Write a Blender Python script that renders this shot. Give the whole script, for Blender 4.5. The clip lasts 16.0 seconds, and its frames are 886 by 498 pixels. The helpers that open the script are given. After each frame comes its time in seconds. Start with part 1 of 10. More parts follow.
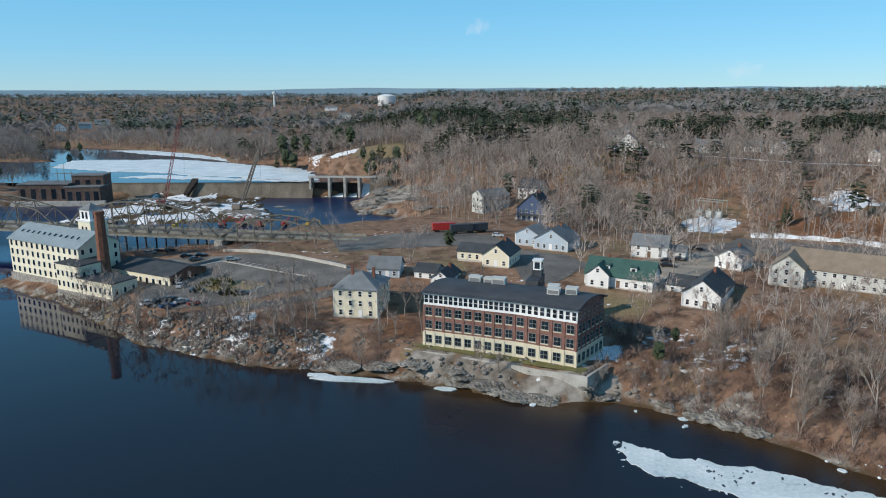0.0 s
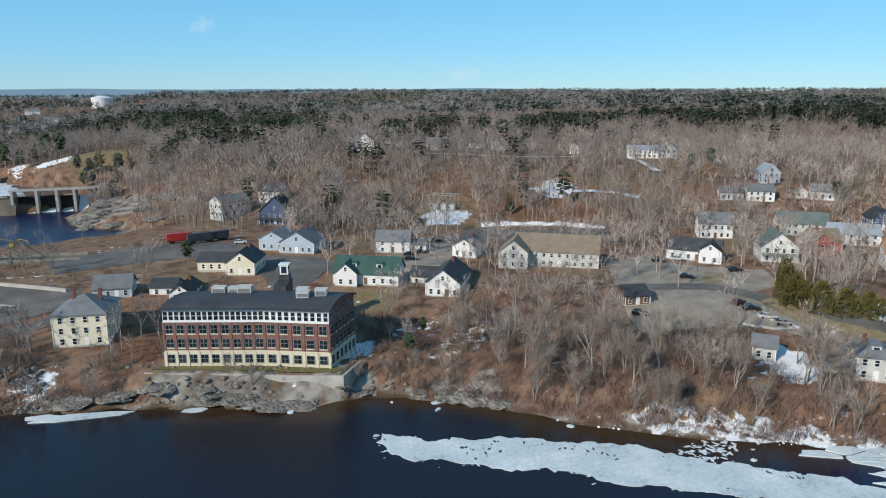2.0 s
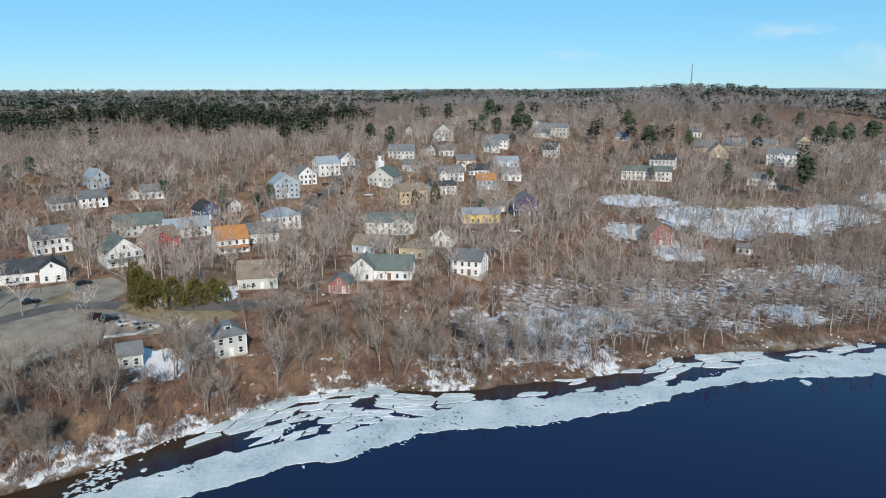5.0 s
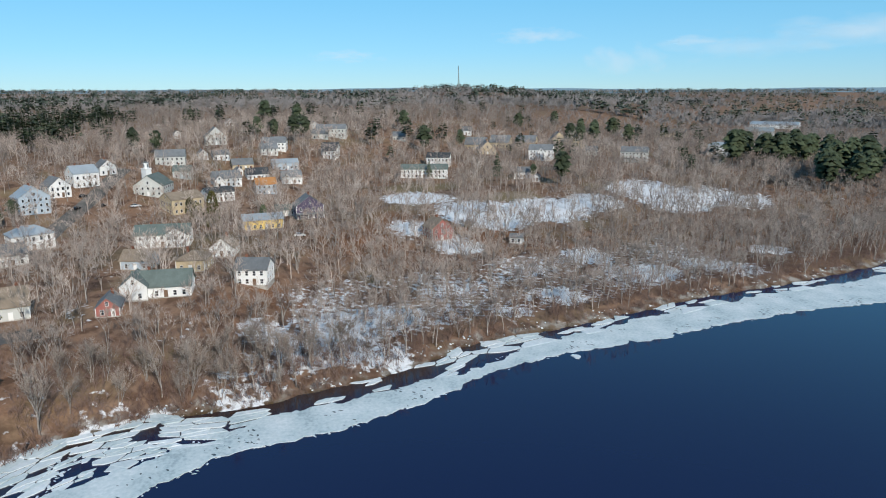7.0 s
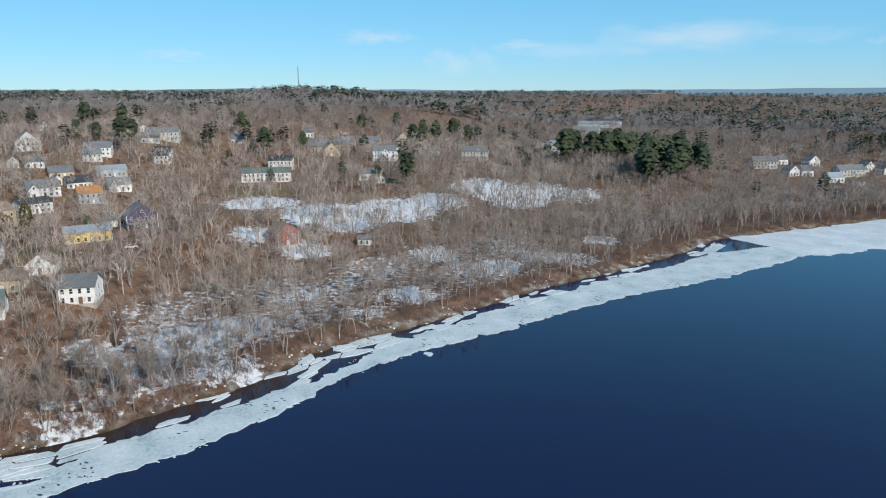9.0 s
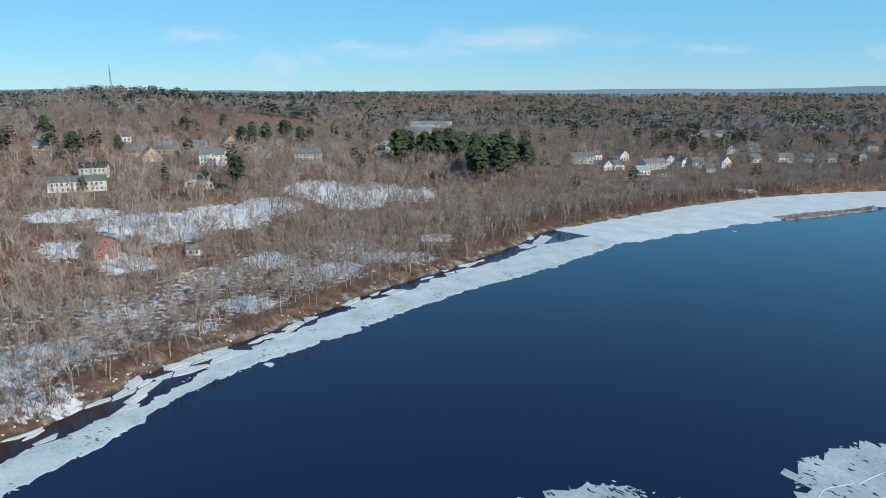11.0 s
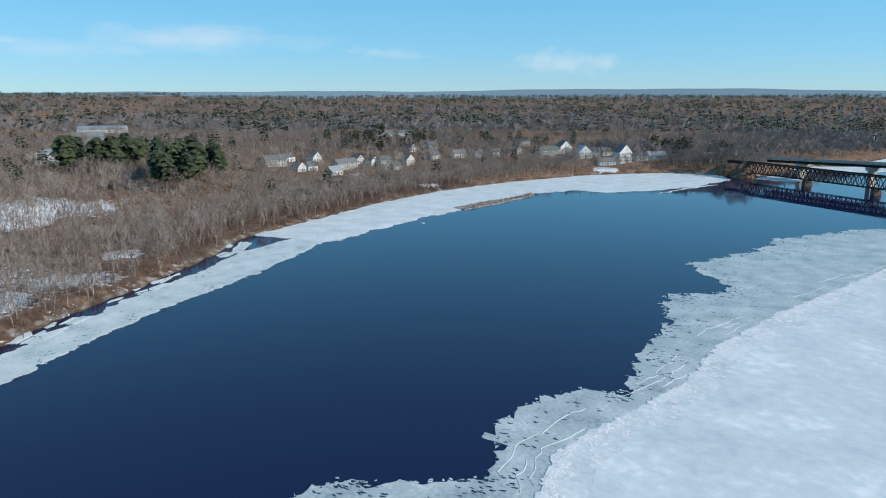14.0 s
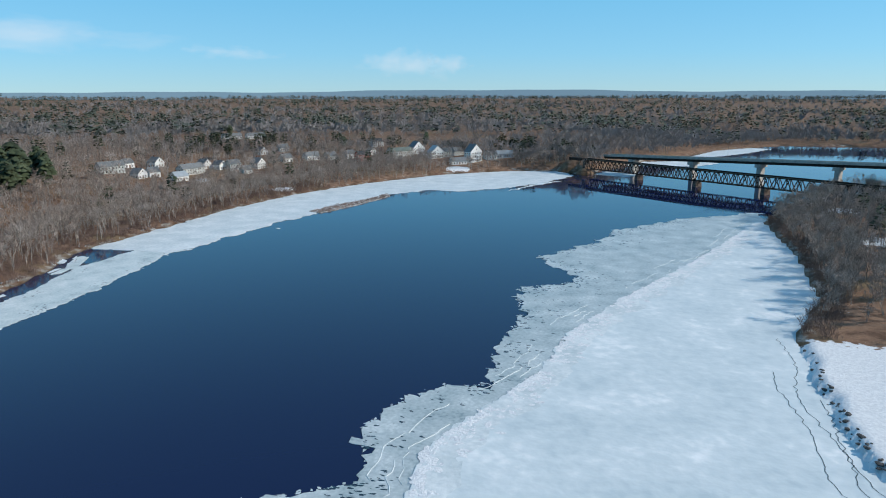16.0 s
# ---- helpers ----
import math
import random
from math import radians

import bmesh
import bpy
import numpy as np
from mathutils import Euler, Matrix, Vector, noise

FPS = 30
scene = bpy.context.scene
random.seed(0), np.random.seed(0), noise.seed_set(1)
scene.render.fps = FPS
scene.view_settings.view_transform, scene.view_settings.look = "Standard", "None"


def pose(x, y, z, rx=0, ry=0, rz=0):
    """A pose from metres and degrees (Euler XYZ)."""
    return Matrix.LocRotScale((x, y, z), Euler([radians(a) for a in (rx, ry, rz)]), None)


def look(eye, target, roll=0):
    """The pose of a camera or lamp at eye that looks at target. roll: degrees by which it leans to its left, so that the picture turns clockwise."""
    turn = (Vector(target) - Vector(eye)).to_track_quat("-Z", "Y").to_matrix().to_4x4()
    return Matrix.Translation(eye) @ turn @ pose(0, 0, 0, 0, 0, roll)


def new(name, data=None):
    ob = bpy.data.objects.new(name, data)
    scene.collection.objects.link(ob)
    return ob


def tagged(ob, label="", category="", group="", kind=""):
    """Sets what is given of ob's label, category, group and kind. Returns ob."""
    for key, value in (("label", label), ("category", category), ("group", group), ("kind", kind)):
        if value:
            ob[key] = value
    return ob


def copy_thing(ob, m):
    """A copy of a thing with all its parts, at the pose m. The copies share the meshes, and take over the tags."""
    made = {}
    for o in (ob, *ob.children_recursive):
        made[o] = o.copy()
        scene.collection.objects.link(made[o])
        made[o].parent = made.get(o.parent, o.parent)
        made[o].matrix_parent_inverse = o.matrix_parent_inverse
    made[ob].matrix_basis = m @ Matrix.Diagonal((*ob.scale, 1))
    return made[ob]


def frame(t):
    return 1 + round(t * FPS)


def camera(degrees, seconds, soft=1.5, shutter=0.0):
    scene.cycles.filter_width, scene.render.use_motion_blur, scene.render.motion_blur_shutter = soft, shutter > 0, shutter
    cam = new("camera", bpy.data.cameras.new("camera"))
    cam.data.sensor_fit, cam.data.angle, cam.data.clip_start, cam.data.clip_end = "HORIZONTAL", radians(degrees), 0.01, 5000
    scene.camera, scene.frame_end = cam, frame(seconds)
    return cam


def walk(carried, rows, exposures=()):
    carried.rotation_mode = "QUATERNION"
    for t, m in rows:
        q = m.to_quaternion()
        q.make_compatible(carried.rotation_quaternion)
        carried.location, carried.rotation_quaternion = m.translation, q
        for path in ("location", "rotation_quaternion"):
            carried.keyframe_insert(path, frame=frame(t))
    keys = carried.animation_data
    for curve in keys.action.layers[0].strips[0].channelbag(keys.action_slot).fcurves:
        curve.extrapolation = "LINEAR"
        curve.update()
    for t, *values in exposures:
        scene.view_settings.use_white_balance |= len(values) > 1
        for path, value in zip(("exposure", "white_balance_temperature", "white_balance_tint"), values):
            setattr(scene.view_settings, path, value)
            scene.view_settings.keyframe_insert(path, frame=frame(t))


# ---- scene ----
cam = camera(65.08, 16.0, soft=1.05)
# seconds, eye, turn to the left, pitch and roll in degrees
PATH = [
    (0.0, 0.00, 0.00, 65.00, 0.02, -12.69, 0.09),
    (0.5, -0.05, 0.28, 64.76, -3.42, -12.65, 0.08),
    (1.0, 0.05, 0.42, 64.67, -6.12, -12.63, 0.09),
    (1.5, 0.32, 0.52, 64.71, -10.73, -12.64, 0.09),
    (2.0, 0.59, 0.72, 64.85, -21.08, -12.62, 0.10),
    (2.2, 0.70, 0.86, 64.92, -25.95, -12.61, 0.10),
    (2.5, 0.90, 1.10, 65.04, -31.60, -12.63, 0.10),
    (3.0, 1.28, 1.43, 65.23, -39.60, -12.68, 0.08),
    (3.2, 1.37, 1.57, 65.29, -44.35, -12.65, 0.07),
    (3.5, 1.46, 1.78, 65.37, -50.50, -12.64, 0.06),
    (4.0, 1.63, 2.07, 65.50, -58.20, -12.63, 0.08),
    (4.5, 1.88, 2.25, 65.65, -65.53, -12.63, 0.11),
    (5.0, 2.13, 2.26, 65.82, -72.78, -12.62, 0.16),
    (5.2, 2.24, 2.27, 65.89, -75.56, -12.62, 0.18),
    (7.3, 3.35, 2.53, 66.38, -92.90, -12.67, 0.28),
    (7.5, 3.40, 2.53, 66.40, -94.48, -12.67, 0.28),
    (8.0, 3.49, 2.53, 66.42, -97.87, -12.65, 0.26),
    (8.5, 3.64, 2.39, 66.42, -100.51, -12.65, 0.24),
    (8.7, 3.71, 2.30, 66.42, -101.73, -12.64, 0.22),
    (10.8, 4.43, 1.53, 66.48, -114.68, -12.63, 0.25),
    (11.0, 4.52, 1.48, 66.48, -116.89, -12.62, 0.26),
    (11.5, 4.78, 1.40, 66.47, -122.34, -12.61, 0.26),
    (12.0, 5.12, 1.34, 66.42, -126.94, -12.61, 0.21),
    (12.5, 5.33, 1.21, 66.39, -130.54, -12.58, 0.14),
    (13.0, 5.34, 1.10, 66.41, -134.42, -12.58, 0.11),
    (13.5, 5.18, 1.20, 66.50, -138.26, -12.55, 0.11),
    (14.0, 4.99, 1.40, 66.64, -141.72, -12.55, 0.11),
    (14.5, 4.94, 1.55, 66.78, -145.34, -12.54, 0.10),
    (15.0, 4.98, 1.58, 66.89, -148.35, -12.52, 0.09),
    (15.5, 4.94, 1.55, 66.97, -151.01, -12.52, 0.11),
    (16.0, 4.91, 1.61, 67.07, -153.67, -12.51, 0.15),
]
walk(cam, [(t, pose(x, y, z, 90 + pitch, roll, yaw)) for t, x, y, z, yaw, pitch, roll in PATH], exposures=[(0.0, 0.0), (16.0, 0.0)])

# ---- sky and sun ----
SUN_X, SUN_Y, SUN_UP = -0.896, -0.443, 29.0
world = bpy.data.worlds.new("sky")
scene.world = world
world.use_nodes = True
wn, wl = world.node_tree.nodes, world.node_tree.links
sky = wn.new("ShaderNodeTexSky")
sky.sky_type, sky.sun_disc = "NISHITA", False
sky.sun_elevation, sky.sun_rotation = radians(SUN_UP), math.atan2(SUN_X, SUN_Y)
sky.altitude, sky.air_density, sky.dust_density, sky.ozone_density = 1200, 0.9, 0.0, 2.5
wn["Background"].inputs["Strength"].default_value = 0.12
clear_air = wn.new("ShaderNodeMixRGB")
clear_air.blend_type = "MULTIPLY"
clear_air.inputs["Fac"].default_value, clear_air.inputs[2].default_value = 1.0, (0.67, 0.93, 1.06, 1)
wl.new(sky.outputs["Color"], clear_air.inputs[1])
rise = wn.new("ShaderNodeSeparateXYZ")
wl.new(wn.new("ShaderNodeTexCoord").outputs["Generated"], rise.inputs[0])
depth = wn.new("ShaderNodeValToRGB")   # pale at the horizon, deeper blue overhead
for k, (at, colour) in enumerate(((0.0, (3.1, 5.0, 6.3)), (0.055, (2.1, 5.1, 7.4)), (0.16, (1.35, 4.9, 7.6)), (0.42, (1.0, 3.1, 5.2)), (0.9, (1.0, 2.4, 4.2)))):
    stop = depth.color_ramp.elements[k] if k < 2 else depth.color_ramp.elements.new(at)
    stop.position, stop.color = at, (*colour, 1)
wl.new(rise.outputs["Z"], depth.inputs["Fac"])
even = wn.new("ShaderNodeMixRGB")   # thin even haze of a cold dry day
even.inputs["Fac"].default_value = 0.67
wl.new(depth.outputs["Color"], even.inputs[2])
wl.new(clear_air.outputs[0], even.inputs[1])
wl.new(even.outputs[0], wn["Background"].inputs["Color"])
sun = new("sun", bpy.data.lights.new("sun", "SUN"))
sun.data.energy, sun.data.angle, sun.data.color = 4.0, radians(0.53), (1.0, 0.92, 0.82)
up = math.tan(radians(SUN_UP))
sun.matrix_world = look((SUN_X * 500, SUN_Y * 500, up * 500), (0, 0, 0))


# ---- materials ----
def material(name, colours, rough=0.8, metal=0.0, sizes=(1.0, 0.15), bump=0.0, bump_size=0.3, vary=0.0, spec=0.3, streak=None, fluffy=0.0):
    """A surface whose colour wanders between the given colours at two scales. vary: brightness per object; streak: stretch of the grain;
    fluffy: how far twigs and needles, round and fine, are lit alike whichever way a blade is turned."""
    m = bpy.data.materials.new(name)
    m.use_nodes = True
    n, l = m.node_tree.nodes, m.node_tree.links
    shader = n["Principled BSDF"]
    shader.inputs["Roughness"].default_value, shader.inputs["Metallic"].default_value = rough, metal
    shader.inputs["Specular IOR Level"].default_value = spec
    place = n.new("ShaderNodeNewGeometry").outputs["Position"]
    if streak:
        scale = n.new("ShaderNodeMapping")
        scale.inputs["Scale"].default_value = streak
        l.new(place, scale.inputs["Vector"])
        place = scale.outputs["Vector"]
    big, small = n.new("ShaderNodeTexNoise"), n.new("ShaderNodeTexNoise")
    for tex, size, fine in ((big, sizes[0], 3), (small, sizes[1], 2)):
        tex.inputs["Scale"].default_value, tex.inputs["Detail"].default_value = 1 / size, fine
        l.new(place, tex.inputs["Vector"])
    mix = n.new("ShaderNodeMath")
    mix.operation = "MULTIPLY_ADD"
    mix.inputs[1].default_value = 0.4
    l.new(small.outputs["Fac"], mix.inputs[0])
    most = n.new("ShaderNodeMath")
    most.operation = "MULTIPLY"
    most.inputs[1].default_value = 0.6
    l.new(big.outputs["Fac"], most.inputs[0])
    l.new(most.outputs[0], mix.inputs[2])
    ramp = n.new("ShaderNodeValToRGB")
    marks = ramp.color_ramp.elements
    while len(marks) < len(colours):
        marks.new(0.5)
    for k, (mark, colour) in enumerate(zip(marks, colours)):
        mark.position, mark.color = 0.33 + 0.34 * k / max(1, len(colours) - 1), (*colour, 1)
    l.new(mix.outputs[0], ramp.inputs["Fac"])
    out = ramp.outputs["Color"]
    if vary:
        chance = n.new("ShaderNodeObjectInfo").outputs["Random"]
        scale = n.new("ShaderNodeMapRange")
        scale.inputs["To Min"].default_value, scale.inputs["To Max"].default_value = 1 - vary, 1 + vary
        l.new(chance, scale.inputs["Value"])
        shade = n.new("ShaderNodeVectorMath")
        shade.operation = "SCALE"
        l.new(out, shade.inputs[0])
        l.new(scale.outputs[0], shade.inputs["Scale"])
        out = shade.outputs[0]
    l.new(out, shader.inputs["Base Color"])
    if bump:
        tex, relief = n.new("ShaderNodeTexNoise"), n.new("ShaderNodeBump")
        tex.inputs["Scale"].default_value, tex.inputs["Detail"].default_value = 1 / bump_size, 4
        relief.inputs["Strength"].default_value, relief.inputs["Distance"].default_value = bump, bump_size
        l.new(place, tex.inputs["Vector"])
        l.new(tex.outputs["Fac"], relief.inputs["Height"])
        l.new(relief.outputs["Normal"], shader.inputs["Normal"])
    if fluffy:
        lift, unit = n.new("ShaderNodeVectorMath"), n.new("ShaderNodeVectorMath")
        lift.operation, unit.operation = "MULTIPLY_ADD", "NORMALIZE"
        lift.inputs[1].default_value, lift.inputs[2].default_value = (1 - fluffy,) * 3, (0, 0, fluffy)
        l.new(n.new("ShaderNodeNewGeometry").outputs["Normal"], lift.inputs[0])
        l.new(lift.outputs[0], unit.inputs[0])
        l.new(unit.outputs[0], shader.inputs["Normal"])
    return m


def tone(c, k=0.15):
    return [tuple(v * (1 - k) for v in c), c, tuple(min(0.9, v * (1 + k)) for v in c)]


WHITE = material("white_clapboard", tone((0.74, 0.745, 0.73), 0.08), 0.6, sizes=(3, 0.3), bump=0.15, bump_size=0.2, vary=0.05)
CREAM = material("cream_paint", tone((0.74, 0.68, 0.52), 0.08), 0.7, sizes=(3, 0.4), bump=0.15)
YELLOW = material("yellow_clapboard", tone((0.72, 0.52, 0.16), 0.08), 0.6, sizes=(3, 0.3))
PALEBLUE = material("pale_blue_clapboard", tone((0.40, 0.47, 0.53), 0.08), 0.6, sizes=(3, 0.3))
PALEGREY = material("pale_grey_clapboard", tone((0.52, 0.53, 0.50), 0.1), 0.65, sizes=(3, 0.3))
GREYGREEN = material("grey_green_shingle", tone((0.30, 0.33, 0.29), 0.12), 0.8, sizes=(2, 0.3))
SLATEBLUE = material("dark_blue_clapboard", tone((0.06, 0.09, 0.16), 0.15), 0.6, sizes=(3, 0.3))
PURPLE = material("dark_purple_clapboard", tone((0.09, 0.075, 0.12), 0.15), 0.6, sizes=(3, 0.3))
BARNRED = material("barn_red_boards", tone((0.42, 0.10, 0.08), 0.15), 0.7, sizes=(2, 0.3))
PINKRED = material("faded_red_boards", tone((0.34, 0.13, 0.11), 0.14), 0.7, sizes=(2, 0.3))
TAN = material("tan_siding", tone((0.50, 0.41, 0.27), 0.1), 0.7, sizes=(2, 0.3))
BROWN = material("brown_boards", tone((0.16, 0.10, 0.065), 0.2), 0.8, sizes=(2, 0.3))
TRIM = material("white_trim", tone((0.78, 0.78, 0.76), 0.04), 0.5, sizes=(2, 0.3))
ROOF_GREY = material("grey_shingles", tone((0.17, 0.18, 0.185), 0.22), 0.9, sizes=(2.5, 0.25), bump=0.4, bump_size=0.25, vary=0.15)
ROOF_DARK = material("dark_shingles", tone((0.05, 0.055, 0.06), 0.3), 0.85, sizes=(2.5, 0.25), bump=0.4, bump_size=0.25, vary=0.2)
ROOF_GREEN = material("green_shingles", tone((0.045, 0.10, 0.085), 0.2), 0.85, sizes=(2.5, 0.25), bump=0.3)
ROOF_GREYGREEN = material("grey_green_shingles", tone((0.13, 0.16, 0.145), 0.2), 0.9, sizes=(2.5, 0.25), bump=0.3)
ROOF_TAN = material("tan_shingles", tone((0.24, 0.19, 0.14), 0.2), 0.9, sizes=(2.5, 0.25), bump=0.3, vary=0.1)
ROOF_ORANGE = material("orange_brown_shingles", tone((0.42, 0.20, 0.075), 0.15), 0.9, sizes=(2.5, 0.25), bump=0.3)
ROOF_METAL = material("pale_metal_roofing", tone((0.42, 0.46, 0.48), 0.12), 0.4, 0.3, sizes=(4, 0.5))
SLATE_ROOF = material("blue_grey_slate", tone((0.24, 0.29, 0.31), 0.15), 0.6, sizes=(3, 0.4), bump=0.3)
BLACK_ROOF = material("black_membrane_roof", tone((0.052, 0.057, 0.065), 0.3), 0.6, sizes=(4, 0.4), bump=0.2)
BRICK = material("red_brick", [(0.15, 0.078, 0.064), (0.21, 0.108, 0.088), (0.27, 0.145, 0.12)], 0.85, sizes=(1.5, 0.12), bump=0.4, bump_size=0.1)
OLDBRICK = material("old_dark_brick", [(0.12, 0.05, 0.035), (0.19, 0.085, 0.055), (0.25, 0.12, 0.08)], 0.9, sizes=(1.2, 0.12), bump=0.4, bump_size=0.1)
CONCRETE = material("weathered_concrete", [(0.30, 0.285, 0.25), (0.42, 0.40, 0.36), (0.52, 0.50, 0.46)], 0.85, sizes=(3, 0.3), bump=0.3)
PALECONCRETE = material("cream_cast_stone", tone((0.62, 0.56, 0.42), 0.1), 0.8, sizes=(3, 0.3), bump=0.2)
DARKCONCRETE = material("stained_dam_concrete", [(0.09, 0.076, 0.056), (0.15, 0.128, 0.096), (0.21, 0.18, 0.14)], 0.8, sizes=(5, 0.5), bump=0.3, streak=(1, 1, 0.15))
SNOWY_GRAVEL = material("snowy_gravel", [(0.16, 0.12, 0.09), (0.36, 0.31, 0.27), (0.76, 0.77, 0.78)], 0.9, sizes=(2.2, 0.5), bump=0.8, bump_size=0.6)
STONE = material("granite_rubble", [(0.16, 0.15, 0.13), (0.32, 0.30, 0.27), (0.46, 0.43, 0.39)], 0.9, sizes=(0.9, 0.25), bump=0.9, bump_size=0.6)
LEDGE = material("grey_bedrock", [(0.09, 0.08, 0.066), (0.22, 0.20, 0.17), (0.37, 0.345, 0.305)], 0.9, sizes=(2.5, 0.4), bump=1.0, bump_size=0.8, streak=(1, 1, 2.0))
STEEL = material("weathered_steel", [(0.13, 0.135, 0.12), (0.23, 0.235, 0.205), (0.32, 0.30, 0.25)], 0.6, 0.1, sizes=(2, 0.3))
RUST = material("rusty_black_steel", [(0.012, 0.011, 0.010), (0.03, 0.024, 0.019), (0.055, 0.038, 0.027)], 0.75, 0.2, sizes=(2, 0.3))
TRUSS = material("weathered_green_brown_steel", [(0.085, 0.078, 0.066), (0.15, 0.135, 0.11), (0.22, 0.20, 0.17)], 0.65, 0.1, sizes=(2, 0.3))
CRANE_RED = material("faded_crane_red", tone((0.42, 0.10, 0.08), 0.2), 0.5, sizes=(2, 0.4))
CRANE_GREY = material("crane_lattice_grey", tone((0.20, 0.17, 0.14), 0.2), 0.6, sizes=(2, 0.4))
GLASS = material("window_glass", tone((0.018, 0.024, 0.032), 0.3), 0.06, sizes=(2, 0.5), vary=0.5, spec=0.6)
ASPHALT = material("worn_asphalt", [(0.085, 0.078, 0.07), (0.135, 0.124, 0.11), (0.20, 0.185, 0.165)], 0.9, sizes=(7, 0.6), bump=0.2)
GRAVEL = material("sandy_gravel", [(0.21, 0.175, 0.135), (0.30, 0.258, 0.205), (0.39, 0.34, 0.275)], 0.95, sizes=(5, 0.4), bump=0.3)
PAINT_LINE = material("road_paint", tone((0.62, 0.60, 0.52), 0.12), 0.8, sizes=(1, 0.2))
SNOW = material("old_snow", [(0.62, 0.64, 0.67), (0.78, 0.79, 0.80), (0.86, 0.86, 0.86)], 0.7, sizes=(3, 0.5), bump=0.5, bump_size=0.6)
BARK = material("grey_bark", [(0.17, 0.145, 0.125), (0.29, 0.255, 0.225), (0.43, 0.395, 0.36)], 0.9, sizes=(2.5, 0.2), vary=0.25)
TWIG = material("bare_twigs", [(0.195, 0.149, 0.122), (0.372, 0.303, 0.257), (0.54, 0.467, 0.412)], 0.9, sizes=(9, 0.8), vary=0.25, fluffy=0.6)
NEARTWIG = material("brown_bank_twigs", [(0.165, 0.125, 0.099), (0.315, 0.255, 0.21), (0.47, 0.405, 0.35)], 0.9, sizes=(7, 0.8), vary=0.25, fluffy=0.6)
REDTWIG = material("red_brown_brush", [(0.15, 0.09, 0.068), (0.25, 0.16, 0.125), (0.33, 0.235, 0.19)], 0.9, sizes=(9, 0.8), vary=0.2, fluffy=0.6)
# twig colour lifted towards neutral grey to carry the haze of far woods
HAZEWOOD = material("bare_woods", [(0.23, 0.208, 0.195), (0.325, 0.298, 0.282), (0.42, 0.393, 0.376)], 0.95, sizes=(60, 6.0), fluffy=0.75)
NEEDLE = material("pine_needles", [(0.036, 0.050, 0.027), (0.068, 0.088, 0.044), (0.112, 0.132, 0.070)], 0.8, sizes=(6, 0.7), vary=0.25, fluffy=0.45)
# pine needles paled and greyed: distance haze is in the base colour
HAZENEEDLE = material("hazy_far_pines", [(0.075, 0.095, 0.066), (0.108, 0.130, 0.092), (0.145, 0.165, 0.115)], 0.9, sizes=(40, 5), fluffy=0.45)
GOLDTWIG = material("golden_willow_twigs", tone((0.34, 0.21, 0.085), 0.25), 0.9, sizes=(5, 0.6), vary=0.15, fluffy=0.6)
HEDGE = material("olive_arborvitae", [(0.055, 0.06, 0.016), (0.11, 0.10, 0.028), (0.17, 0.14, 0.045)], 0.85, sizes=(3, 0.4), vary=0.2)
DRYGRASS = material("dry_tan_grass", [(0.19, 0.14, 0.075), (0.27, 0.205, 0.115), (0.34, 0.27, 0.16)], 0.95, sizes=(3, 0.4), bump=0.4)
WOOD = material("weathered_pole_wood", tone((0.16, 0.13, 0.10), 0.25), 0.85, sizes=(2, 0.2))
RUBBER = material("black_rubber", tone((0.02, 0.02, 0.02), 0.2), 0.8)
WIRE = material("dark_cable", tone((0.03, 0.03, 0.03), 0.1), 0.6)


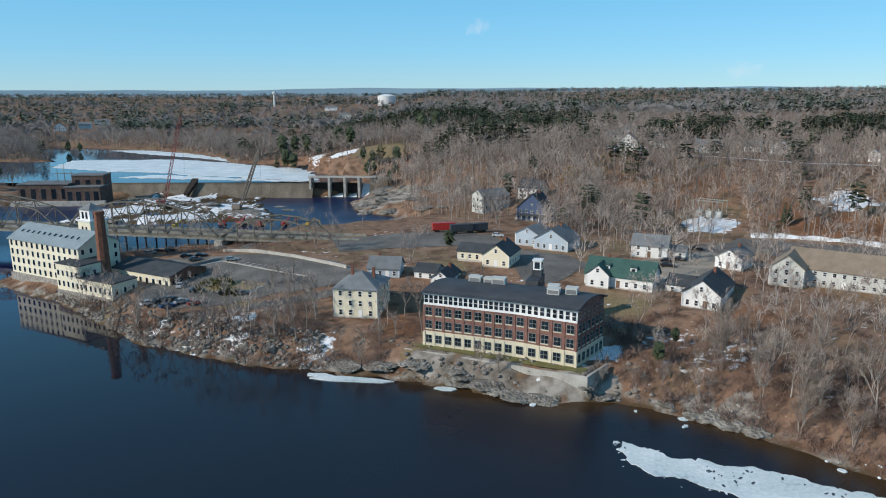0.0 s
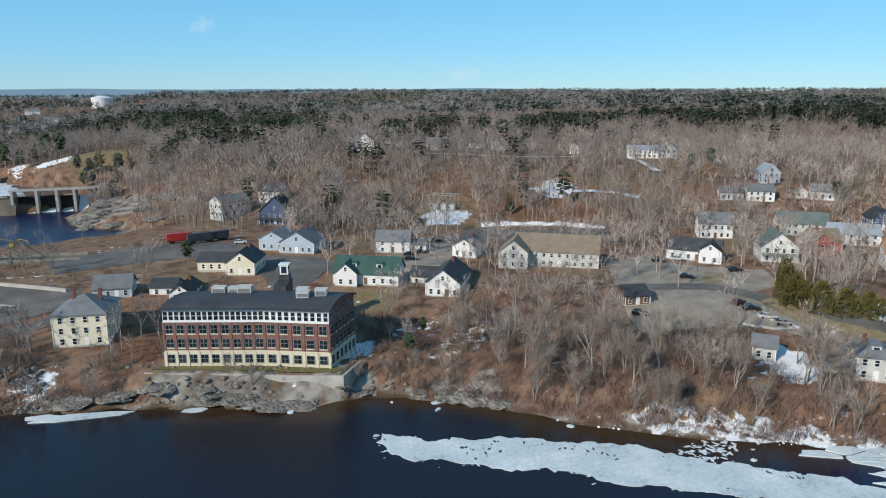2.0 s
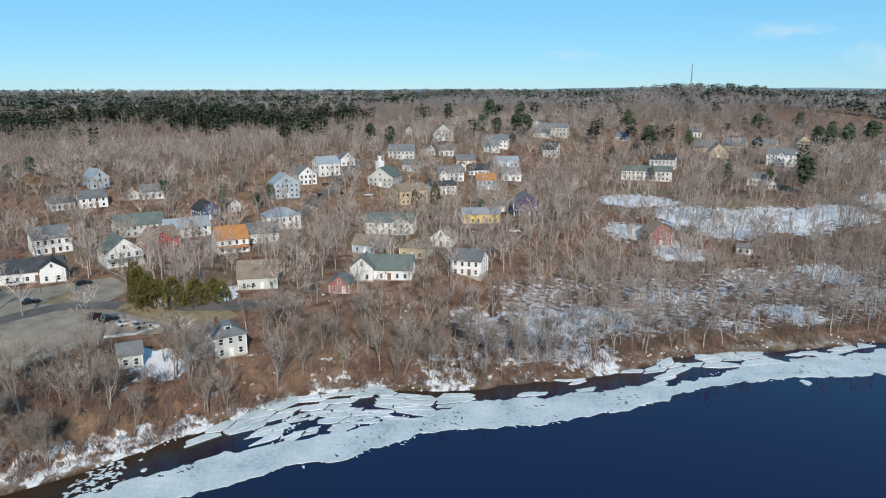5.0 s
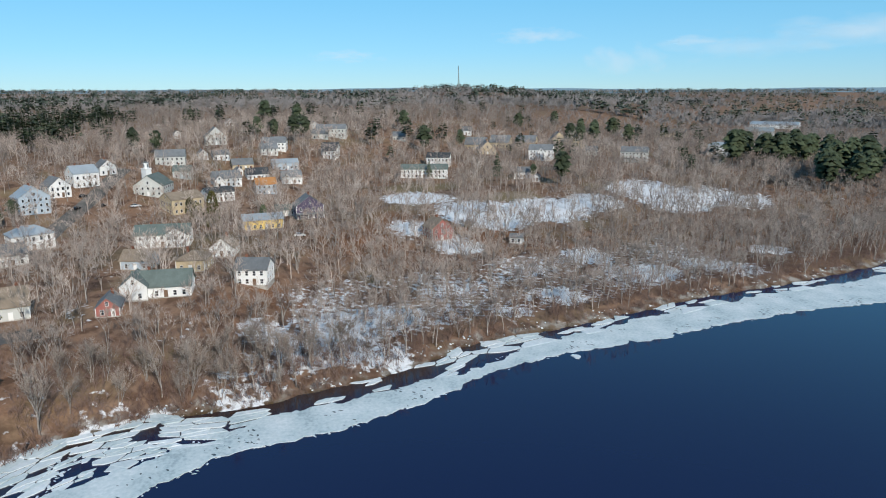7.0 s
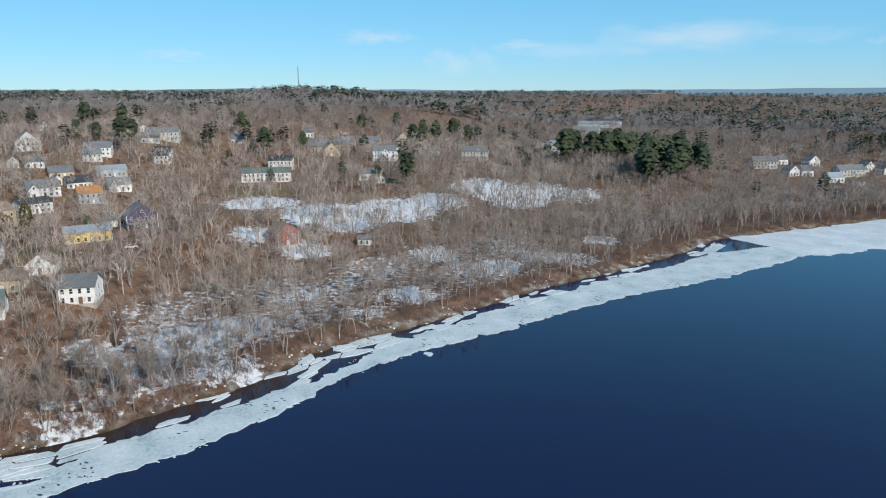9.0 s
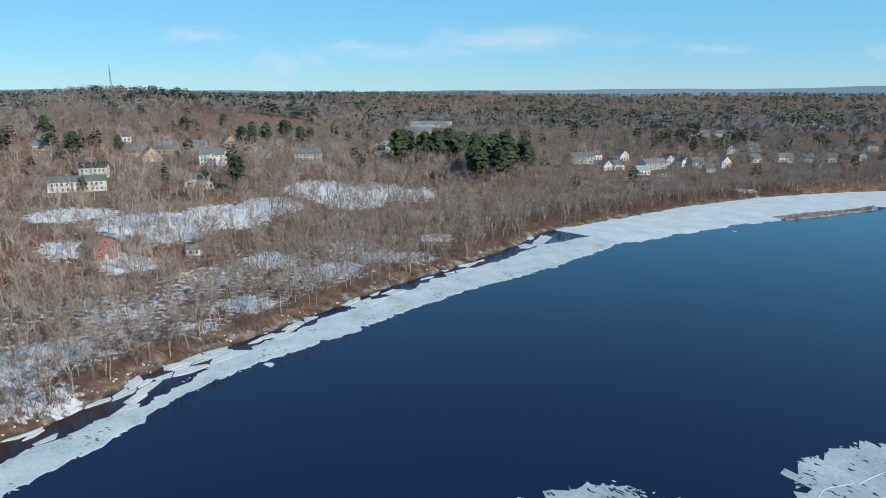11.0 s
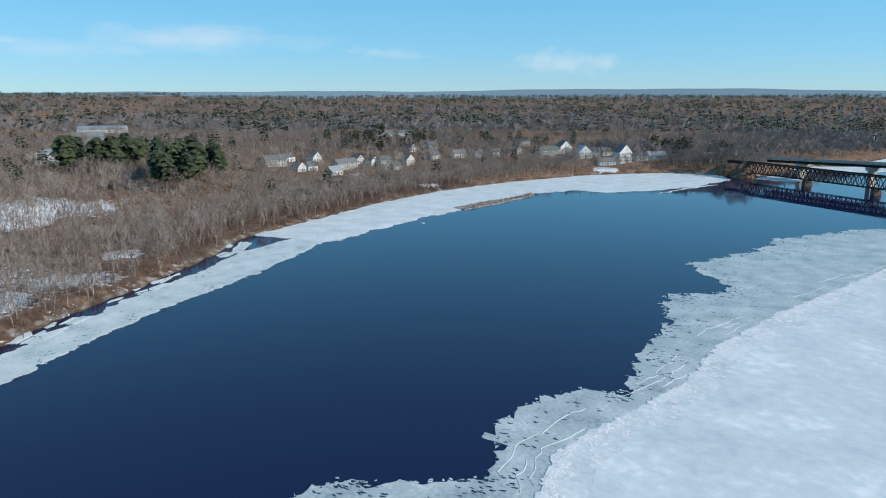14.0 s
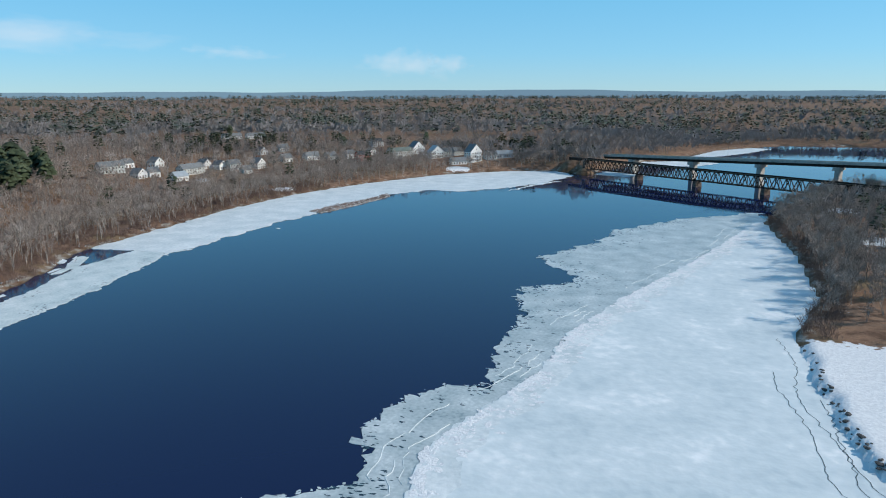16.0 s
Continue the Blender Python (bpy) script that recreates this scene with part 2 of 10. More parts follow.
def ground_material():
    m = bpy.data.materials.new("leaf_litter_grass_and_snow")
    m.use_nodes = True
    n, l = m.node_tree.nodes, m.node_tree.links
    shader = n["Principled BSDF"]
    shader.inputs["Roughness"].default_value, shader.inputs["Specular IOR Level"].default_value = 0.95, 0.15
    place = n.new("ShaderNodeNewGeometry").outputs["Position"]

    def noise_of(size, detail=4):
        tex = n.new("ShaderNodeTexNoise")
        tex.inputs["Scale"].default_value, tex.inputs["Detail"].default_value = 1 / size, detail
        l.new(place, tex.inputs["Vector"])
        return tex.outputs["Fac"]

    def ramp_of(value, colours, a=0.36, b=0.64):
        r = n.new("ShaderNodeValToRGB")
        e = r.color_ramp.elements
        while len(e) < len(colours):
            e.new(0.5)
        for k, (mark, c) in enumerate(zip(e, colours)):
            mark.position, mark.color = a + (b - a) * k / (len(colours) - 1), (*c, 1)
        l.new(value, r.inputs["Fac"])
        return r.outputs["Color"]

    def level(name, grain, soft=0.12):
        """A patch with a ragged edge: the painted-in extent of this cover against a grain."""
        a = n.new("ShaderNodeAttribute")
        a.attribute_name = name
        s = n.new("ShaderNodeMath")
        s.operation = "ADD"
        l.new(a.outputs["Fac"], s.inputs[0])
        l.new(grain, s.inputs[1])
        r = n.new("ShaderNodeMapRange")
        r.inputs["From Min"].default_value, r.inputs["From Max"].default_value = 1 - soft, 1 + soft
        l.new(s.outputs[0], r.inputs["Value"])
        return r.outputs[0]

    def blend(f, a, b):
        x = n.new("ShaderNodeMixRGB")
        l.new(f, x.inputs["Fac"])
        l.new(a, x.inputs[1])
        l.new(b, x.inputs[2])
        return x.outputs[0]

    small, mid, big = noise_of(0.7), noise_of(4.0), noise_of(19.0)
    litter = ramp_of(mid, [(0.122, 0.070, 0.045), (0.222, 0.139, 0.094), (0.315, 0.222, 0.158)])
    rust = ramp_of(small, [(0.17, 0.08, 0.042), (0.28, 0.145, 0.08)])
    grass = ramp_of(small, [(0.17, 0.125, 0.065), (0.26, 0.20, 0.115)])
    rock = ramp_of(mid, [(0.09, 0.075, 0.06), (0.20, 0.175, 0.145), (0.34, 0.31, 0.27)])
    snow = ramp_of(small, [(0.70, 0.71, 0.72), (0.84, 0.845, 0.845)])
    wet = ramp_of(small, [(0.05, 0.032, 0.016), (0.10, 0.065, 0.03)])
    out = blend(level("rust", mid, 0.2), litter, rust)
    out = blend(level("grass", big, 0.15), out, grass)
    out = blend(level("rock", mid, 0.08), out, rock)
    out = blend(level("wet", small, 0.2), out, wet)
    out = blend(level("snow", noise_of(2.2, 5), 0.05), out, snow)
    l.new(out, shader.inputs["Base Color"])
    relief = n.new("ShaderNodeBump")
    relief.inputs["Strength"].default_value, relief.inputs["Distance"].default_value = 0.35, 0.4
    l.new(small, relief.inputs["Height"])
    l.new(relief.outputs["Normal"], shader.inputs["Normal"])
    return m


def water_material(name, deep, still, ripple=0.032):
    """Open water: blue where it runs free, dimmer sky reflection painted dark in the still reach, amber over the
    shallows.
    """
    m = bpy.data.materials.new(name)
    m.use_nodes = True
    n, l = m.node_tree.nodes, m.node_tree.links
    shader = n["Principled BSDF"]
    shader.inputs["IOR"].default_value = 1.33
    place = n.new("ShaderNodeNewGeometry").outputs["Position"]

    def noise_of(size, detail=3, stretch=(1, 1, 1), warp=0.0):
        tex, at = n.new("ShaderNodeTexNoise"), n.new("ShaderNodeMapping")
        tex.inputs["Scale"].default_value, tex.inputs["Detail"].default_value, tex.inputs["Distortion"].default_value = 1 / size, detail, warp
        at.inputs["Scale"].default_value, at.inputs["Rotation"].default_value = stretch, (0, 0, 0.6)
        l.new(place, at.inputs["Vector"])
        l.new(at.outputs[0], tex.inputs["Vector"])
        return tex.outputs["Fac"]

    def spread(value, a, b, c, d):
        r = n.new("ShaderNodeMapRange")
        for name_, v in (("From Min", a), ("From Max", b), ("To Min", c), ("To Max", d)):
            r.inputs[name_].default_value = v
        l.new(value, r.inputs["Value"])
        return r.outputs[0]

    def blend(f, a, b):
        x = n.new("ShaderNodeMixRGB")
        l.new(f, x.inputs["Fac"])
        for k, c in ((1, a), (2, b)):
            if isinstance(c, tuple):
                x.inputs[k].default_value = (*c, 1)
            else:
                l.new(c, x.inputs[k])
        return x.outputs[0]

    def extent(kind):
        a = n.new("ShaderNodeAttribute")
        a.attribute_name = kind
        return a.outputs["Fac"]

    colour = blend(extent("still"), deep, still)
    colour = blend(extent("shallow"), colour, (0.055, 0.030, 0.010))
    l.new(colour, shader.inputs["Base Color"])
    gust = noise_of(46.0, 4, (1, 2.6, 1), 0.6)
    rough = n.new("ShaderNodeMath")
    rough.operation = "MULTIPLY_ADD"
    rough.inputs[1].default_value = 0.30
    l.new(extent("riffle"), rough.inputs[0])
    l.new(spread(gust, 0.42, 0.62, 0.015, 0.08), rough.inputs[2])
    l.new(rough.outputs[0], shader.inputs["Roughness"])
    relief = n.new("ShaderNodeBump")
    relief.inputs["Distance"].default_value = 0.25
    l.new(spread(gust, 0.38, 0.68, ripple * 0.25, ripple * 1.5), relief.inputs["Strength"])
    l.new(noise_of(1.1), relief.inputs["Height"])
    l.new(relief.outputs["Normal"], shader.inputs["Normal"])
    return m


GROUND = ground_material()
WATER = water_material("dark_river_water", (0.0072, 0.0124, 0.053), (0.0105, 0.0125, 0.020))
POOL = water_material("blue_pool_water", (0.008, 0.03, 0.06), (0.008, 0.03, 0.06))
ICE_GREY = material("wet_grey_ice", [(0.24, 0.31, 0.33), (0.40, 0.47, 0.485), (0.50, 0.56, 0.57), (0.66, 0.71, 0.715)], 0.4, sizes=(9, 0.9), bump=0.08, bump_size=0.5)
ICE_PALE = material("pale_refrozen_ice", [(0.36, 0.44, 0.46), (0.54, 0.62, 0.625), (0.64, 0.70, 0.70), (0.76, 0.80, 0.80)], 0.5, sizes=(8, 0.8), bump=0.10, bump_size=0.6)
ICE_WHITE = material("white_snow_ice", [(0.53, 0.60, 0.615), (0.66, 0.71, 0.72), (0.82, 0.85, 0.85)], 0.55, sizes=(11, 1.4), bump=0.12, bump_size=1.5)
SNOW_ICE = material("wind_scoured_snow_ice", [(0.53, 0.61, 0.64), (0.62, 0.69, 0.71), (0.69, 0.75, 0.765), (0.87, 0.89, 0.89)], 0.5, sizes=(17, 3.2), bump=0.08, bump_size=2.0)

# ---- the lie of the land ----
# the river's edge, downstream reach, as one closed line: mill-side bank, then the far end, then the opposite bank
SHORE_NORTH = [(-46, 448), (-57, 416), (-48, 384), (-26, 368), (-18, 352), (-38, 338), (-70, 328), (-92, 304), (-105, 285), (-135, 268), (-158, 250), (-156, 233),
    (-123, 213), (-80, 174), (-49, 160), (-30, 156), (-12, 152), (8, 145), (20, 138), (37, 139), (48, 133), (61, 123), (75, 108),
    (96, 94), (113, 85), (129, 76), (139, 61), (142, 45), (154, 25), (164, 9)]
SHORE_EAST = [(179, -5), (191, -28), (202, -51), (221, -81), (239, -123), (265, -172), (281, -191), (289, -240), (304, -308), (309, -380),
    (298, -453), (272, -531), (229, -588), (192, -604), (170, -592), (159, -584), (153, -596), (158, -622), (150, -660), (138, -720), (106, -800), (86, -905), (50, -972), (18, -1030), (-60, -1050), (-420, -1090), (-900, -1150)]
SHORE_SOUTH = [(-900, -800), (-500, -760), (-260, -690), (-90, -600), (-22, -520), (6, -440), (13, -403), (-3, -317), (-9, -255), (-2, -209),
    (-5, -183), (-10, -152), (-17, -128), (-34, -90), (-62, -30), (-112, 60), (-185, 165), (-262, 290), (-262, 400), (-235, 434)]
POND = [(-275, 448), (-63, 451), (-50, 474), (-79, 494), (-97, 517), (-124, 557), (-175, 578), (-204, 624), (-273, 698), (-336, 725), (-431, 767), (-420, 725), (-362, 630), (-327, 589), (-381, 593), (-672, 604), (-651, 494), (-440, 462)]
POND_TOP = 8.3

MILL_PAD = [(-8.5, 159.6), (13, 150.2), (21.5, 146), (30.5, 142), (41, 158), (36, 172), (0, 184)]


def step(a, b, v):
    k = np.clip((np.asarray(v, float) - a) / (b - a), 0, 1)
    return k * k * (3 - 2 * k)


def shore_distance(x, y, loop):
    """Metres from a closed line, positive outside of it."""
    x, y = np.asarray(x, float), np.asarray(y, float)
    best, inside = np.full(x.shape, 1e9), np.zeros(x.shape, bool)
    for (ax, ay), (bx, by) in zip(loop, loop[1:] + loop[:1]):
        ex, ey = bx - ax, by - ay
        k = np.clip(((x - ax) * ex + (y - ay) * ey) / (ex * ex + ey * ey), 0, 1)
        best = np.minimum(best, np.hypot(x - ax - k * ex, y - ay - k * ey))
        if ay != by:
            inside ^= ((ay > y) != (by > y)) & (x < (by - ay) * 0 + ax + (y - ay) * ex / ey)
    return np.where(inside, -best, best)


def wave(x, y, size, seed=0.0):
    """Smooth unevenness between about -1 and 1."""
    x, y = x / size, y / size
    return (np.sin(x * 1.3 + 2.1 * y + seed) + np.sin(2.3 * x - 1.1 * y + 1.7 * seed + 1) + np.sin(0.7 * x - 2.9 * y + 2.3 * seed + 2) + 0.6 * np.sin(4.1 * x + 3.3 * y + seed)) / 3.2


RIVER = SHORE_NORTH + SHORE_EAST + SHORE_SOUTH


def ground_z(x, y):
    x, y = np.asarray(x, float), np.asarray(y, float)
    d, r = shore_distance(x, y, RIVER), np.hypot(x, y)
    low = step(95, 135, x) * step(75, 30, y) * step(-760, -300, y)   # flat flood plain on the east bank
    south = step(60, -20, x + 0.10 * y) * step(120, 40, y)
    d2 = d + 2.0 * wave(x, y, 9.0)
    steep = 5.6 * step(-1, 15, d2) + 4.6 * step(14, 70, d)
    flat = 1.9 * step(-1, 7, d2) + 9.5 * step(45, 150, d)
    snowy = 1.7 * step(-1.5, 2.2, d2) + 0.6 * step(3, 30, d) + 5 * step(60, 200, d)
    z = steep * (1 - low) + flat * low
    z = z * (1 - south) + snowy * south
    s = (x + 20) * 0.592 + (y - 350) * 0.806
    z = z + 19 * step(0, 120, s) * step(-150, -20, x) * step(5, 60, d)
    z = z + 9 * step(300, 650, x) * step(-700, 0, y)
    z = z + (6 * step(300, 900, r) + 25 * step(900, 4300, r)) * step(20, 200, d)
    z = z + 21 * np.exp(-(((x - 1480) / 330) ** 2 + ((y + 60) / 190) ** 2)) + 20 * np.exp(-(((x + 180) / 420) ** 2 + ((y - 1620) / 260) ** 2))
    z = z + step(20, 80, d) * (0.5 * wave(x, y, 22.0, 1.0) + 1.0 * wave(x, y, 75.0, 2.0)) + step(900, 2500, r) * 7 * wave(x, y, 420.0, 3.0)
    z = z + 8 * np.exp(-((x - 178) ** 2 + (y + 600) ** 2) / 480) * step(0, 7, d)   # bridge embankment
    pad = step(2.6 + 6.5 * step(24, 4, x), 0.4, shore_distance(x, y, MILL_PAD))   # level ground round the brick mill
    z = z * (1 - pad) + 4.9 * pad
    bed = -3.5 * step(0, 14, -d)
    shelf = step(-214, -192, x) * step(-86, -106, x + 0.35 * (y - 390)) * step(338, 352, y) * step(441, 430, y)   # bare ledges below the dam
    bed = bed * (1 - shelf) + shelf * (1.1 + 1.3 * wave(x, y, 6.0, 2.0) + 1.2 * wave(x, y, 17.0, 7.0))
    z = np.where(d > 0, z, bed)
    p = shore_distance(x, y, POND)
    bank = POND_TOP + 0.2 + 1.2 * step(0, 10, p) + 4.6 * step(10, 60, p)
    k = step(60, 0, p) * step(440, 450, y)
    low = step(-120, -165, x)   # the pond's far shores lie low
    z = np.where(p < 0, POND_TOP - 2.5, z * (1 - k) + (np.maximum(bank, z) * (1 - low) + bank * low) * k)
    return z


# ---- builders ----
from mathutils import geometry


class Shape:
    """Collects the faces of one mesh."""

    def __init__(self):
        self.v, self.f, self.m = [], [], []

    def add(self, verts, faces, slot=0):
        k = len(self.v)
        self.v += [tuple(p) for p in verts]
        self.f += [tuple(k + i for i in face) for face in faces]
        self.m += [slot] * len(faces)
        return self

    def box(self, x0, y0, z0, x1, y1, z1, slot=0):
        v = [(x, y, z) for z in (z0, z1) for y in (y0, y1) for x in (x0, x1)]
        return self.add(v, [(0, 2, 3, 1), (4, 5, 7, 6), (0, 1, 5, 4), (2, 6, 7, 3), (0, 4, 6, 2), (1, 3, 7, 5)], slot)

    def rod(self, a, b, r0, r1=None, sides=6, slot=0, cap=True):
        a, b = Vector(a), Vector(b)
        r1 = r0 if r1 is None else r1
        d = (b - a).normalized()
        s = d.orthogonal().normalized()
        t = d.cross(s)
        ring = [(math.cos(2 * math.pi * k / sides), math.sin(2 * math.pi * k / sides)) for k in range(sides)]
        v = [a + (s * c + t * q) * r0 for c, q in ring] + [b + (s * c + t * q) * r1 for c, q in ring]
        f = [(k, (k + 1) % sides, sides + (k + 1) % sides, sides + k) for k in range(sides)]
        if cap:
            f += [tuple(range(sides - 1, -1, -1)), tuple(range(sides, 2 * sides))]
        return self.add(v, f, slot)

    def prism(self, outline, z0, z1, slot=0):
        """An upright block over a ground outline (counter-clockwise)."""
        n = len(outline)
        v = [(x, y, z0) for x, y in outline] + [(x, y, z1) for x, y in outline]
        f = [(k, (k + 1) % n, n + (k + 1) % n, n + k) for k in range(n)] + [tuple(range(n - 1, -1, -1)), tuple(range(n, 2 * n))]
        return self.add(v, f, slot)

    def slab(self, quad, thick, slot=0):
        """A sheet with thickness, downward from four or more corners."""
        n = len(quad)
        v = [tuple(p) for p in quad] + [(p[0], p[1], p[2] - thick) for p in quad]
        f = [tuple(range(n)), tuple(range(2 * n - 1, n - 1, -1))] + [(k, n + k, n + (k + 1) % n, (k + 1) % n) for k in range(n)]
        return self.add(v, f, slot)

    def tube(self, pts, r, sides=4, slot=0):
        """One unbroken bar along a line of points."""
        pts = [Vector(p) for p in pts]
        k, n = len(self.v), len(pts)
        for i, p in enumerate(pts):
            d = (pts[min(n - 1, i + 1)] - pts[max(0, i - 1)]).normalized()
            s = d.cross(Vector((0, 1, 0))).normalized() if abs(d.y) < 0.9 else d.orthogonal().normalized()
            t = d.cross(s)
            for j in range(sides):
                a = 2 * math.pi * (j + 0.5) / sides
                self.v.append(tuple(p + (s * math.cos(a) + t * math.sin(a)) * r))
        f = [(k + i * sides + j, k + i * sides + (j + 1) % sides, k + (i + 1) * sides + (j + 1) % sides, k + (i + 1) * sides + j) for i in range(n - 1) for j in range(sides)]
        f += [tuple(k + j for j in range(sides - 1, -1, -1)), tuple(k + (n - 1) * sides + j for j in range(sides))]
        self.f += f
        self.m += [slot] * len(f)
        return self

    def mesh(self, name, mats, smooth=False):
        me = bpy.data.meshes.new(name)
        me.from_pydata(self.v, [], self.f)
        for m in mats if isinstance(mats, (list, tuple)) else [mats]:
            me.materials.append(m)
        if any(self.m):
            me.polygons.foreach_set("material_index", self.m)
        if smooth:
            me.polygons.foreach_set("use_smooth", [True] * len(me.polygons))
        me.update()
        return me


def part(name, shape, mats, parent, label="", at=None):
    """One mesh object under a thing or a part; at: its own pose there."""
    me = shape.mesh(name, mats) if isinstance(shape, Shape) else shape
    ob = new(name, me)
    ob.parent = parent
    if at is not None:
        ob.matrix_basis = at
    if label:
        ob["label"] = label
    return ob


def thing(name, x, y, z, turn, label, category, group="", kind=""):
    ob = tagged(new(name), label, category, group, kind)
    ob.matrix_basis = pose(x, y, z, 0, 0, turn)
    return ob


def solid(name, shape, mats, m, label, category, group="", kind="", smooth=False):
    me = shape.mesh(name, mats, smooth) if isinstance(shape, Shape) else shape
    ob = tagged(new(name, me), label, category, group, kind)
    ob.matrix_basis = m
    return ob


def mesh_of(name, verts, tris, mat):
    """A mesh from arrays of corners and triangles."""
    me = bpy.data.meshes.new(name)
    me.vertices.add(len(verts))
    me.vertices.foreach_set("co", np.asarray(verts, np.float32).ravel())
    me.loops.add(3 * len(tris))
    me.loops.foreach_set("vertex_index", np.asarray(tris, np.int32).ravel())
    me.polygons.add(len(tris))
    me.polygons.foreach_set("loop_start", np.arange(0, 3 * len(tris), 3, dtype=np.int32))
    me.materials.append(mat)
    me.update(calc_edges=True)
    return me


def gz(x, y):
    return float(ground_z(np.array([x]), np.array([y]))[0])


# ---- ground, water ----
# circles of cover: x, y, radius, strength
COVER = {"snow": [], "grass": [], "rust": [], "rock": []}


def cover(kind, x, y, r, k=1.0):
    COVER[kind].append((x, y, r, k))


CLEAR = []   # circles where no tree stands
HOMES = []   # places and breadths of houses


def clear(x, y, r):
    CLEAR.append((x, y, r))


cover("snow", 364, 11, 24, 0.75)
cover("snow", 330, -22, 30, 0.75)
cover("snow", 341, -54, 24, 0.75)
cover("snow", 393, -118, 30, 0.7)
cover("snow", 387, -150, 25, 0.65)
cover("snow", 279, -7, 12, 0.9)
cover("snow", 297, 14, 12, 0.7)
cover("snow", 202, 19, 12, 0.62)
cover("snow", 183, 29, 15, 0.6)
cover("snow", 170, 16, 10, 0.6)
cover("snow", 204, -20, 10, 0.6)
cover("snow", 163, 39, 14, 0.5)
cover("snow", 253, -110, 14, 0.6)
cover("snow", 138, 70, 9, 0.42)
cover("snow", 147, 47, 10, 0.52)
cover("snow", 176, 37, 14, 0.56)
cover("snow", 194, 28, 16, 0.6)
cover("snow", 182, 48, 10, 0.6)
cover("snow", 116, 86, 9, 0.35)
cover("snow", 109, 282, 11, 0.95)
cover("snow", 123, 105, 6, 0.95)
cover("snow", 126, 112, 6, 0.8)
cover("snow", 72, 153, 8, 0.42)
cover("snow", 60, 162, 8, 0.4)
cover("snow", 167, 119, 5, 0.9)
cover("snow", 54, 159, 8, 0.42)
cover("snow", 63, 149, 9, 0.44)
cover("snow", 53, 148, 8, 0.4)
cover("snow", -54, 170, 6, 0.6)
cover("snow", -65, 171, 6, 0.6)
cover("snow", 37, 155, 6, 0.9)
cover("snow", 112, 281, 10, 0.95)
cover("snow", 119, 452, 16, 0.8)
cover("snow", -72, 512, 12, 0.9)
cover("snow", -95, 530, 10, 0.8)
cover("snow", 170, 290, 12, 0.7)
cover("snow", -78, 182, 4, 0.6)
cover("snow", -54, 180, 4, 0.7)
cover("snow", -32, 165, 6, 0.55)
cover("snow", -17, -177, 30, 1.0)
cover("snow", -16, -137, 30, 1.0)
cover("snow", -13, -190, 14, 0.9)
cover("snow", -36, -358, 14, 0.7)
cover("snow", -25, -449, 14, 0.6)
cover("snow", 224, -507, 10, 0.8)
cover("snow", 91, -644, 14, 0.8)
cover("rust", 161, 273, 35, 0.75)
cover("rust", 113, 331, 30, 0.6)
cover("rust", 111, 373, 25, 0.6)
cover("rust", 65, 371, 20, 0.6)
cover("rust", 79, 170, 8, 0.7)
cover("rust", -11, 171, 7, 0.8)
cover("rust", -16, 179, 7, 0.8)
cover("rust", 191, 258, 20, 0.8)
cover("rust", 110, 187, 10, 0.7)
cover("rust", 207, 52, 12, 0.7)
cover("rust", 194, 64, 10, 0.6)
cover("rust", 310, -16, 30, 0.8)
cover("rust", 310, 20, 22, 0.7)
cover("rust", 277, 32, 22, 0.7)
cover("grass", 366, -40, 20, 0.75)
cover("grass", 396, 18, 20, 0.7)
cover("grass", 399, -93, 15, 0.7)
cover("grass", 407, -2, 15, 0.7)
cover("grass", -44, 505, 24, 0.9)
cover("grass", 13, 153, 9, 0.8)
cover("grass", -6, 157, 6, 0.8)
cover("grass", 47, 182, 12, 0.7)
cover("grass", -1, 215, 10, 0.7)
cover("grass", -61, 192, 7, 0.7)
cover("grass", 152, 115, 10, 0.7)
cover("grass", 150, 155, 6, 0.7)
cover("rock", 10, 149, 9, 0.95)
cover("rock", -3, 153, 7, 0.8)
cover("rock", 33, 142, 7, 0.95)
cover("rock", 21, 142, 6, 0.8)
cover("rock", 59, 128, 6, 0.9)
cover("rock", -28, 400, 18, 0.95)
cover("rock", -41, 404, 15, 0.9)
cover("rock", 53, 134, 5, 0.7)
cover("snow", 349, -55, 22, 0.8)
cover("snow", 360, -80, 20, 0.7)
cover("snow", 371, -124, 26, 0.75)
cover("snow", 380, -168, 18, 0.7)
cover("snow", 273, -58, 12, 0.9)
cover("snow", 248, -77, 12, 0.9)
cover("snow", 260, -101, 12, 0.9)
cover("snow", 221, -38, 8, 0.9)
cover("snow", 284, -137, 10, 0.8)
cover("snow", 322, -384, 10, 0.9)
cover("snow", 268, -560, 12, 0.9)
cover("snow", 321, -555, 8, 0.8)
cover("snow", 320, -601, 8, 0.8)
cover("snow", 395, -382, 8, 0.8)
cover("snow", 170, 31, 12, 0.68)
cover("snow", 161, 38, 9, 0.55)
cover("snow", 168, 21, 10, 0.6)
cover("snow", 165, 13, 6, 0.6)
cover("snow", 186, 28, 10, 0.72)
cover("snow", 138, 69, 7, 0.36)
cover("snow", 150, 48, 9, 0.48)
cover("snow", 123, 81, 6, 0.36)
cover("snow", 105, 89, 6, 0.4)
cover("snow", 200, 13, 10, 0.75)
cover("snow", 113, 86, 5, 0.4)
cover("snow", 126, 111, 6, 0.9)
for k in range(13):   # old snow along the foot of the bank
    q = k / 12
    cover("snow", 86 + 52 * q, 105 - 34 * q - 10 * q * q, 5.5, 0.56)


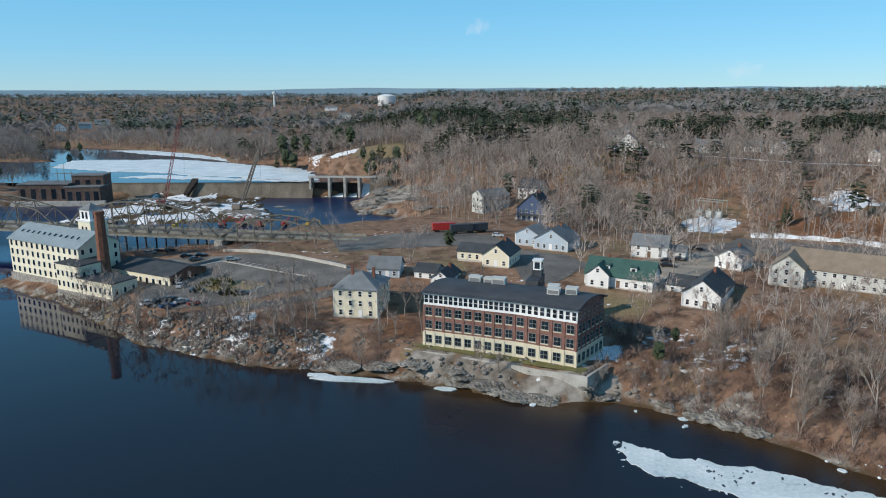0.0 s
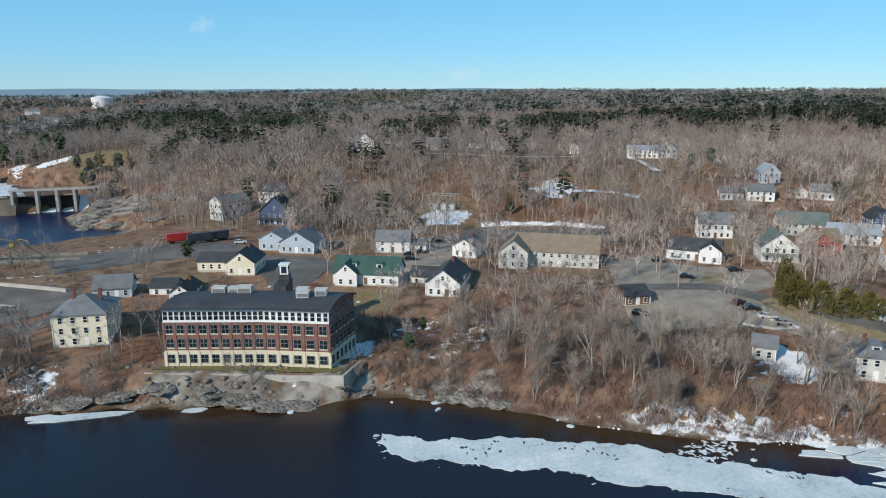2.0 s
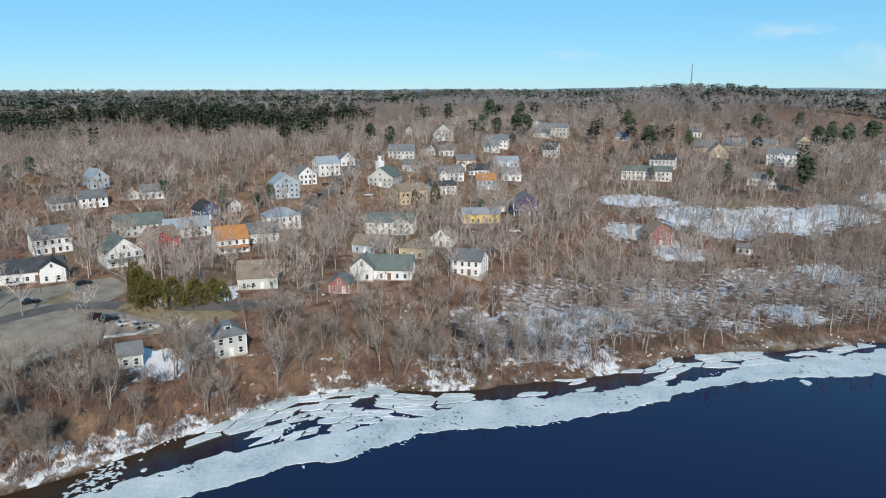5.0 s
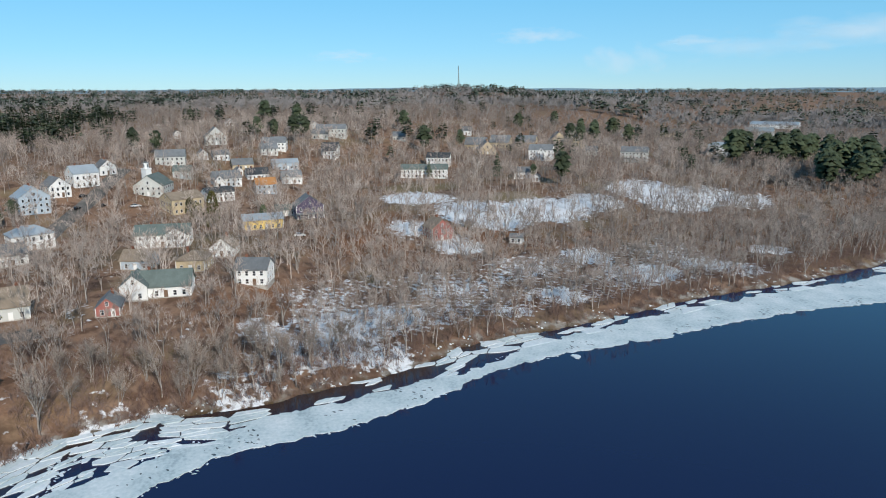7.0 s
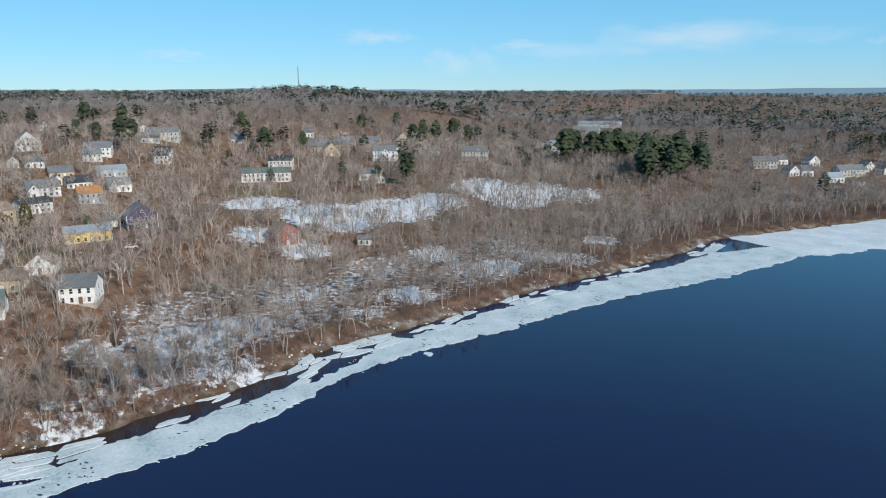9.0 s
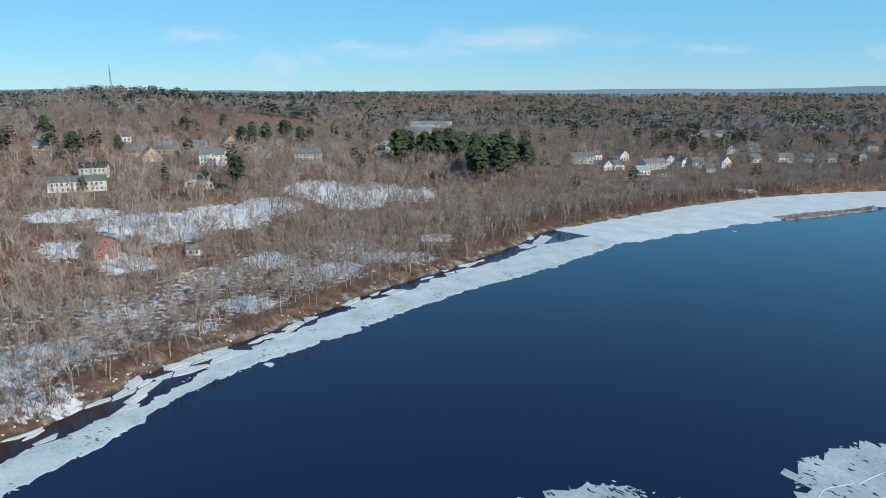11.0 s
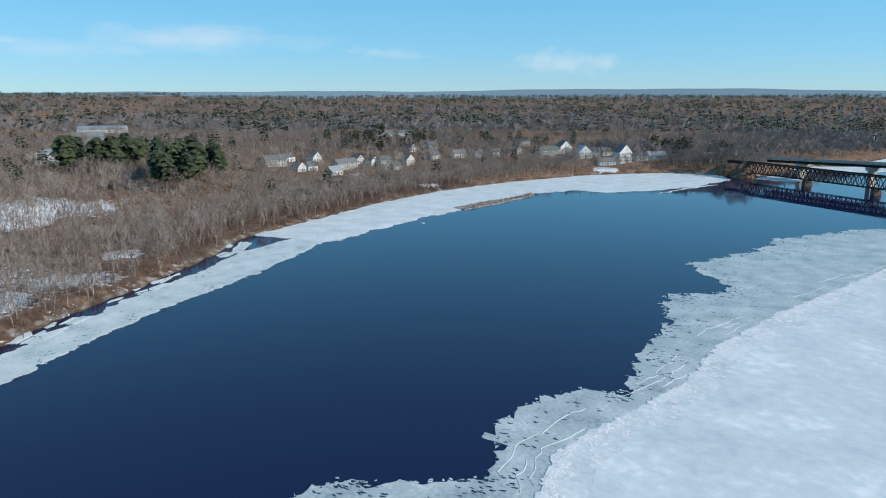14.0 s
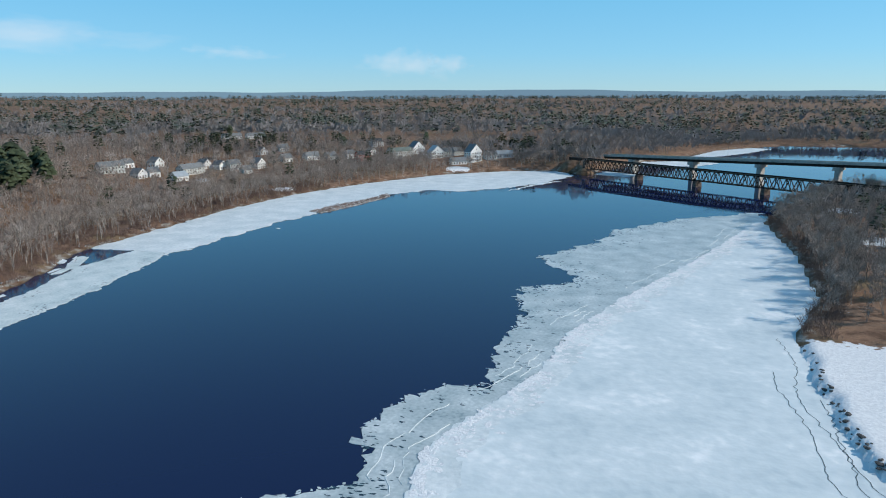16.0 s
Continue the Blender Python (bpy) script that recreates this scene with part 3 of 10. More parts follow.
def build_ground():
    turns, rings = 900, 175
    a = np.linspace(0, 2 * np.pi, turns, endpoint=False)
    r = np.concatenate([np.linspace(25, 60, 6)[:-1], 60 * (4940 / 60) ** np.linspace(0, 1, rings)])
    A, R = np.meshgrid(a, r)
    x, y = np.concatenate([[0], (R * np.cos(A)).ravel()]), np.concatenate([[0], (R * np.sin(A)).ravel()])
    z = ground_z(x, y)
    n = len(r)
    i = (1 + np.arange(n - 1)[:, None] * turns + np.arange(turns)).ravel()
    j = (1 + np.arange(n - 1)[:, None] * turns + (np.arange(turns) + 1) % turns).ravel()
    tris = np.concatenate([np.stack([i, i + turns, j], 1), np.stack([j, i + turns, j + turns], 1), np.stack([0 * a.astype(int), 1 + np.arange(turns), 1 + (np.arange(turns) + 1) % turns], 1)])
    me = mesh_of("ground", np.stack([x, y, z], 1), tris, GROUND)
    me.polygons.foreach_set("use_smooth", np.ones(len(tris), bool))
    d = shore_distance(x, y, RIVER)
    wide = wave(x, y, 13.0, 5.0)
    for kind in COVER:
        v = np.zeros(len(x))
        for cx, cy, rad, k in COVER[kind]:
            v = np.maximum(v, k * step(1.25, 0.55, np.hypot(x - cx, y - cy) / rad))
        if kind == "snow":
            v = np.maximum(v, 0.62 * step(0.3, 1.2, z) * (d < -2) * (y > 300))
            v = np.maximum(v, (0.485 + 0.13 * wave(x, y, 17.0, 4.0)) * step(125, 150, x) * step(70, 40, y) * step(-190, -80, y) * step(4, 14, d) * step(95, 55, d))
            v = np.maximum(v, 0.25 + 0.12 * wide - 0.2 * step(300, 900, np.hypot(x, y)))
        if kind == "rock":
            v = np.maximum(v, 0.52 * step(9, 2, d) * step(-8, -1, d))
            v = np.maximum(v, 0.9 * step(0.1, 0.4, z) * (d < 0))
        if kind == "rust":
            v = np.maximum(v, 0.36 + 0.12 * wave(x, y, 31.0, 8.0))
        if kind == "grass":
            v = np.maximum(v, 0.33 + 0.14 * wave(x, y, 47.0, 9.0))
        at = me.attributes.new(kind, "FLOAT", "POINT")
        at.data.foreach_set("value", v.astype(np.float32))
    at = me.attributes.new("wet", "FLOAT", "POINT")
    at.data.foreach_set("value", (0.75 * step(1.2, -0.6, d)).astype(np.float32))
    ob = tagged(new("ground", me), "brown leaf litter, dry grass and old snow on rolling land", "ground", kind="structure")
    return ob


build_ground()


def sheet(name, outline, z, mat, label, category, kind="structure"):
    s = Shape()
    s.add([(x, y, z) for x, y in outline], [tuple(range(len(outline)))])
    return solid(name, s, mat, Matrix(), label, category, kind=kind)


def fill(outline):
    """Triangles over a ground outline."""
    flat = geometry.delaunay_2d_cdt([Vector(p) for p in outline], [], [list(range(len(outline)))], 1, 1e-4)
    v = [(p.x, p.y) for p in flat[0]]
    t = [tuple(f) for f in flat[2]]
    return v, t


def river():
    """One sheet of water, cut finer near the mill bank, where the bed shows through."""
    xs = np.concatenate([[-2500, -700], np.arange(-200, 215, 3.0), [500, 1500]])
    ys = np.concatenate([[-2500, -700], np.arange(-60, 260, 3.0), np.arange(265, 460, 15.0), [900]])
    X, Y = (v.ravel() for v in np.meshgrid(xs, ys))
    w = len(xs)
    i = (np.arange(len(ys) - 1)[:, None] * w + np.arange(w - 1)).ravel()
    me = mesh_of("water", np.stack([X, Y, 0 * X], 1), np.concatenate([np.stack([i, i + 1, i + w + 1], 1), np.stack([i, i + w + 1, i + w], 1)]), WATER)
    d = shore_distance(X, Y, RIVER)
    shallow = 0.9 * step(-9, -0.5, d + 2.5 * wave(X, Y, 8.0, 3.0)) * step(-25, 0, X) * step(112, 70, X) * (Y > 60)
    # brown reflection of bank trees beside the ice, coloured in like the shallows
    shallow = np.maximum(shallow, 0.75 * step(-13, -2, d) * (X > 60) * step(-60, -10, Y))
    shallow = np.maximum(shallow, 0.5 * step(-5, 0, d) * (Y > 0))
    # extent of the darker base colour that stands for a weak sky reflection
    still = step(10, 75, Y - 0.35 * X) * step(235, 170, Y)
    riffle = np.maximum(np.exp(-((X - 15) / 62) ** 2 - ((Y - 112) / 40) ** 2), step(255, 310, Y) * 0.9)
    for kind, v in (("shallow", shallow), ("still", still), ("riffle", riffle)):
        me.attributes.new(kind, "FLOAT", "POINT").data.foreach_set("value", v.astype(np.float32))
    tagged(new("water", me), "dark blue open river water with faint ripples", "water", kind="structure")


river()


def pond():
    v, t = fill(POND)
    s = Shape().add([(x, y, POND_TOP) for x, y in v], [f if (v[f[1]][0] - v[f[0]][0]) * (v[f[2]][1] - v[f[0]][1]) - (v[f[2]][0] - v[f[0]][0]) * (v[f[1]][1] - v[f[0]][1]) > 0 else f[::-1] for f in t])
    solid("water", s, POOL, Matrix(), "still blue mill pond above the dam", "water", kind="structure")


pond()


def ragged(line, size, amount, seed, closed=True):
    """A line cut finer and roughened."""
    rng = random.Random(seed)
    out = []
    n = len(line)
    for k in range(n if closed else n - 1):
        (ax, ay), (bx, by) = line[k], line[(k + 1) % n]
        m = max(1, int(math.hypot(bx - ax, by - ay) / size))
        for i in range(m):
            q = i / m
            x, y = ax + (bx - ax) * q, ay + (by - ay) * q
            w = noise.fractal((x / 9 + seed, y / 9, 0.0), 0.7, 2.0, 5) * amount
            w2 = noise.fractal((x / 9, y / 9 + 50, seed + 7.0), 0.7, 2.0, 5) * amount
            w += noise.noise((x / 1.3, y / 1.3, seed + 3.0)) * amount * 0.32
            w2 += noise.noise((x / 1.3, y / 1.3, seed + 9.0)) * amount * 0.32
            out.append((x + w + rng.uniform(-0.12, 0.12) * amount, y + w2 + rng.uniform(-0.12, 0.12) * amount))
    return out


def ice_sheet(name, line, z0, z1, mat, label, size=1.6, amount=2.5, seed=1, category="ice", kind=""):
    out = ragged(line, size, amount, seed)
    v, t = fill(out)
    s = Shape()
    up = [f if (v[f[1]][0] - v[f[0]][0]) * (v[f[2]][1] - v[f[0]][1]) - (v[f[2]][0] - v[f[0]][0]) * (v[f[1]][1] - v[f[0]][1]) > 0 else f[::-1] for f in t]
    s.add([(x, y, z1) for x, y in v], up)
    n = len(out)
    area = sum(out[k][0] * out[(k + 1) % n][1] - out[(k + 1) % n][0] * out[k][1] for k in range(n))
    ring = out if area > 0 else out[::-1]
    s.add([(x, y, z0) for x, y in ring] + [(x, y, z1) for x, y in ring], [(k, (k + 1) % n, n + (k + 1) % n, n + k) for k in range(n)])
    return solid(name, s, mat, Matrix(), label, category, kind=kind)


def draped(name, outline, mat, label, category="road", lift=0.12, cell=3.0, kind="structure", raggedness=0.0, seed=3):
    """A paved or bare area that lies on the ground."""
    if raggedness:
        outline = ragged(outline, 2.5, raggedness, seed)
    xs, ys = [p[0] for p in outline], [p[1] for p in outline]
    gx, gy = np.meshgrid(np.arange(min(xs), max(xs) + cell, cell), np.arange(min(ys), max(ys) + cell, cell))
    d = shore_distance(gx, gy, list(outline))
    # corners just outside are drawn to the edge
    e = 0.25
    ddx, ddy = shore_distance(gx + e, gy, list(outline)) - d, shore_distance(gx, gy + e, list(outline)) - d
    g = np.hypot(ddx, ddy) + 1e-6
    k = np.where(d > 0, d / g, 0)
    gx, gy = gx - ddx * k, gy - ddy * k
    z = ground_z(gx, gy) + lift
    w = gx.shape[1]
    keep = (d[:-1, :-1] < cell) & (d[1:, :-1] < cell) & (d[:-1, 1:] < cell) & (d[1:, 1:] < cell) & (np.minimum(np.minimum(d[:-1, :-1], d[1:, 1:]), np.minimum(d[1:, :-1], d[:-1, 1:])) < 0)
    i, j = np.nonzero(keep)
    a = i * w + j
    tris = np.concatenate([np.stack([a, a + 1, a + w], 1), np.stack([a + 1, a + w + 1, a + w], 1)])
    used, back = np.unique(tris, return_inverse=True)
    verts = np.stack([gx.ravel(), gy.ravel(), z.ravel()], 1)[used]
    for px, py in zip(gx[d < 2][::2], gy[d < 2][::2]):
        clear(px, py, cell * 1.6)
    me = mesh_of(name, verts, back.reshape(-1, 3), mat)
    return tagged(new(name, me), label, category, kind=kind)


def strip(line, half):
    """The outline of a lane along a line."""
    left, right = [], []
    for k, (x, y) in enumerate(line):
        ax, ay = line[max(0, k - 1)]
        bx, by = line[min(len(line) - 1, k + 1)]
        q = math.hypot(bx - ax, by - ay)
        nx, ny = -(by - ay) / q * half, (bx - ax) / q * half
        left.append((x + nx, y + ny))
        right.append((x - nx, y - ny))
    return right + left[::-1]


# ---- windows and houses ----
MESHES = {}


def shared(key, make):
    if key not in MESHES:
        MESHES[key] = make()
    return MESHES[key]


def window_frame(w, h, trim):
    def make():
        """One casting: rim and meeting rail round two openings."""
        b, y0, y1 = 0.07, -0.09, 0.02
        xs, zs = (-w / 2 - b, -w / 2, w / 2, w / 2 + b), (-b * 1.6, 0, h / 2 - 0.04, h / 2 + 0.04, h, h + b)
        v = [(x, y, z) for y in (y0, y1) for z in zs for x in xs]
        f = []
        for r in range(5):
            for c in range(3):
                if c == 1 and r in (1, 3):
                    q = (4 * r + 1, 4 * r + 2, 4 * r + 6, 4 * r + 5)
                    f += [(q[(i + 1) % 4], q[i], q[i] + 24, q[(i + 1) % 4] + 24) for i in range(4)]
                else:
                    f.append((4 * r + c, 4 * r + c + 1, 4 * r + c + 5, 4 * r + c + 4))
        rim = [0, 1, 2, 3, 7, 11, 15, 19, 23, 22, 21, 20, 16, 12, 8, 4]
        f += [(rim[(i + 1) % 16], rim[i], rim[i] + 24, rim[(i + 1) % 16] + 24) for i in range(16)]
        return Shape().add(v, f).mesh("window", trim)
    return shared(("frame", round(w, 2), round(h, 2), trim.name), make)


def window_pane(w, h):
    return shared(("pane", round(w, 2), round(h, 2)), lambda: Shape().box(-w / 2, -0.035, 0, w / 2, 0.01, h).mesh("pane", GLASS))


def window_whole(w, h, trim):
    def make():
        s = Shape()
        b = 0.09
        s.box(-w / 2 - b, -0.05, -b, w / 2 + b, 0.02, h + b, 0)
        s.box(-w / 2, -0.08, 0, w / 2, -0.02, h, 1)
        return s.mesh("window", [trim, GLASS])
    return shared(("whole", round(w, 2), round(h, 2), trim.name), make)


def put_window(parent, x, y, z, turn, w, h, trim, far=False, label=""):
    m = pose(x, y, z, 0, 0, turn)
    if far:
        return part("window", window_whole(w, h, trim), None, parent, label, m)
    f = part("window", window_frame(w, h, trim), None, parent, label, m)
    part("pane", window_pane(w, h), None, f)
    return f


def gabled(W, D, H, rise, ridge, low=-1.6):
    """Walls under a gable roof; the ridge runs along x or y."""
    a, b = W / 2, D / 2
    v = [(-a, -b, low), (a, -b, low), (a, b, low), (-a, b, low), (-a, -b, H), (a, -b, H), (a, b, H), (-a, b, H)]
    s = Shape()
    if ridge == "y":
        s.add(v + [(0, -b, H + rise), (0, b, H + rise)], [(0, 1, 5, 8, 4), (2, 3, 7, 9, 6), (1, 2, 6, 5), (3, 0, 4, 7), (4, 8, 9, 7), (5, 6, 9, 8), (3, 2, 1, 0)])
    elif ridge == "x":
        s.add(v + [(-a, 0, H + rise), (a, 0, H + rise)], [(0, 1, 5, 4), (2, 3, 7, 6), (1, 2, 6, 9, 5), (3, 0, 4, 8, 7), (4, 5, 9, 8), (7, 8, 9, 6), (3, 2, 1, 0)])
    else:
        s.add(v, [(0, 1, 5, 4), (1, 2, 6, 5), (2, 3, 7, 6), (3, 0, 4, 7), (4, 5, 6, 7), (3, 2, 1, 0)])
    return s


def roof_shape(W, D, H, rise, ridge, over=0.45, thick=0.22):
    a, b = W / 2, D / 2
    s = Shape()
    t = thick
    if ridge == "y":
        e = rise / a * over
        for k in (1, -1):
            q = [(0, -b - over, H + rise + t), (k * (a + over), -b - over, H - e + t), (k * (a + over), b + over, H - e + t), (0, b + over, H + rise + t)]
            s.slab(q if k > 0 else q[::-1], thick)
    elif ridge == "x":
        e = rise / b * over
        for k in (1, -1):
            q = [(-a - over, 0, H + rise + t), (-a - over, k * (b + over), H - e + t), (a + over, k * (b + over), H - e + t), (a + over, 0, H + rise + t)]
            s.slab(q if k < 0 else q[::-1], thick)
    elif ridge == "hip":
        r = max(0.4, a - b) if a > b else 0.2
        q = max(0.4, b - a) if b > a else 0.2
        A, B = a + over, b + over
        v = [(-A, -B, H), (A, -B, H), (A, B, H), (-A, B, H), (-r, -q, H + rise), (r, -q, H + rise), (r, q, H + rise), (-r, q, H + rise), (-A, -B, H - t), (A, -B, H - t), (A, B, H - t), (-A, B, H - t)]
        s.add(v, [(0, 1, 5, 4), (1, 2, 6, 5), (2, 3, 7, 6), (3, 0, 4, 7), (4, 5, 6, 7), (8, 9, 1, 0), (9, 10, 2, 1), (10, 11, 3, 2), (11, 8, 0, 3), (11, 10, 9, 8)])
    else:
        A, B = a + 0.12, b + 0.12
        s.box(-A, -B, H, A, B, H + 0.3)
    return s


def chimney(parent, x, y, z0, z1, size=0.7, mat=None):
    s = Shape().box(x - size / 2, y - size / 2, z0, x + size / 2, y + size / 2, z1)
    s.box(x - size / 2 - 0.08, y - size / 2 - 0.08, z1, x + size / 2 + 0.08, y + size / 2 + 0.08, z1 + 0.18)
    part("chimney", s, mat or OLDBRICK, parent, "brick chimney")


def house(x, y, turn, W, D, H, rise, ridge, wall, roof, label, name="house", group="", floors=2, nf=3, ns=3, porch=0, chim=1, far=False, dormer=0, door=True, z=None, trim=None, category="house", wing=None, gablewin=True):
    """A house with its front towards -y. wing: (x, y, W, D, H, rise, ridge) of a lower part that is built on."""
    trim = trim or TRIM
    z = gz(x, y) if z is None else z
    h = thing(name, x, y, z, turn, label, category, group)
    clear(x, y, max(W, D) * 0.75 + 1.5)
    HOMES.append((x, y, max(W, D)))
    for q in () if far else (5, 12):
        clear(x + math.sin(radians(turn)) * (D / 2 + q), y - math.cos(radians(turn)) * (D / 2 + q), W * 0.45 + 1.5)
    blocks = [(0, 0, W, D, H, rise, ridge, nf, ns, floors)]
    if wing:
        wf = max(1, int(wing[4] / 2.5))
        blocks.append((*wing, max(1, int(wing[2] / 2.6)), max(1, int(wing[3] / 2.8)), wf))
    for k, (bx, by, w, d, hh, rr, rg, n1, n2, fl) in enumerate(blocks):
        at = pose(bx, by, 0)
        part("wall", gabled(w, d, hh, rr, rg if rg in "xy" else "flat"), wall, h, at=at)
        part("roof", roof_shape(w, d, hh, rr, rg, over=0.3 if far else 0.45), roof, h, at=at)
        if not far:
            s = Shape().box(-w / 2 - 0.06, -d / 2 - 0.06, -1.7, w / 2 + 0.06, d / 2 + 0.06, 0.35)
            part("foundation", s, CONCRETE, h, "concrete foundation", at=at)
            for cx in (-w / 2, w / 2):
                for cy in (-d / 2, d / 2):
                    part("corner_board", Shape().box(cx - 0.1, cy - 0.1, 0.35, cx + 0.1, cy + 0.1, hh - 0.02), trim, h, at=at)
        wh = 1.35 if hh / fl > 2.6 else 1.1
        ww = 0.85
        for f in range(fl):
            zz = 0.85 + f * (hh - 0.2) / fl
            for side, n, length, off in ((0, n1, w, d / 2), (90, n2, d, w / 2), (180, max(1, n1 - 1), w, d / 2), (-90, n2, d, w / 2)):
                if far and side == 180:
                    continue
                for i in range(n):
                    u = length * ((i + 0.5) / n - 0.5) * 0.92
                    if side == 0 and f == 0 and door and i == n // 2 and k == 0:
                        continue
                    c, q = math.cos(radians(side)), math.sin(radians(side))
                    px, py = u * c + off * q, u * q - off * c
                    inside = False
                    for m, o in enumerate(blocks):
                        if m != k and abs(bx + px - o[0]) < o[2] / 2 + 0.05 and abs(by + py - o[1]) < o[3] / 2 + 0.05 and zz < o[4]:
                            inside = True
                    if not inside:
                        put_window(h, bx + px, by + py, zz, side, ww, wh, trim, far)
        if gablewin and rr > 1.8 and rg in "xy":
            for side in ((0, 180) if rg == "y" else (90, -90)):
                off = d / 2 if rg == "y" else w / 2
                c, q = math.cos(radians(side)), math.sin(radians(side))
                put_window(h, bx + off * q, by - off * c, hh + rr * 0.18, side, ww * 0.9, min(1.2, rr * 0.4), trim, far)
    if door:
        s = Shape().box(-0.55, -0.06, 0.1, 0.55, 0.03, 2.3)
        part("door", s, BROWN if wall is WHITE else TRIM, h, "panelled front door", at=pose(W * ((nf // 2 + 0.5) / nf - 0.5) * 0.92, -D / 2, 0.1))
    for i in range(chim):
        cx = (0.28 if i else -0.22) * W
        chimney(h, cx if ridge != "y" else 0.6, 0.4 if ridge != "y" else (0.2 - 0.4 * i) * D, H + rise * 0.3, H + rise + 0.9)
    if porch:
        s = Shape().slab([(-W / 2, -D / 2 - porch, 2.75), (W / 2, -D / 2 - porch, 2.75), (W / 2, -D / 2 - 0.02, 3.2), (-W / 2, -D / 2 - 0.02, 3.2)], 0.2)
        part("porch_roof", s, roof, h)
        part("porch_floor", Shape().box(-W / 2, -D / 2 - porch, -1.2, W / 2, -D / 2 - 0.03, 0.3), WOOD, h)
        n = max(2, int(W / 2.4))
        for i in range(n + 1):
            u = -W / 2 + 0.15 + (W - 0.3) * i / n
            part("porch_post", shared("post", lambda: Shape().box(-0.09, -0.09, 0.3, 0.09, 0.09, 2.62).mesh("porch_post", TRIM)), None, h, at=pose(u, -D / 2 - porch + 0.15, 0))
    for i in range(dormer):
        u = W * ((i + 0.5) / dormer - 0.5) * 0.8
        dw, dh = 1.8, 1.5
        zz = H + rise * 0.35
        yy = -D / 2 * (1 - 0.35) - 0.1
        s = Shape().box(u - dw / 2, yy, zz - 0.8, u + dw / 2, 0, zz + dh * 0.75)
        d = part("dormer", s, wall, h)
        part("dormer_roof", Shape().slab([(u - dw / 2 - 0.2, yy - 0.2, zz + dh * 0.75 + 0.18), (u + dw / 2 + 0.2, yy - 0.2, zz + dh * 0.75 + 0.18), (u + dw / 2 + 0.2, 0, zz + dh * 0.75 + 0.5), (u - dw / 2 - 0.2, 0, zz + dh * 0.75 + 0.5)], 0.16), roof, d)
        put_window(d, u, yy, zz, 0, 1.1, 0.9, trim, True)
    return h


# ---- trees ----
def twist(v, angle, rng):
    """v leaned by an angle, to a side by chance."""
    s = v.orthogonal().normalized()
    t = v.cross(s)
    k = rng.uniform(0, 2 * math.pi)
    return (v * math.cos(angle) + (s * math.cos(k) + t * math.sin(k)) * math.sin(angle)).normalized()


def tri_rod(V, T, a, b, r0, r1, sides):
    d = (b - a).normalized()
    s = d.orthogonal().normalized()
    t = d.cross(s)
    k = len(V)
    for p, r in ((a, r0), (b, r1)):
        for i in range(sides):
            q = 2 * math.pi * i / sides
            V.append(p + (s * math.cos(q) + t * math.sin(q)) * r)
    for i in range(sides):
        j = (i + 1) % sides
        T.append((k + i, k + j, k + sides + j))
        T.append((k + i, k + sides + j, k + sides + i))


def sliver(V, T, a, b, w, rng):
    side = (b - a).cross(Vector((rng.uniform(-1, 1), rng.uniform(-1, 1), rng.uniform(-1, 1)))).normalized() * w / 2
    k = len(V)
    V.extend((a - side, a + side, b))
    T.append((k, k + 1, k + 2))


def bare_tree(seed, height=15.0, kids=(4, 4, 4), twigs=6, thin=1.0, spread=1.0, stems=1, plain=False):
    """Bark and twigs of a leafless broadleaf tree: two lots of corners and triangles."""
    rng = random.Random(seed)
    V, T, V2, T2 = [], [], [], []

    def grow(p, d, length, r, depth):
        q = p
        steps = (2 if depth == 0 else 1) if plain else 3 if depth == 0 else 2
        stops = []
        for i in range(steps):
            d = twist(d, rng.uniform(0.03, 0.16), rng)
            d = (d + Vector((0, 0, 0.10))).normalized()
            e = q + d * length / steps
            rr = r * (1 - 0.45 * (i + 1) / steps)
            if plain and depth == len(kids):
                sliver(V2, T2, q, e, r * 3.0, rng)
                q = e
                stops.append((q, d, rr))
                continue
            if plain and depth == 2:
                sliver(V, T, q, e, r * 3.2, rng)
                q = e
                stops.append((q, d, rr))
                continue
            tri_rod(V if depth < 3 else V2, T if depth < 3 else T2, q, e, r * (1 - 0.45 * i / steps), rr, (4 if depth == 0 else 3) if plain else 5 if depth == 0 else 4 if depth == 1 else 3)
            q = e
            stops.append((q, d, rr))
        if depth >= len(kids):
            for i in range(twigs):
                a, dd, _ = stops[rng.randrange(len(stops))]
                a = p + (a - p) * rng.uniform(0.3, 1.0)
                b = a + twist(dd, rng.uniform(0.2, 0.9), rng) * rng.uniform(0.5, 1.0) * length * 0.9
                sliver(V2, T2, a, b, 0.085 * thin, rng)
            return
        for i in range(kids[depth]):
            base, dd, rr = stops[-1] if i < 2 else stops[rng.randrange(max(0, len(stops) - 2), len(stops))]
            if i >= 2:
                base = p + (base - p) * rng.uniform(0.55, 1.0)
            lean = rng.uniform(0.25, 0.62) * spread if depth else rng.uniform(0.22, 0.5) * spread
            grow(base, twist(dd, lean, rng), length * rng.uniform(0.62, 0.82) * (1.15 if depth == 0 else 1), rr * rng.uniform(0.5, 0.75), depth + 1)

    for i in range(stems):
        lean = twist(Vector((0, 0, 1)), 0.04 if stems == 1 else rng.uniform(0.1, 0.3), rng)
        grow(Vector((rng.uniform(-0.3, 0.3) * (stems - 1), rng.uniform(-0.3, 0.3) * (stems - 1), -0.5)), lean, height * rng.uniform(0.3, 0.38), 0.0145 * height * (1 if stems == 1 else 0.7), 0)
    V, V2 = np.array([tuple(p) for p in V]), np.array([tuple(p) for p in V2])
    k = height / max(V2[:, 2].max(), 1)
    return V * k, np.array(T), V2 * k, np.array(T2)


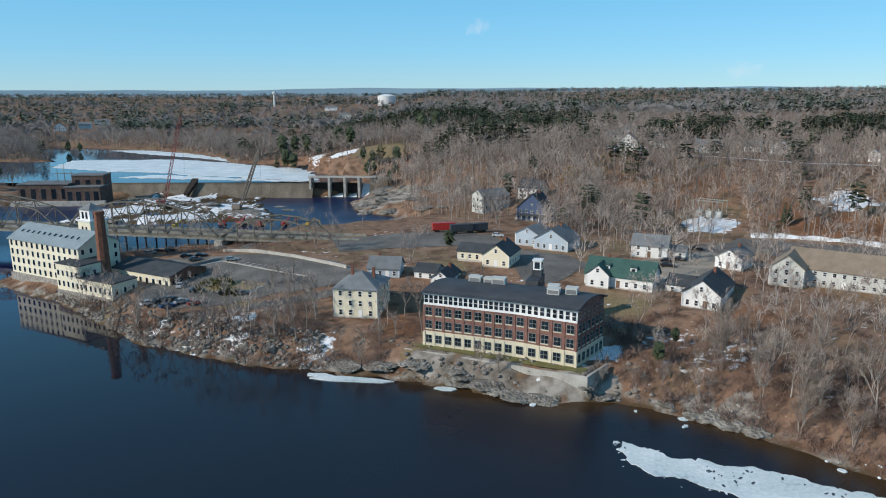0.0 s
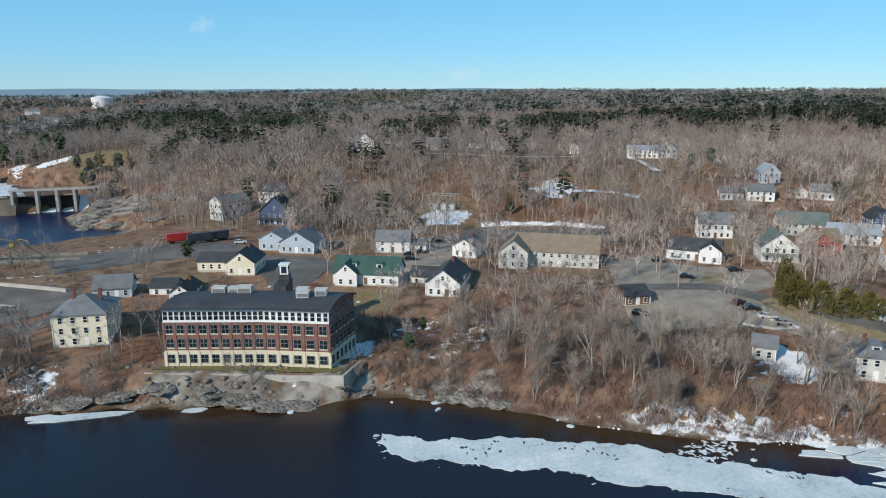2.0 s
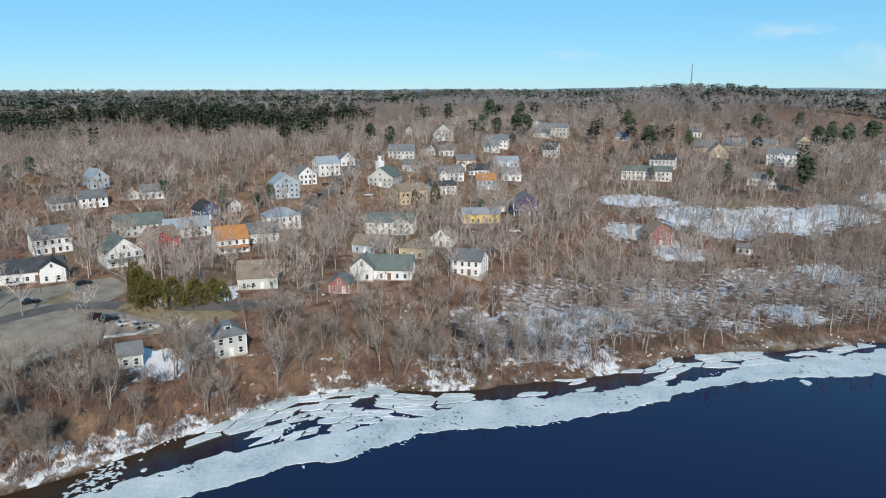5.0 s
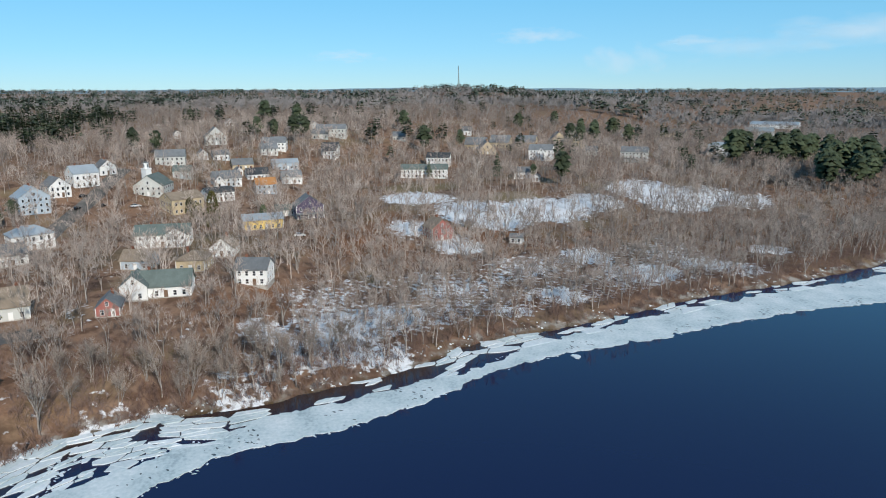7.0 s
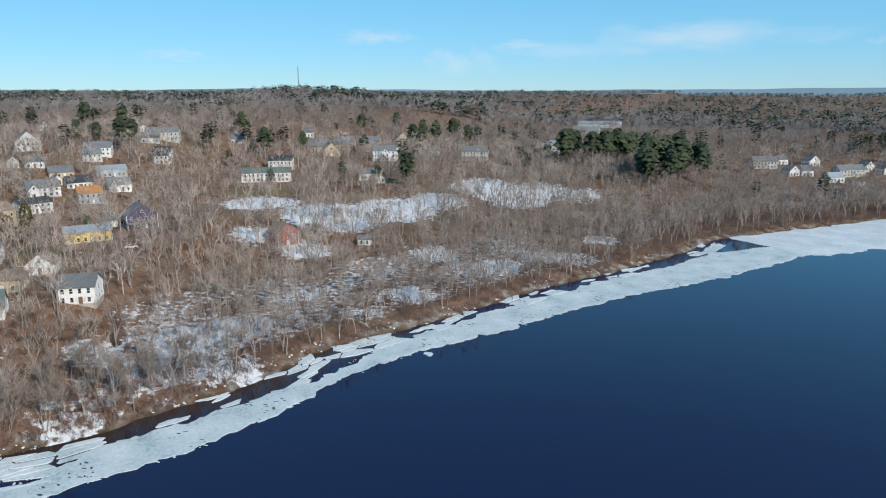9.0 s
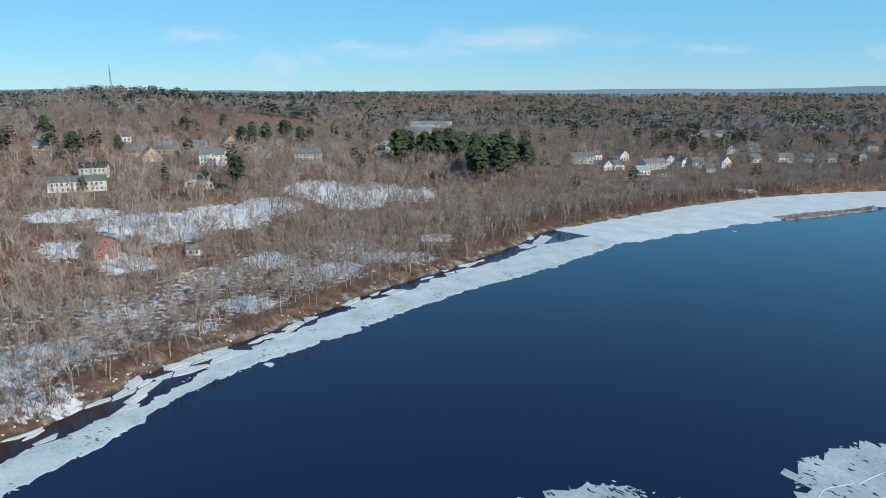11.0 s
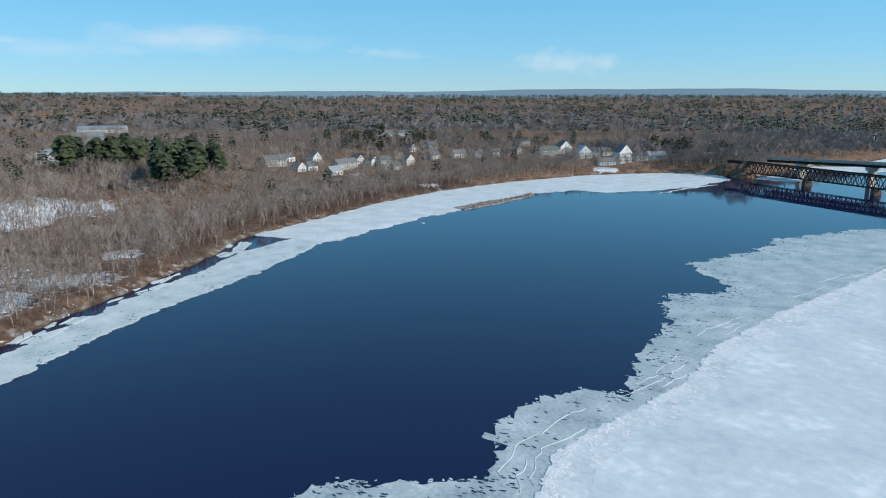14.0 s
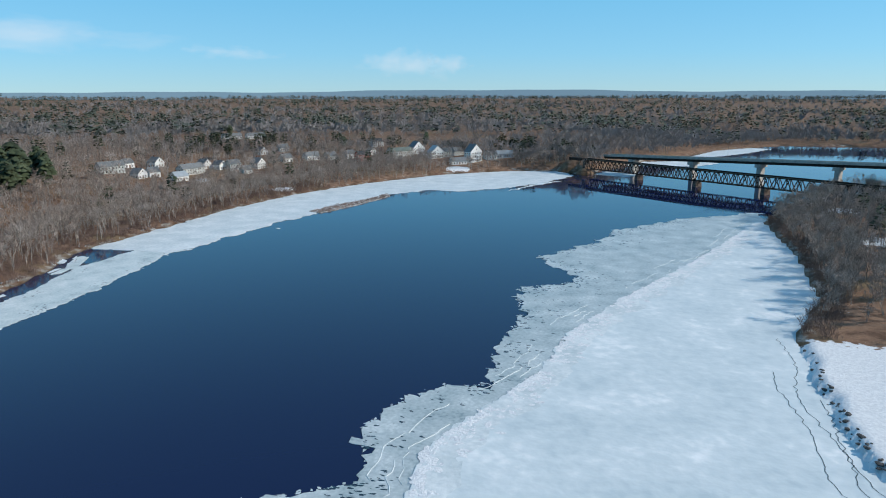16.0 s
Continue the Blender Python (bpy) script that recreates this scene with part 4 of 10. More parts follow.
def slight_tree(seed, height, slivers, width, trunk=True, spread=0.30):
    """A leafless tree with few triangles, for woods: limbs from the trunk, boughs from the limbs, twigs from the boughs."""
    rng = random.Random(seed)
    V, T = [], []
    top = Vector((rng.uniform(-0.05, 0.05) * height, rng.uniform(-0.05, 0.05) * height, height * 0.5))
    if trunk:
        tri_rod(V, T, Vector((0, 0, -0.5)), top, 0.017 * height, 0.008 * height, 3)
    lots = [max(4, slivers // 11), max(6, slivers // 4)]
    lots.append(max(0, slivers - sum(lots)))
    stems = [(Vector((0, 0, height * 0.16)), top)]
    for level, count in enumerate(lots):
        grown = []
        for i in range(count):
            p, q = stems[i % len(stems)]
            a = p + (q - p) * (rng.uniform(0.35, 1.0) if level else rng.uniform(0.25, 1.0))
            d = twist((q - p).normalized(), rng.uniform(0.4, 1.0) * (spread / 0.36) if level == 0 else rng.uniform(0.25, 0.85), rng)
            d = (d + Vector((0, 0, 0.22 if level else 0.12))).normalized()
            b = a + d * height * (0.36, 0.23, 0.17)[level] * rng.uniform(0.65, 1.15)
            sliver(V, T, a, b, width * (1.7, 1.1, 0.8)[level] * rng.uniform(0.7, 1.2), rng)
            grown.append((a, b))
        stems = grown
    V = np.array([tuple(p) for p in V])
    V[:, 2] = np.where(V[:, 2] > 0, V[:, 2] * height / V[:, 2].max(), V[:, 2])
    return V, np.array(T)


def pine(seed, height, whorls, blades, width, slim=0.26, cone=False, flat=False):
    """An evergreen: trunk, and ragged tiers of needle sprays."""
    rng = random.Random(seed)
    V, T, V2, T2 = [], [], [], []
    tri_rod(V, T, Vector((0, 0, -0.5)), Vector((0, 0, height * 0.9)), 0.016 * height, 0.003 * height, 5 if blades > 4 else 3)
    for i in range(whorls):
        q = (i + rng.uniform(0, 0.8)) / whorls
        h = height * ((0.16 if cone else 0.28) + (0.84 if cone else 0.68) * q)
        shape = (1 - q) ** 0.7 if cone else math.sin(math.pi * (0.14 + 0.80 * q)) ** 0.75
        reach = height * slim * shape * rng.uniform(0.65, 1.15) + 0.25
        for j in range(blades):
            k = 2 * math.pi * (j + rng.random()) / blades
            d = Vector((math.cos(k), math.sin(k), rng.uniform(-0.15, 0.22)))
            root = Vector((0, 0, h))
            tip = root + d * reach * rng.uniform(0.6, 1.1)
            side = Vector((-math.sin(k), math.cos(k), rng.uniform(-0.5, 0.5))) * width * reach * rng.uniform(0.7, 1.2)
            mid = root + (tip - root) * 0.6 + Vector((0, 0, 0.12 * reach))
            m = len(V2)
            V2.extend((root + (tip - root) * 0.15, mid - side, tip, mid + side, mid + Vector((0, 0, 0.28 * reach))))
            T2.extend(((m, m + 1, m + 4), (m + 1, m + 2, m + 4), (m + 2, m + 3, m + 4), (m + 3, m, m + 4)) if not flat else ((m, m + 1, m + 2), (m, m + 2, m + 3)))
    return np.array([tuple(p) for p in V]), np.array(T), np.array([tuple(p) for p in V2]), np.array(T2)


def strewn(name, kinds, x, y, z, size, turn, pick, mat, label, category):
    """Many small things joined into one mesh of kind stuff. kinds: corners and triangles of each sort."""
    V, T, k = [], [], 0
    for i, (v, t) in enumerate(kinds):
        m = np.nonzero(pick == i)[0]
        if not len(m):
            continue
        c, s = np.cos(turn[m])[:, None], np.sin(turn[m])[:, None]
        f = size[m][:, None]
        px, py, pz = (v[:, 0] * c - v[:, 1] * s) * f + x[m][:, None], (v[:, 0] * s + v[:, 1] * c) * f + y[m][:, None], v[:, 2] * f + z[m][:, None]
        V.append(np.stack([px, py, pz], -1).reshape(-1, 3))
        T.append((t[None] + (np.arange(len(m)) * len(v))[:, None, None] + k).reshape(-1, 3))
        k += len(m) * len(v)
    me = mesh_of(name, np.concatenate(V), np.concatenate(T), mat)
    return tagged(new(name, me), label, category, kind="stuff")


def free_places(x, y, gap=0.0, shore=2.5):
    """Which places are on dry land, off roads, houses and the pond."""
    ok = (shore_distance(x, y, RIVER) > shore) & (shore_distance(x, y, POND) > 3)
    for cx, cy, r in CLEAR:
        ok &= (x - cx) ** 2 + (y - cy) ** 2 > (r + gap) ** 2
    return ok


# ---- cars ----
def car_meshes(van=0):
    body = Shape()
    L, W = 4.5, 1.78
    prof = [(-2.25, 0.35), (2.2, 0.35), (2.25, 0.75), (1.35, 0.98), (0.65, 1.02), (-1.7, 1.05), (-2.22, 0.98)]
    roof = [(0.75, 1.0), (0.05, 1.45), (-1.25, 1.47), (-2.0, 1.03)]
    if van == 1:
        roof = [(0.95, 1.0), (0.25, 1.68), (-2.0, 1.7), (-2.22, 1.03)]
    n = len(prof)
    v = [(x, -W / 2, z) for x, z in prof] + [(x, W / 2, z) for x, z in prof]
    body.add(v, [tuple(range(n)), tuple(range(2 * n - 1, n - 1, -1))] + [(k, n + k, n + (k + 1) % n, (k + 1) % n) for k in range(n)])
    q = W / 2 - 0.16
    glass = Shape()
    glass.add([(x, -(W / 2 - 0.05) if z < 1.1 else -q, z) for x, z in roof] + [(x, (W / 2 - 0.05) if z < 1.1 else q, z) for x, z in roof], [(0, 1, 2, 3), (7, 6, 5, 4), (0, 4, 5, 1), (2, 6, 7, 3)])
    (x1, z1), (x2, z2) = roof[1], roof[2]
    top = Shape().box(x2 - 0.05, -q - 0.03, z1 - 0.03, x1 + 0.05, q + 0.03, z2 + 0.05)
    wheel = Shape().rod((0, -0.12, 0), (0, 0.12, 0), 0.33, sides=10)
    return body, glass, top, wheel


CARS = {}


def car(x, y, turn, colour, van=0, label="", z=None):
    key = (colour, van)
    z = gz(x, y) + 0.14 if z is None else z
    words = {"white": (0.7, 0.7, 0.7), "black": (0.02, 0.02, 0.022), "silver": (0.38, 0.39, 0.40), "red": (0.33, 0.03, 0.03), "blue": (0.05, 0.09, 0.2), "dark red": (0.13, 0.015, 0.02), "grey": (0.12, 0.125, 0.13)}
    if key in CARS:
        return copy_thing(CARS[key], pose(x, y, z, 0, 0, turn))
    paint = material(colour.replace(" ", "_") + "_car_paint", tone(words[colour], 0.06), 0.25, 0.2, spec=0.6)
    body, glass, top, wheel = car_meshes(van)
    c = thing("car", x, y, z, turn, label or f"{colour} parked {'van' if van else 'car'} with dark glass on the asphalt", "car", "parked cars")
    b = part("body", body, paint, c)
    part("roof", top, paint, c)
    part("glazing", glass, GLASS, c, "dark tinted glass")
    me = shared("wheel", lambda: wheel.mesh("wheel", RUBBER))
    for wx in (-1.4, 1.38):
        for wy in (-0.8, 0.8):
            part("wheel", me, None, c, at=pose(wx, wy, 0.33))
    for wy in (-0.62, 0.62):
        part("headlight", shared("headlight", lambda: Shape().box(-0.03, -0.17, 0, 0.03, 0.17, 0.13).mesh("headlight", TRIM)), None, b, at=pose(2.24, wy, 0.6))
    CARS[key] = c
    return c


def pole(x, y, height=10.5, turn=0.0, arms=1, group="street poles"):
    p = thing("utility_pole", x, y, gz(x, y), turn, "weathered wooden utility pole with crossarm", "utility pole", group)
    part("shaft", shared(("shaft", height), lambda: Shape().rod((0, 0, -0.5), (0, 0, height), 0.17, 0.11, 8).mesh("shaft", WOOD)), None, p)
    for i in range(arms):
        part("crossarm", shared(("arm", height, i), lambda: Shape().box(-1.2, -0.06, height - 0.8 - i * 0.9, 1.2, 0.06, height - 0.62 - i * 0.9).mesh("crossarm", WOOD)), None, p)
    part("transformer", shared(("can", height), lambda: Shape().rod((0.36, 0, height - 2.9), (0.36, 0, height - 1.9), 0.24, sides=8).mesh("transformer", STEEL)), None, p)
    return p


# ---- river ice ----
BAND = [(31.8, 118.4), (33.5, 113.5), (35.3, 111.0), (42.9, 105.2), (57.5, 98.2), (67.0, 89.3), (80.0, 81.5), (89.4, 74.5), (94.3, 70.2), (102.1, 63.7), (107.4, 55.0), (115.8, 47.1), (122.6, 42.5), (127.4, 33.3), (132.0, 22.6), (138.9, 12.0), (147.5, 2.0), (157.6, -5.2), (165.4, -17.7), (175.2, -34.5), (181.5, -53.2), (196.2, -83.6), (208.1, -112.8), (218.5, -151.1), (230.6, -180.6), (243.0, -209.6), (240.0, -219.1), (262.3, -230.2), (263.5, -221.8), (256.6, -175.7), (241.9, -149.4), (227.3, -112.5), (213.2, -85.8), (205.9, -67.9), (191.6, -42.7), (178.2, -22.4), (171.8, -16.0), (161.9, -5.2), (154.6, 7.1), (148.4, 19.1), (141.9, 30.6), (134.2, 41.3), (126.0, 51.0), (117.8, 60.0), (107.6, 71.3), (97.5, 80.9), (85.2, 91.7), (72.7, 102.3), (57.1, 109.6), (44.0, 115.2), (32.9, 121.1)]
GREY_EDGE = [(92.3, -54.2), (92.4, -62.2), (89.1, -73.0), (80.7, -79.2), (67.6, -92.3), (68.7, -96.0), (79.1, -108.1), (77.9, -127.1), (71.1, -136.9), (62.9, -141.6), (69.2, -158.9), (74.8, -193.5), (86.9, -223.5), (72.0, -239.5), (72.4, -248.3), (96.4, -273.0), (79.9, -313.4), (79.0, -344.3), (55.8, -391.9), (16.5, -436.2), (12.0, -404.0), (-4.0, -318.0), (-10.0, -256.0), (-3.0, -210.0), (-6.0, -184.0), (-11.0, -153.0), (-18.0, -129.0), (-34.0, -92.0), (-40.0, -40.0), (10.0, -30.0), (55.0, -52.0)]
WHITE_EDGE = [(56.9, -89.7), (62.8, -105.9), (60.4, -123.1), (54.8, -155.3), (57.0, -182.1), (50.6, -226.0), (41.7, -263.5), (29.3, -324.9), (17.8, -401.1), (11.0, -400.0), (-5.0, -318.0), (-11.0, -256.0), (-4.0, -210.0), (-7.0, -184.0), (-12.0, -153.0), (-19.0, -129.0), (-35.0, -92.0), (-38.0, -42.0), (10.0, -34.0)]
ice_sheet("shore_ice", BAND, -0.15, 0.13, ICE_PALE, "long band of grey-white ice along the wooded bank", 1.0, 2.0, 3)
ice_sheet("shore_ice", [(241.4, -211.5), (241.1, -222.0), (245.3, -247.5), (248.9, -291.0), (246.8, -334.1), (246.5, -374.0), (250.5, -406.2), (234.0, -441.2), (212.0, -443.2), (187.8, -478.9), (165.9, -532.6), (182.2, -462.5), (166.2, -573.4), (187.0, -600.0), (229.0, -584.0), (272.0, -533.0), (298.0, -455.0), (309.0, -382.0), (304.0, -310.0), (291.0, -245.0), (283.0, -200.0)], -0.15, 0.18, ICE_WHITE, "wide pale ice shelf in the river bend", 2.5, 3.0, 5)
ice_sheet("river_ice", GREY_EDGE, -0.15, 0.12, ICE_GREY, "wet grey ice with a ragged edge", 0.9, 4.2, 8)
ice_sheet("river_ice", WHITE_EDGE, 0.02, 0.24, SNOW_ICE, "broad white snow-covered ice sheet", 1.2, 1.7, 11)
ice_sheet("pond_ice", [(-307, 544), (-318, 598), (-286, 604), (-234, 608), (-182, 582), (-125, 541), (-102, 528), (-92, 494), (-84, 454), (-152, 482), (-180, 487), (-200, 504), (-222, 510), (-245, 514)], POND_TOP - 0.1, POND_TOP + 0.2, ICE_WHITE, "white snow-covered ice on the mill pond", 3.0, 4.0, 13)
ice_sheet("pond_ice", [(-205, 492), (-222, 476), (-165, 466), (-90, 452), (-120, 466), (-165, 480)], POND_TOP - 0.1, POND_TOP + 0.2, ICE_WHITE, "white ice along the dam crest", 3.0, 3.0, 14)
ice_sheet("pond_ice", [(-336, 707), (-299, 707), (-239, 667), (-186, 614), (-180, 590), (-216, 622), (-277, 660)], POND_TOP - 0.1, POND_TOP + 0.15, ICE_WHITE, "strip of white ice on the upper pond", 3.0, 3.0, 15)


def floe(x, y, length, width, turn, seed, mat, group="loose ice floes", label="flat angular plate of floating ice"):
    rng = random.Random(seed)
    n = rng.randint(5, 8)
    c, s = math.cos(radians(turn)), math.sin(radians(turn))
    ring = []
    for k in range(n):
        a = 2 * math.pi * (k + rng.uniform(-0.3, 0.3)) / n
        u, v = math.cos(a) * length / 2 * rng.uniform(0.75, 1.1), math.sin(a) * width / 2 * rng.uniform(0.75, 1.1)
        ring.append((u * c - v * s, u * s + v * c))
    top = rng.uniform(0.12, 0.26)
    return solid("ice_floe", Shape().prism(ring, -0.2, top), mat, pose(x, y, 0), label, "ice floe", group)


def broken_ice():
    """Angular plates that fill the water between the bank and the long ice band."""
    rng = random.Random(21)
    band = BAND
    line = (SHORE_NORTH + SHORE_EAST[:7])[21:]
    sites, out_x, out_y = [], [], []
    for (ax, ay), (bx, by) in zip(line, line[1:]):
        L = math.hypot(bx - ax, by - ay)
        ux, uy = (bx - ax) / L, (by - ay) / L
        rows = 12 if ay < 90 and by > -15 else 4
        for i in range(int(L / 5.6)):
            for j in range(rows):
                q, off = (i + rng.random()) * 5.6, 0.5 + (j + rng.random()) * 1.45
                sites.append((ax + ux * q + uy * off, ay + uy * q - ux * off))
                out_x.append(uy)
                out_y.append(-ux)
    P = np.array(sites)
    inner, river = shore_distance(P[:, 0], P[:, 1], band), shore_distance(P[:, 0], P[:, 1], RIVER)
    made = 0
    for k, (x, y) in enumerate(sites):
        behind = False
        for q in (4, 8, 12, 17, 22):
            behind |= float(shore_distance(np.array([x + out_x[k] * q]), np.array([y + out_y[k] * q]), band)[0]) < 0
        if not behind or y > 88 - 0.25 * max(0, 90 - x) or inner[k] < 0.5 or river[k] > -0.9 or made >= 300:
            continue
        if any(math.hypot(x - cx, y - cy) < r for cx, cy, r in ((146, 35, 7.5), (152, 23, 5.0), (160, 9, 7.0), (107, 78, 6.0), (99, 83, 6.0), (205, -60, 7.0), (223, -97, 8.0), (247, -148, 10.0))):
            continue
        gap = wave(x, y, 6.0, 3.0)
        thick = max(math.exp(-((x - cx) ** 2 + (y - cy) ** 2) / s ** 2) for cx, cy, s in ((134.5, 53.3, 38.0), (128.7, 62.0, 26.0), (179.4, -13.8, 22.0)))
        if gap > 0.28 + 0.35 * thick or rng.random() > 0.72 + 0.25 * thick:
            continue
        cell = [(-9, -9), (9, -9), (9, 9), (-9, 9)]
        near = np.nonzero((np.abs(P[:, 0] - x) < 13) & (np.abs(P[:, 1] - y) < 13))[0]
        for n in near:
            if n == k or len(cell) < 3:
                continue
            ex, ey = P[n, 0] - x, P[n, 1] - y
            dx, dy = ey * out_x[k] - ex * out_y[k], (ex * out_x[k] + ey * out_y[k]) * 2.6
            m = (dx * dx + dy * dy) / 2
            out = []
            for (px, py), (qx, qy) in zip(cell, cell[1:] + cell[:1]):
                a, b = px * dx + py * dy - m, qx * dx + qy * dy - m
                if a <= 0:
                    out.append((px, py))
                if a * b < 0:
                    r = a / (a - b)
                    out.append((px + (qx - px) * r, py + (qy - py) * r))
            cell = out
        if len(cell) < 3:
            continue
        f, g = rng.uniform(0.90, 0.97), rng.uniform(0.72, 0.9) / 2.6
        cell = [(-px * f * out_y[k] + py * g * out_x[k], px * f * out_x[k] + py * g * out_y[k]) for px, py in cell]
        if sum(px * qy - qx * py for (px, py), (qx, qy) in zip(cell, cell[1:] + cell[:1])) < 0:
            cell.reverse()
        solid("ice_floe", Shape().prism(cell, -0.2, rng.uniform(0.08, 0.24)), ICE_WHITE if rng.random() < 0.55 else ICE_PALE, pose(x, y, 0), "flat angular plate of floating ice", "ice floe", "broken plates by the bank")
        made += 1


broken_ice()
floe(171, -33.4, 3.6, 2.4, 20, 3, ICE_WHITE)
floe(237.5, -276, 3.4, 2.2, 0, 4, ICE_WHITE)
floe(-22, 150.5, 21, 3.6, -8, 5, ICE_PALE, label="long flat floe near the rocky bank")
floe(-29, 153.0, 9, 2.4, -10, 6, ICE_WHITE)
floe(0.5, 145.2, 6.0, 2.6, -12, 7, ICE_PALE)
for k, (fx, fy, fs) in enumerate([(49, 130.5, 1.8), (48, 127, 1.3), (40, 134, 0.8), (58, 126, 0.9), (14, 140, 1.0), (17.5, 138, 1.3), (19, 137, 1.5), (11, 141.5, 0.8), (70, 110.5, 1.2), (94, 87, 1.0)]):
    floe(fx, fy, fs * 1.4, fs, 40 * k, 30 + k, ICE_WHITE)

# ---- roads, houses, cars ----

# houses by the mill
house(-22.5, 184.5, -10, 12.0, 13, 8.1, 3.3, "hip", CREAM, ROOF_GREY, "cream three-storey house with grey hip roof", floors=3, nf=4, ns=4, z=5.9, chim=2, name='apartment_house')
house(-18.0, 211.2, -7, 9.7, 8, 3.1, 2.8, "x", PALEBLUE, ROOF_GREY, "pale blue-grey two-storey house with grey roof", floors=1, nf=4, ns=3, z=9.2)
house(0.7, 204.1, -20, 5.7, 10, 2.6, 2.0, "y", WHITE, ROOF_DARK, "small white gable house with dark roof", floors=1, nf=2, ns=3, z=8.7, wing=(-6.5, 3, 7, 7, 2.8, 1.8, 'x'))
house(18.9, 221.1, -22, 8.8, 12, 4.1, 3.3, "y", CREAM, ROOF_DARK, "cream gable house with dark roof and low tan-roofed wing", floors=1, nf=3, ns=4, z=10.4, wing=(-9.5, 3.5, 11, 8, 3.2, 2.0, 'x'))
house(40.8, 244.2, -31, 12.6, 12, 3.9, 3.8, "y", PALEBLUE, ROOF_GREY, "pale blue shop house with two white-trimmed gables", floors=1, nf=5, ns=4, z=10.5, wing=(-10.5, 3, 9, 12, 4.5, 2.4, 'y'))
house(40.9, 302.6, -32, 14.3, 9, 5.6, 6.4, "y", SLATEBLUE, ROOF_DARK, "dark blue gable house with white trim", floors=2, nf=5, ns=3, z=10.1, porch=2)
house(45.2, 347.3, -32, 12.6, 9, 5.2, 3.6, "x", WHITE, ROOF_DARK, "white house with dark roof among bare trees", floors=2, nf=5, ns=3, z=13.4, far=True)
house(23.2, 336.9, 31, 15.5, 10, 6.7, 3.0, "x", PALEGREY, ROOF_GREY, "long pale grey house beside the hill road", floors=2, nf=6, ns=3, z=9.5, far=True)
house(71.6, 233.8, -25, 11.8, 8, 4.5, 3.0, "x", WHITE, ROOF_GREY, "white farmhouse with grey roof and small wings", floors=2, nf=3, ns=3, z=9.8, wing=(8.5, 1, 6, 6, 2.9, 1.4, 'x'))
house(52.8, 198.1, -29, 19.5, 10, 3.7, 4.0, "x", WHITE, ROOF_GREEN, "white house with green shingle roof and dormers", floors=1, nf=7, ns=3, z=9.5, wing=(-5.5, -3.5, 6.5, 7, 4.2, 2.8, 'y'), dormer=2)
house(72.7, 183.4, -33, 9.8, 17, 4.2, 3.7, "y", WHITE, ROOF_DARK, "white gable-fronted office house with dark roof", floors=1, nf=4, ns=6, z=8.8, wing=(-8.5, 6, 7, 9, 3, 2, 'x'))
house(94.2, 218.7, -43, 8.3, 10, 4.0, 2.5, "y", WHITE, ROOF_GREY, "small white gable house with grey roof", floors=1, nf=3, ns=3, z=9.7)
house(116.0, 195.7, -35, 27.1, 12, 5.2, 4.5, "x", PALEGREY, ROOF_TAN, "long weathered grey barn house with tan roof", floors=2, nf=10, ns=4, z=10.0, wing=(-13, -5, 9, 12, 5.6, 3.6, 'y'), chim=0)

# houses east of the mill
house(162.0, 183.6, -47, 16.8, 9, 3.7, 3.1, "x", WHITE, ROOF_DARK, "white two-storey inn with dark roof", floors=1, nf=6, ns=3, z=10.3, wing=(5.5, -2.5, 7, 9, 4.4, 2.4, 'y'))
house(193.1, 209.3, -33, 12.2, 9, 5.9, 3.6, "x", WHITE, ROOF_GREY, "white house with grey roof behind bare trees", floors=2, nf=5, ns=3, z=10.6)
house(183.8, 170.4, -34, 10.8, 12, 5.4, 4.3, "y", WHITE, ROOF_GREYGREEN, "white gable house with grey-green roof", floors=2, nf=4, ns=4, z=11.1, porch=1.6)
house(224.9, 197.8, -37, 17.8, 9, 4.9, 3.6, "x", PALEGREY, ROOF_GREYGREEN, "long white house with grey-green roof", floors=2, nf=7, ns=3, z=11.4)
house(201.1, 169.9, -30, 7.2, 12, 5.6, 2.9, "y", BARNRED, ROOF_TAN, "red gabled barn with tan roof", floors=2, nf=3, ns=4, z=10.9, wing=(5, 9, 9, 12, 4.6, 3.2, 'x'))
house(231.4, 180.6, -38, 16.7, 9, 4.4, 3.1, "x", WHITE, ROOF_METAL, "white and blue house with pale metal roof", floors=2, nf=6, ns=3, z=10.5)
house(213.9, 148.6, -44, 10.8, 10, 5.6, 3.8, "x", WHITE, ROOF_ORANGE, "white house with orange-brown shingle roof and porch", floors=2, nf=4, ns=3, z=10.2, porch=2)
house(233.7, 148.3, -48, 11.8, 10, 4.1, 3.0, "x", WHITE, ROOF_GREY, "white house with low grey roof", floors=1, nf=4, ns=3, z=10.1)
house(262.9, 156.2, -46, 14.3, 10, 6.0, 3.0, "hip", WHITE, ROOF_METAL, "white two-storey house with pale roof", floors=2, nf=5, ns=3, z=9.4)
house(255.1, 188.5, -30, 8.4, 9, 4.7, 3.4, "y", SLATEBLUE, ROOF_DARK, "dark slate-blue gable house", floors=2, nf=3, ns=3, z=13.1)
house(270.2, 185.7, -32, 5.2, 8, 3.8, 2.1, "y", WHITE, ROOF_GREY, "small white gable cottage", floors=1, nf=2, ns=3, z=14.2)
house(239.3, 233.5, -36, 11.0, 8, 4.4, 2.8, "x", WHITE, ROOF_GREY, "white house with grey roof at the wood edge", floors=2, nf=4, ns=3, z=18.7, far=True)
house(230.0, 241.0, -34, 9.8, 8, 3.3, 2.4, "x", WHITE, ROOF_GREY, "low white house half hidden by trees", floors=1, nf=4, ns=3, z=18.8, far=True)
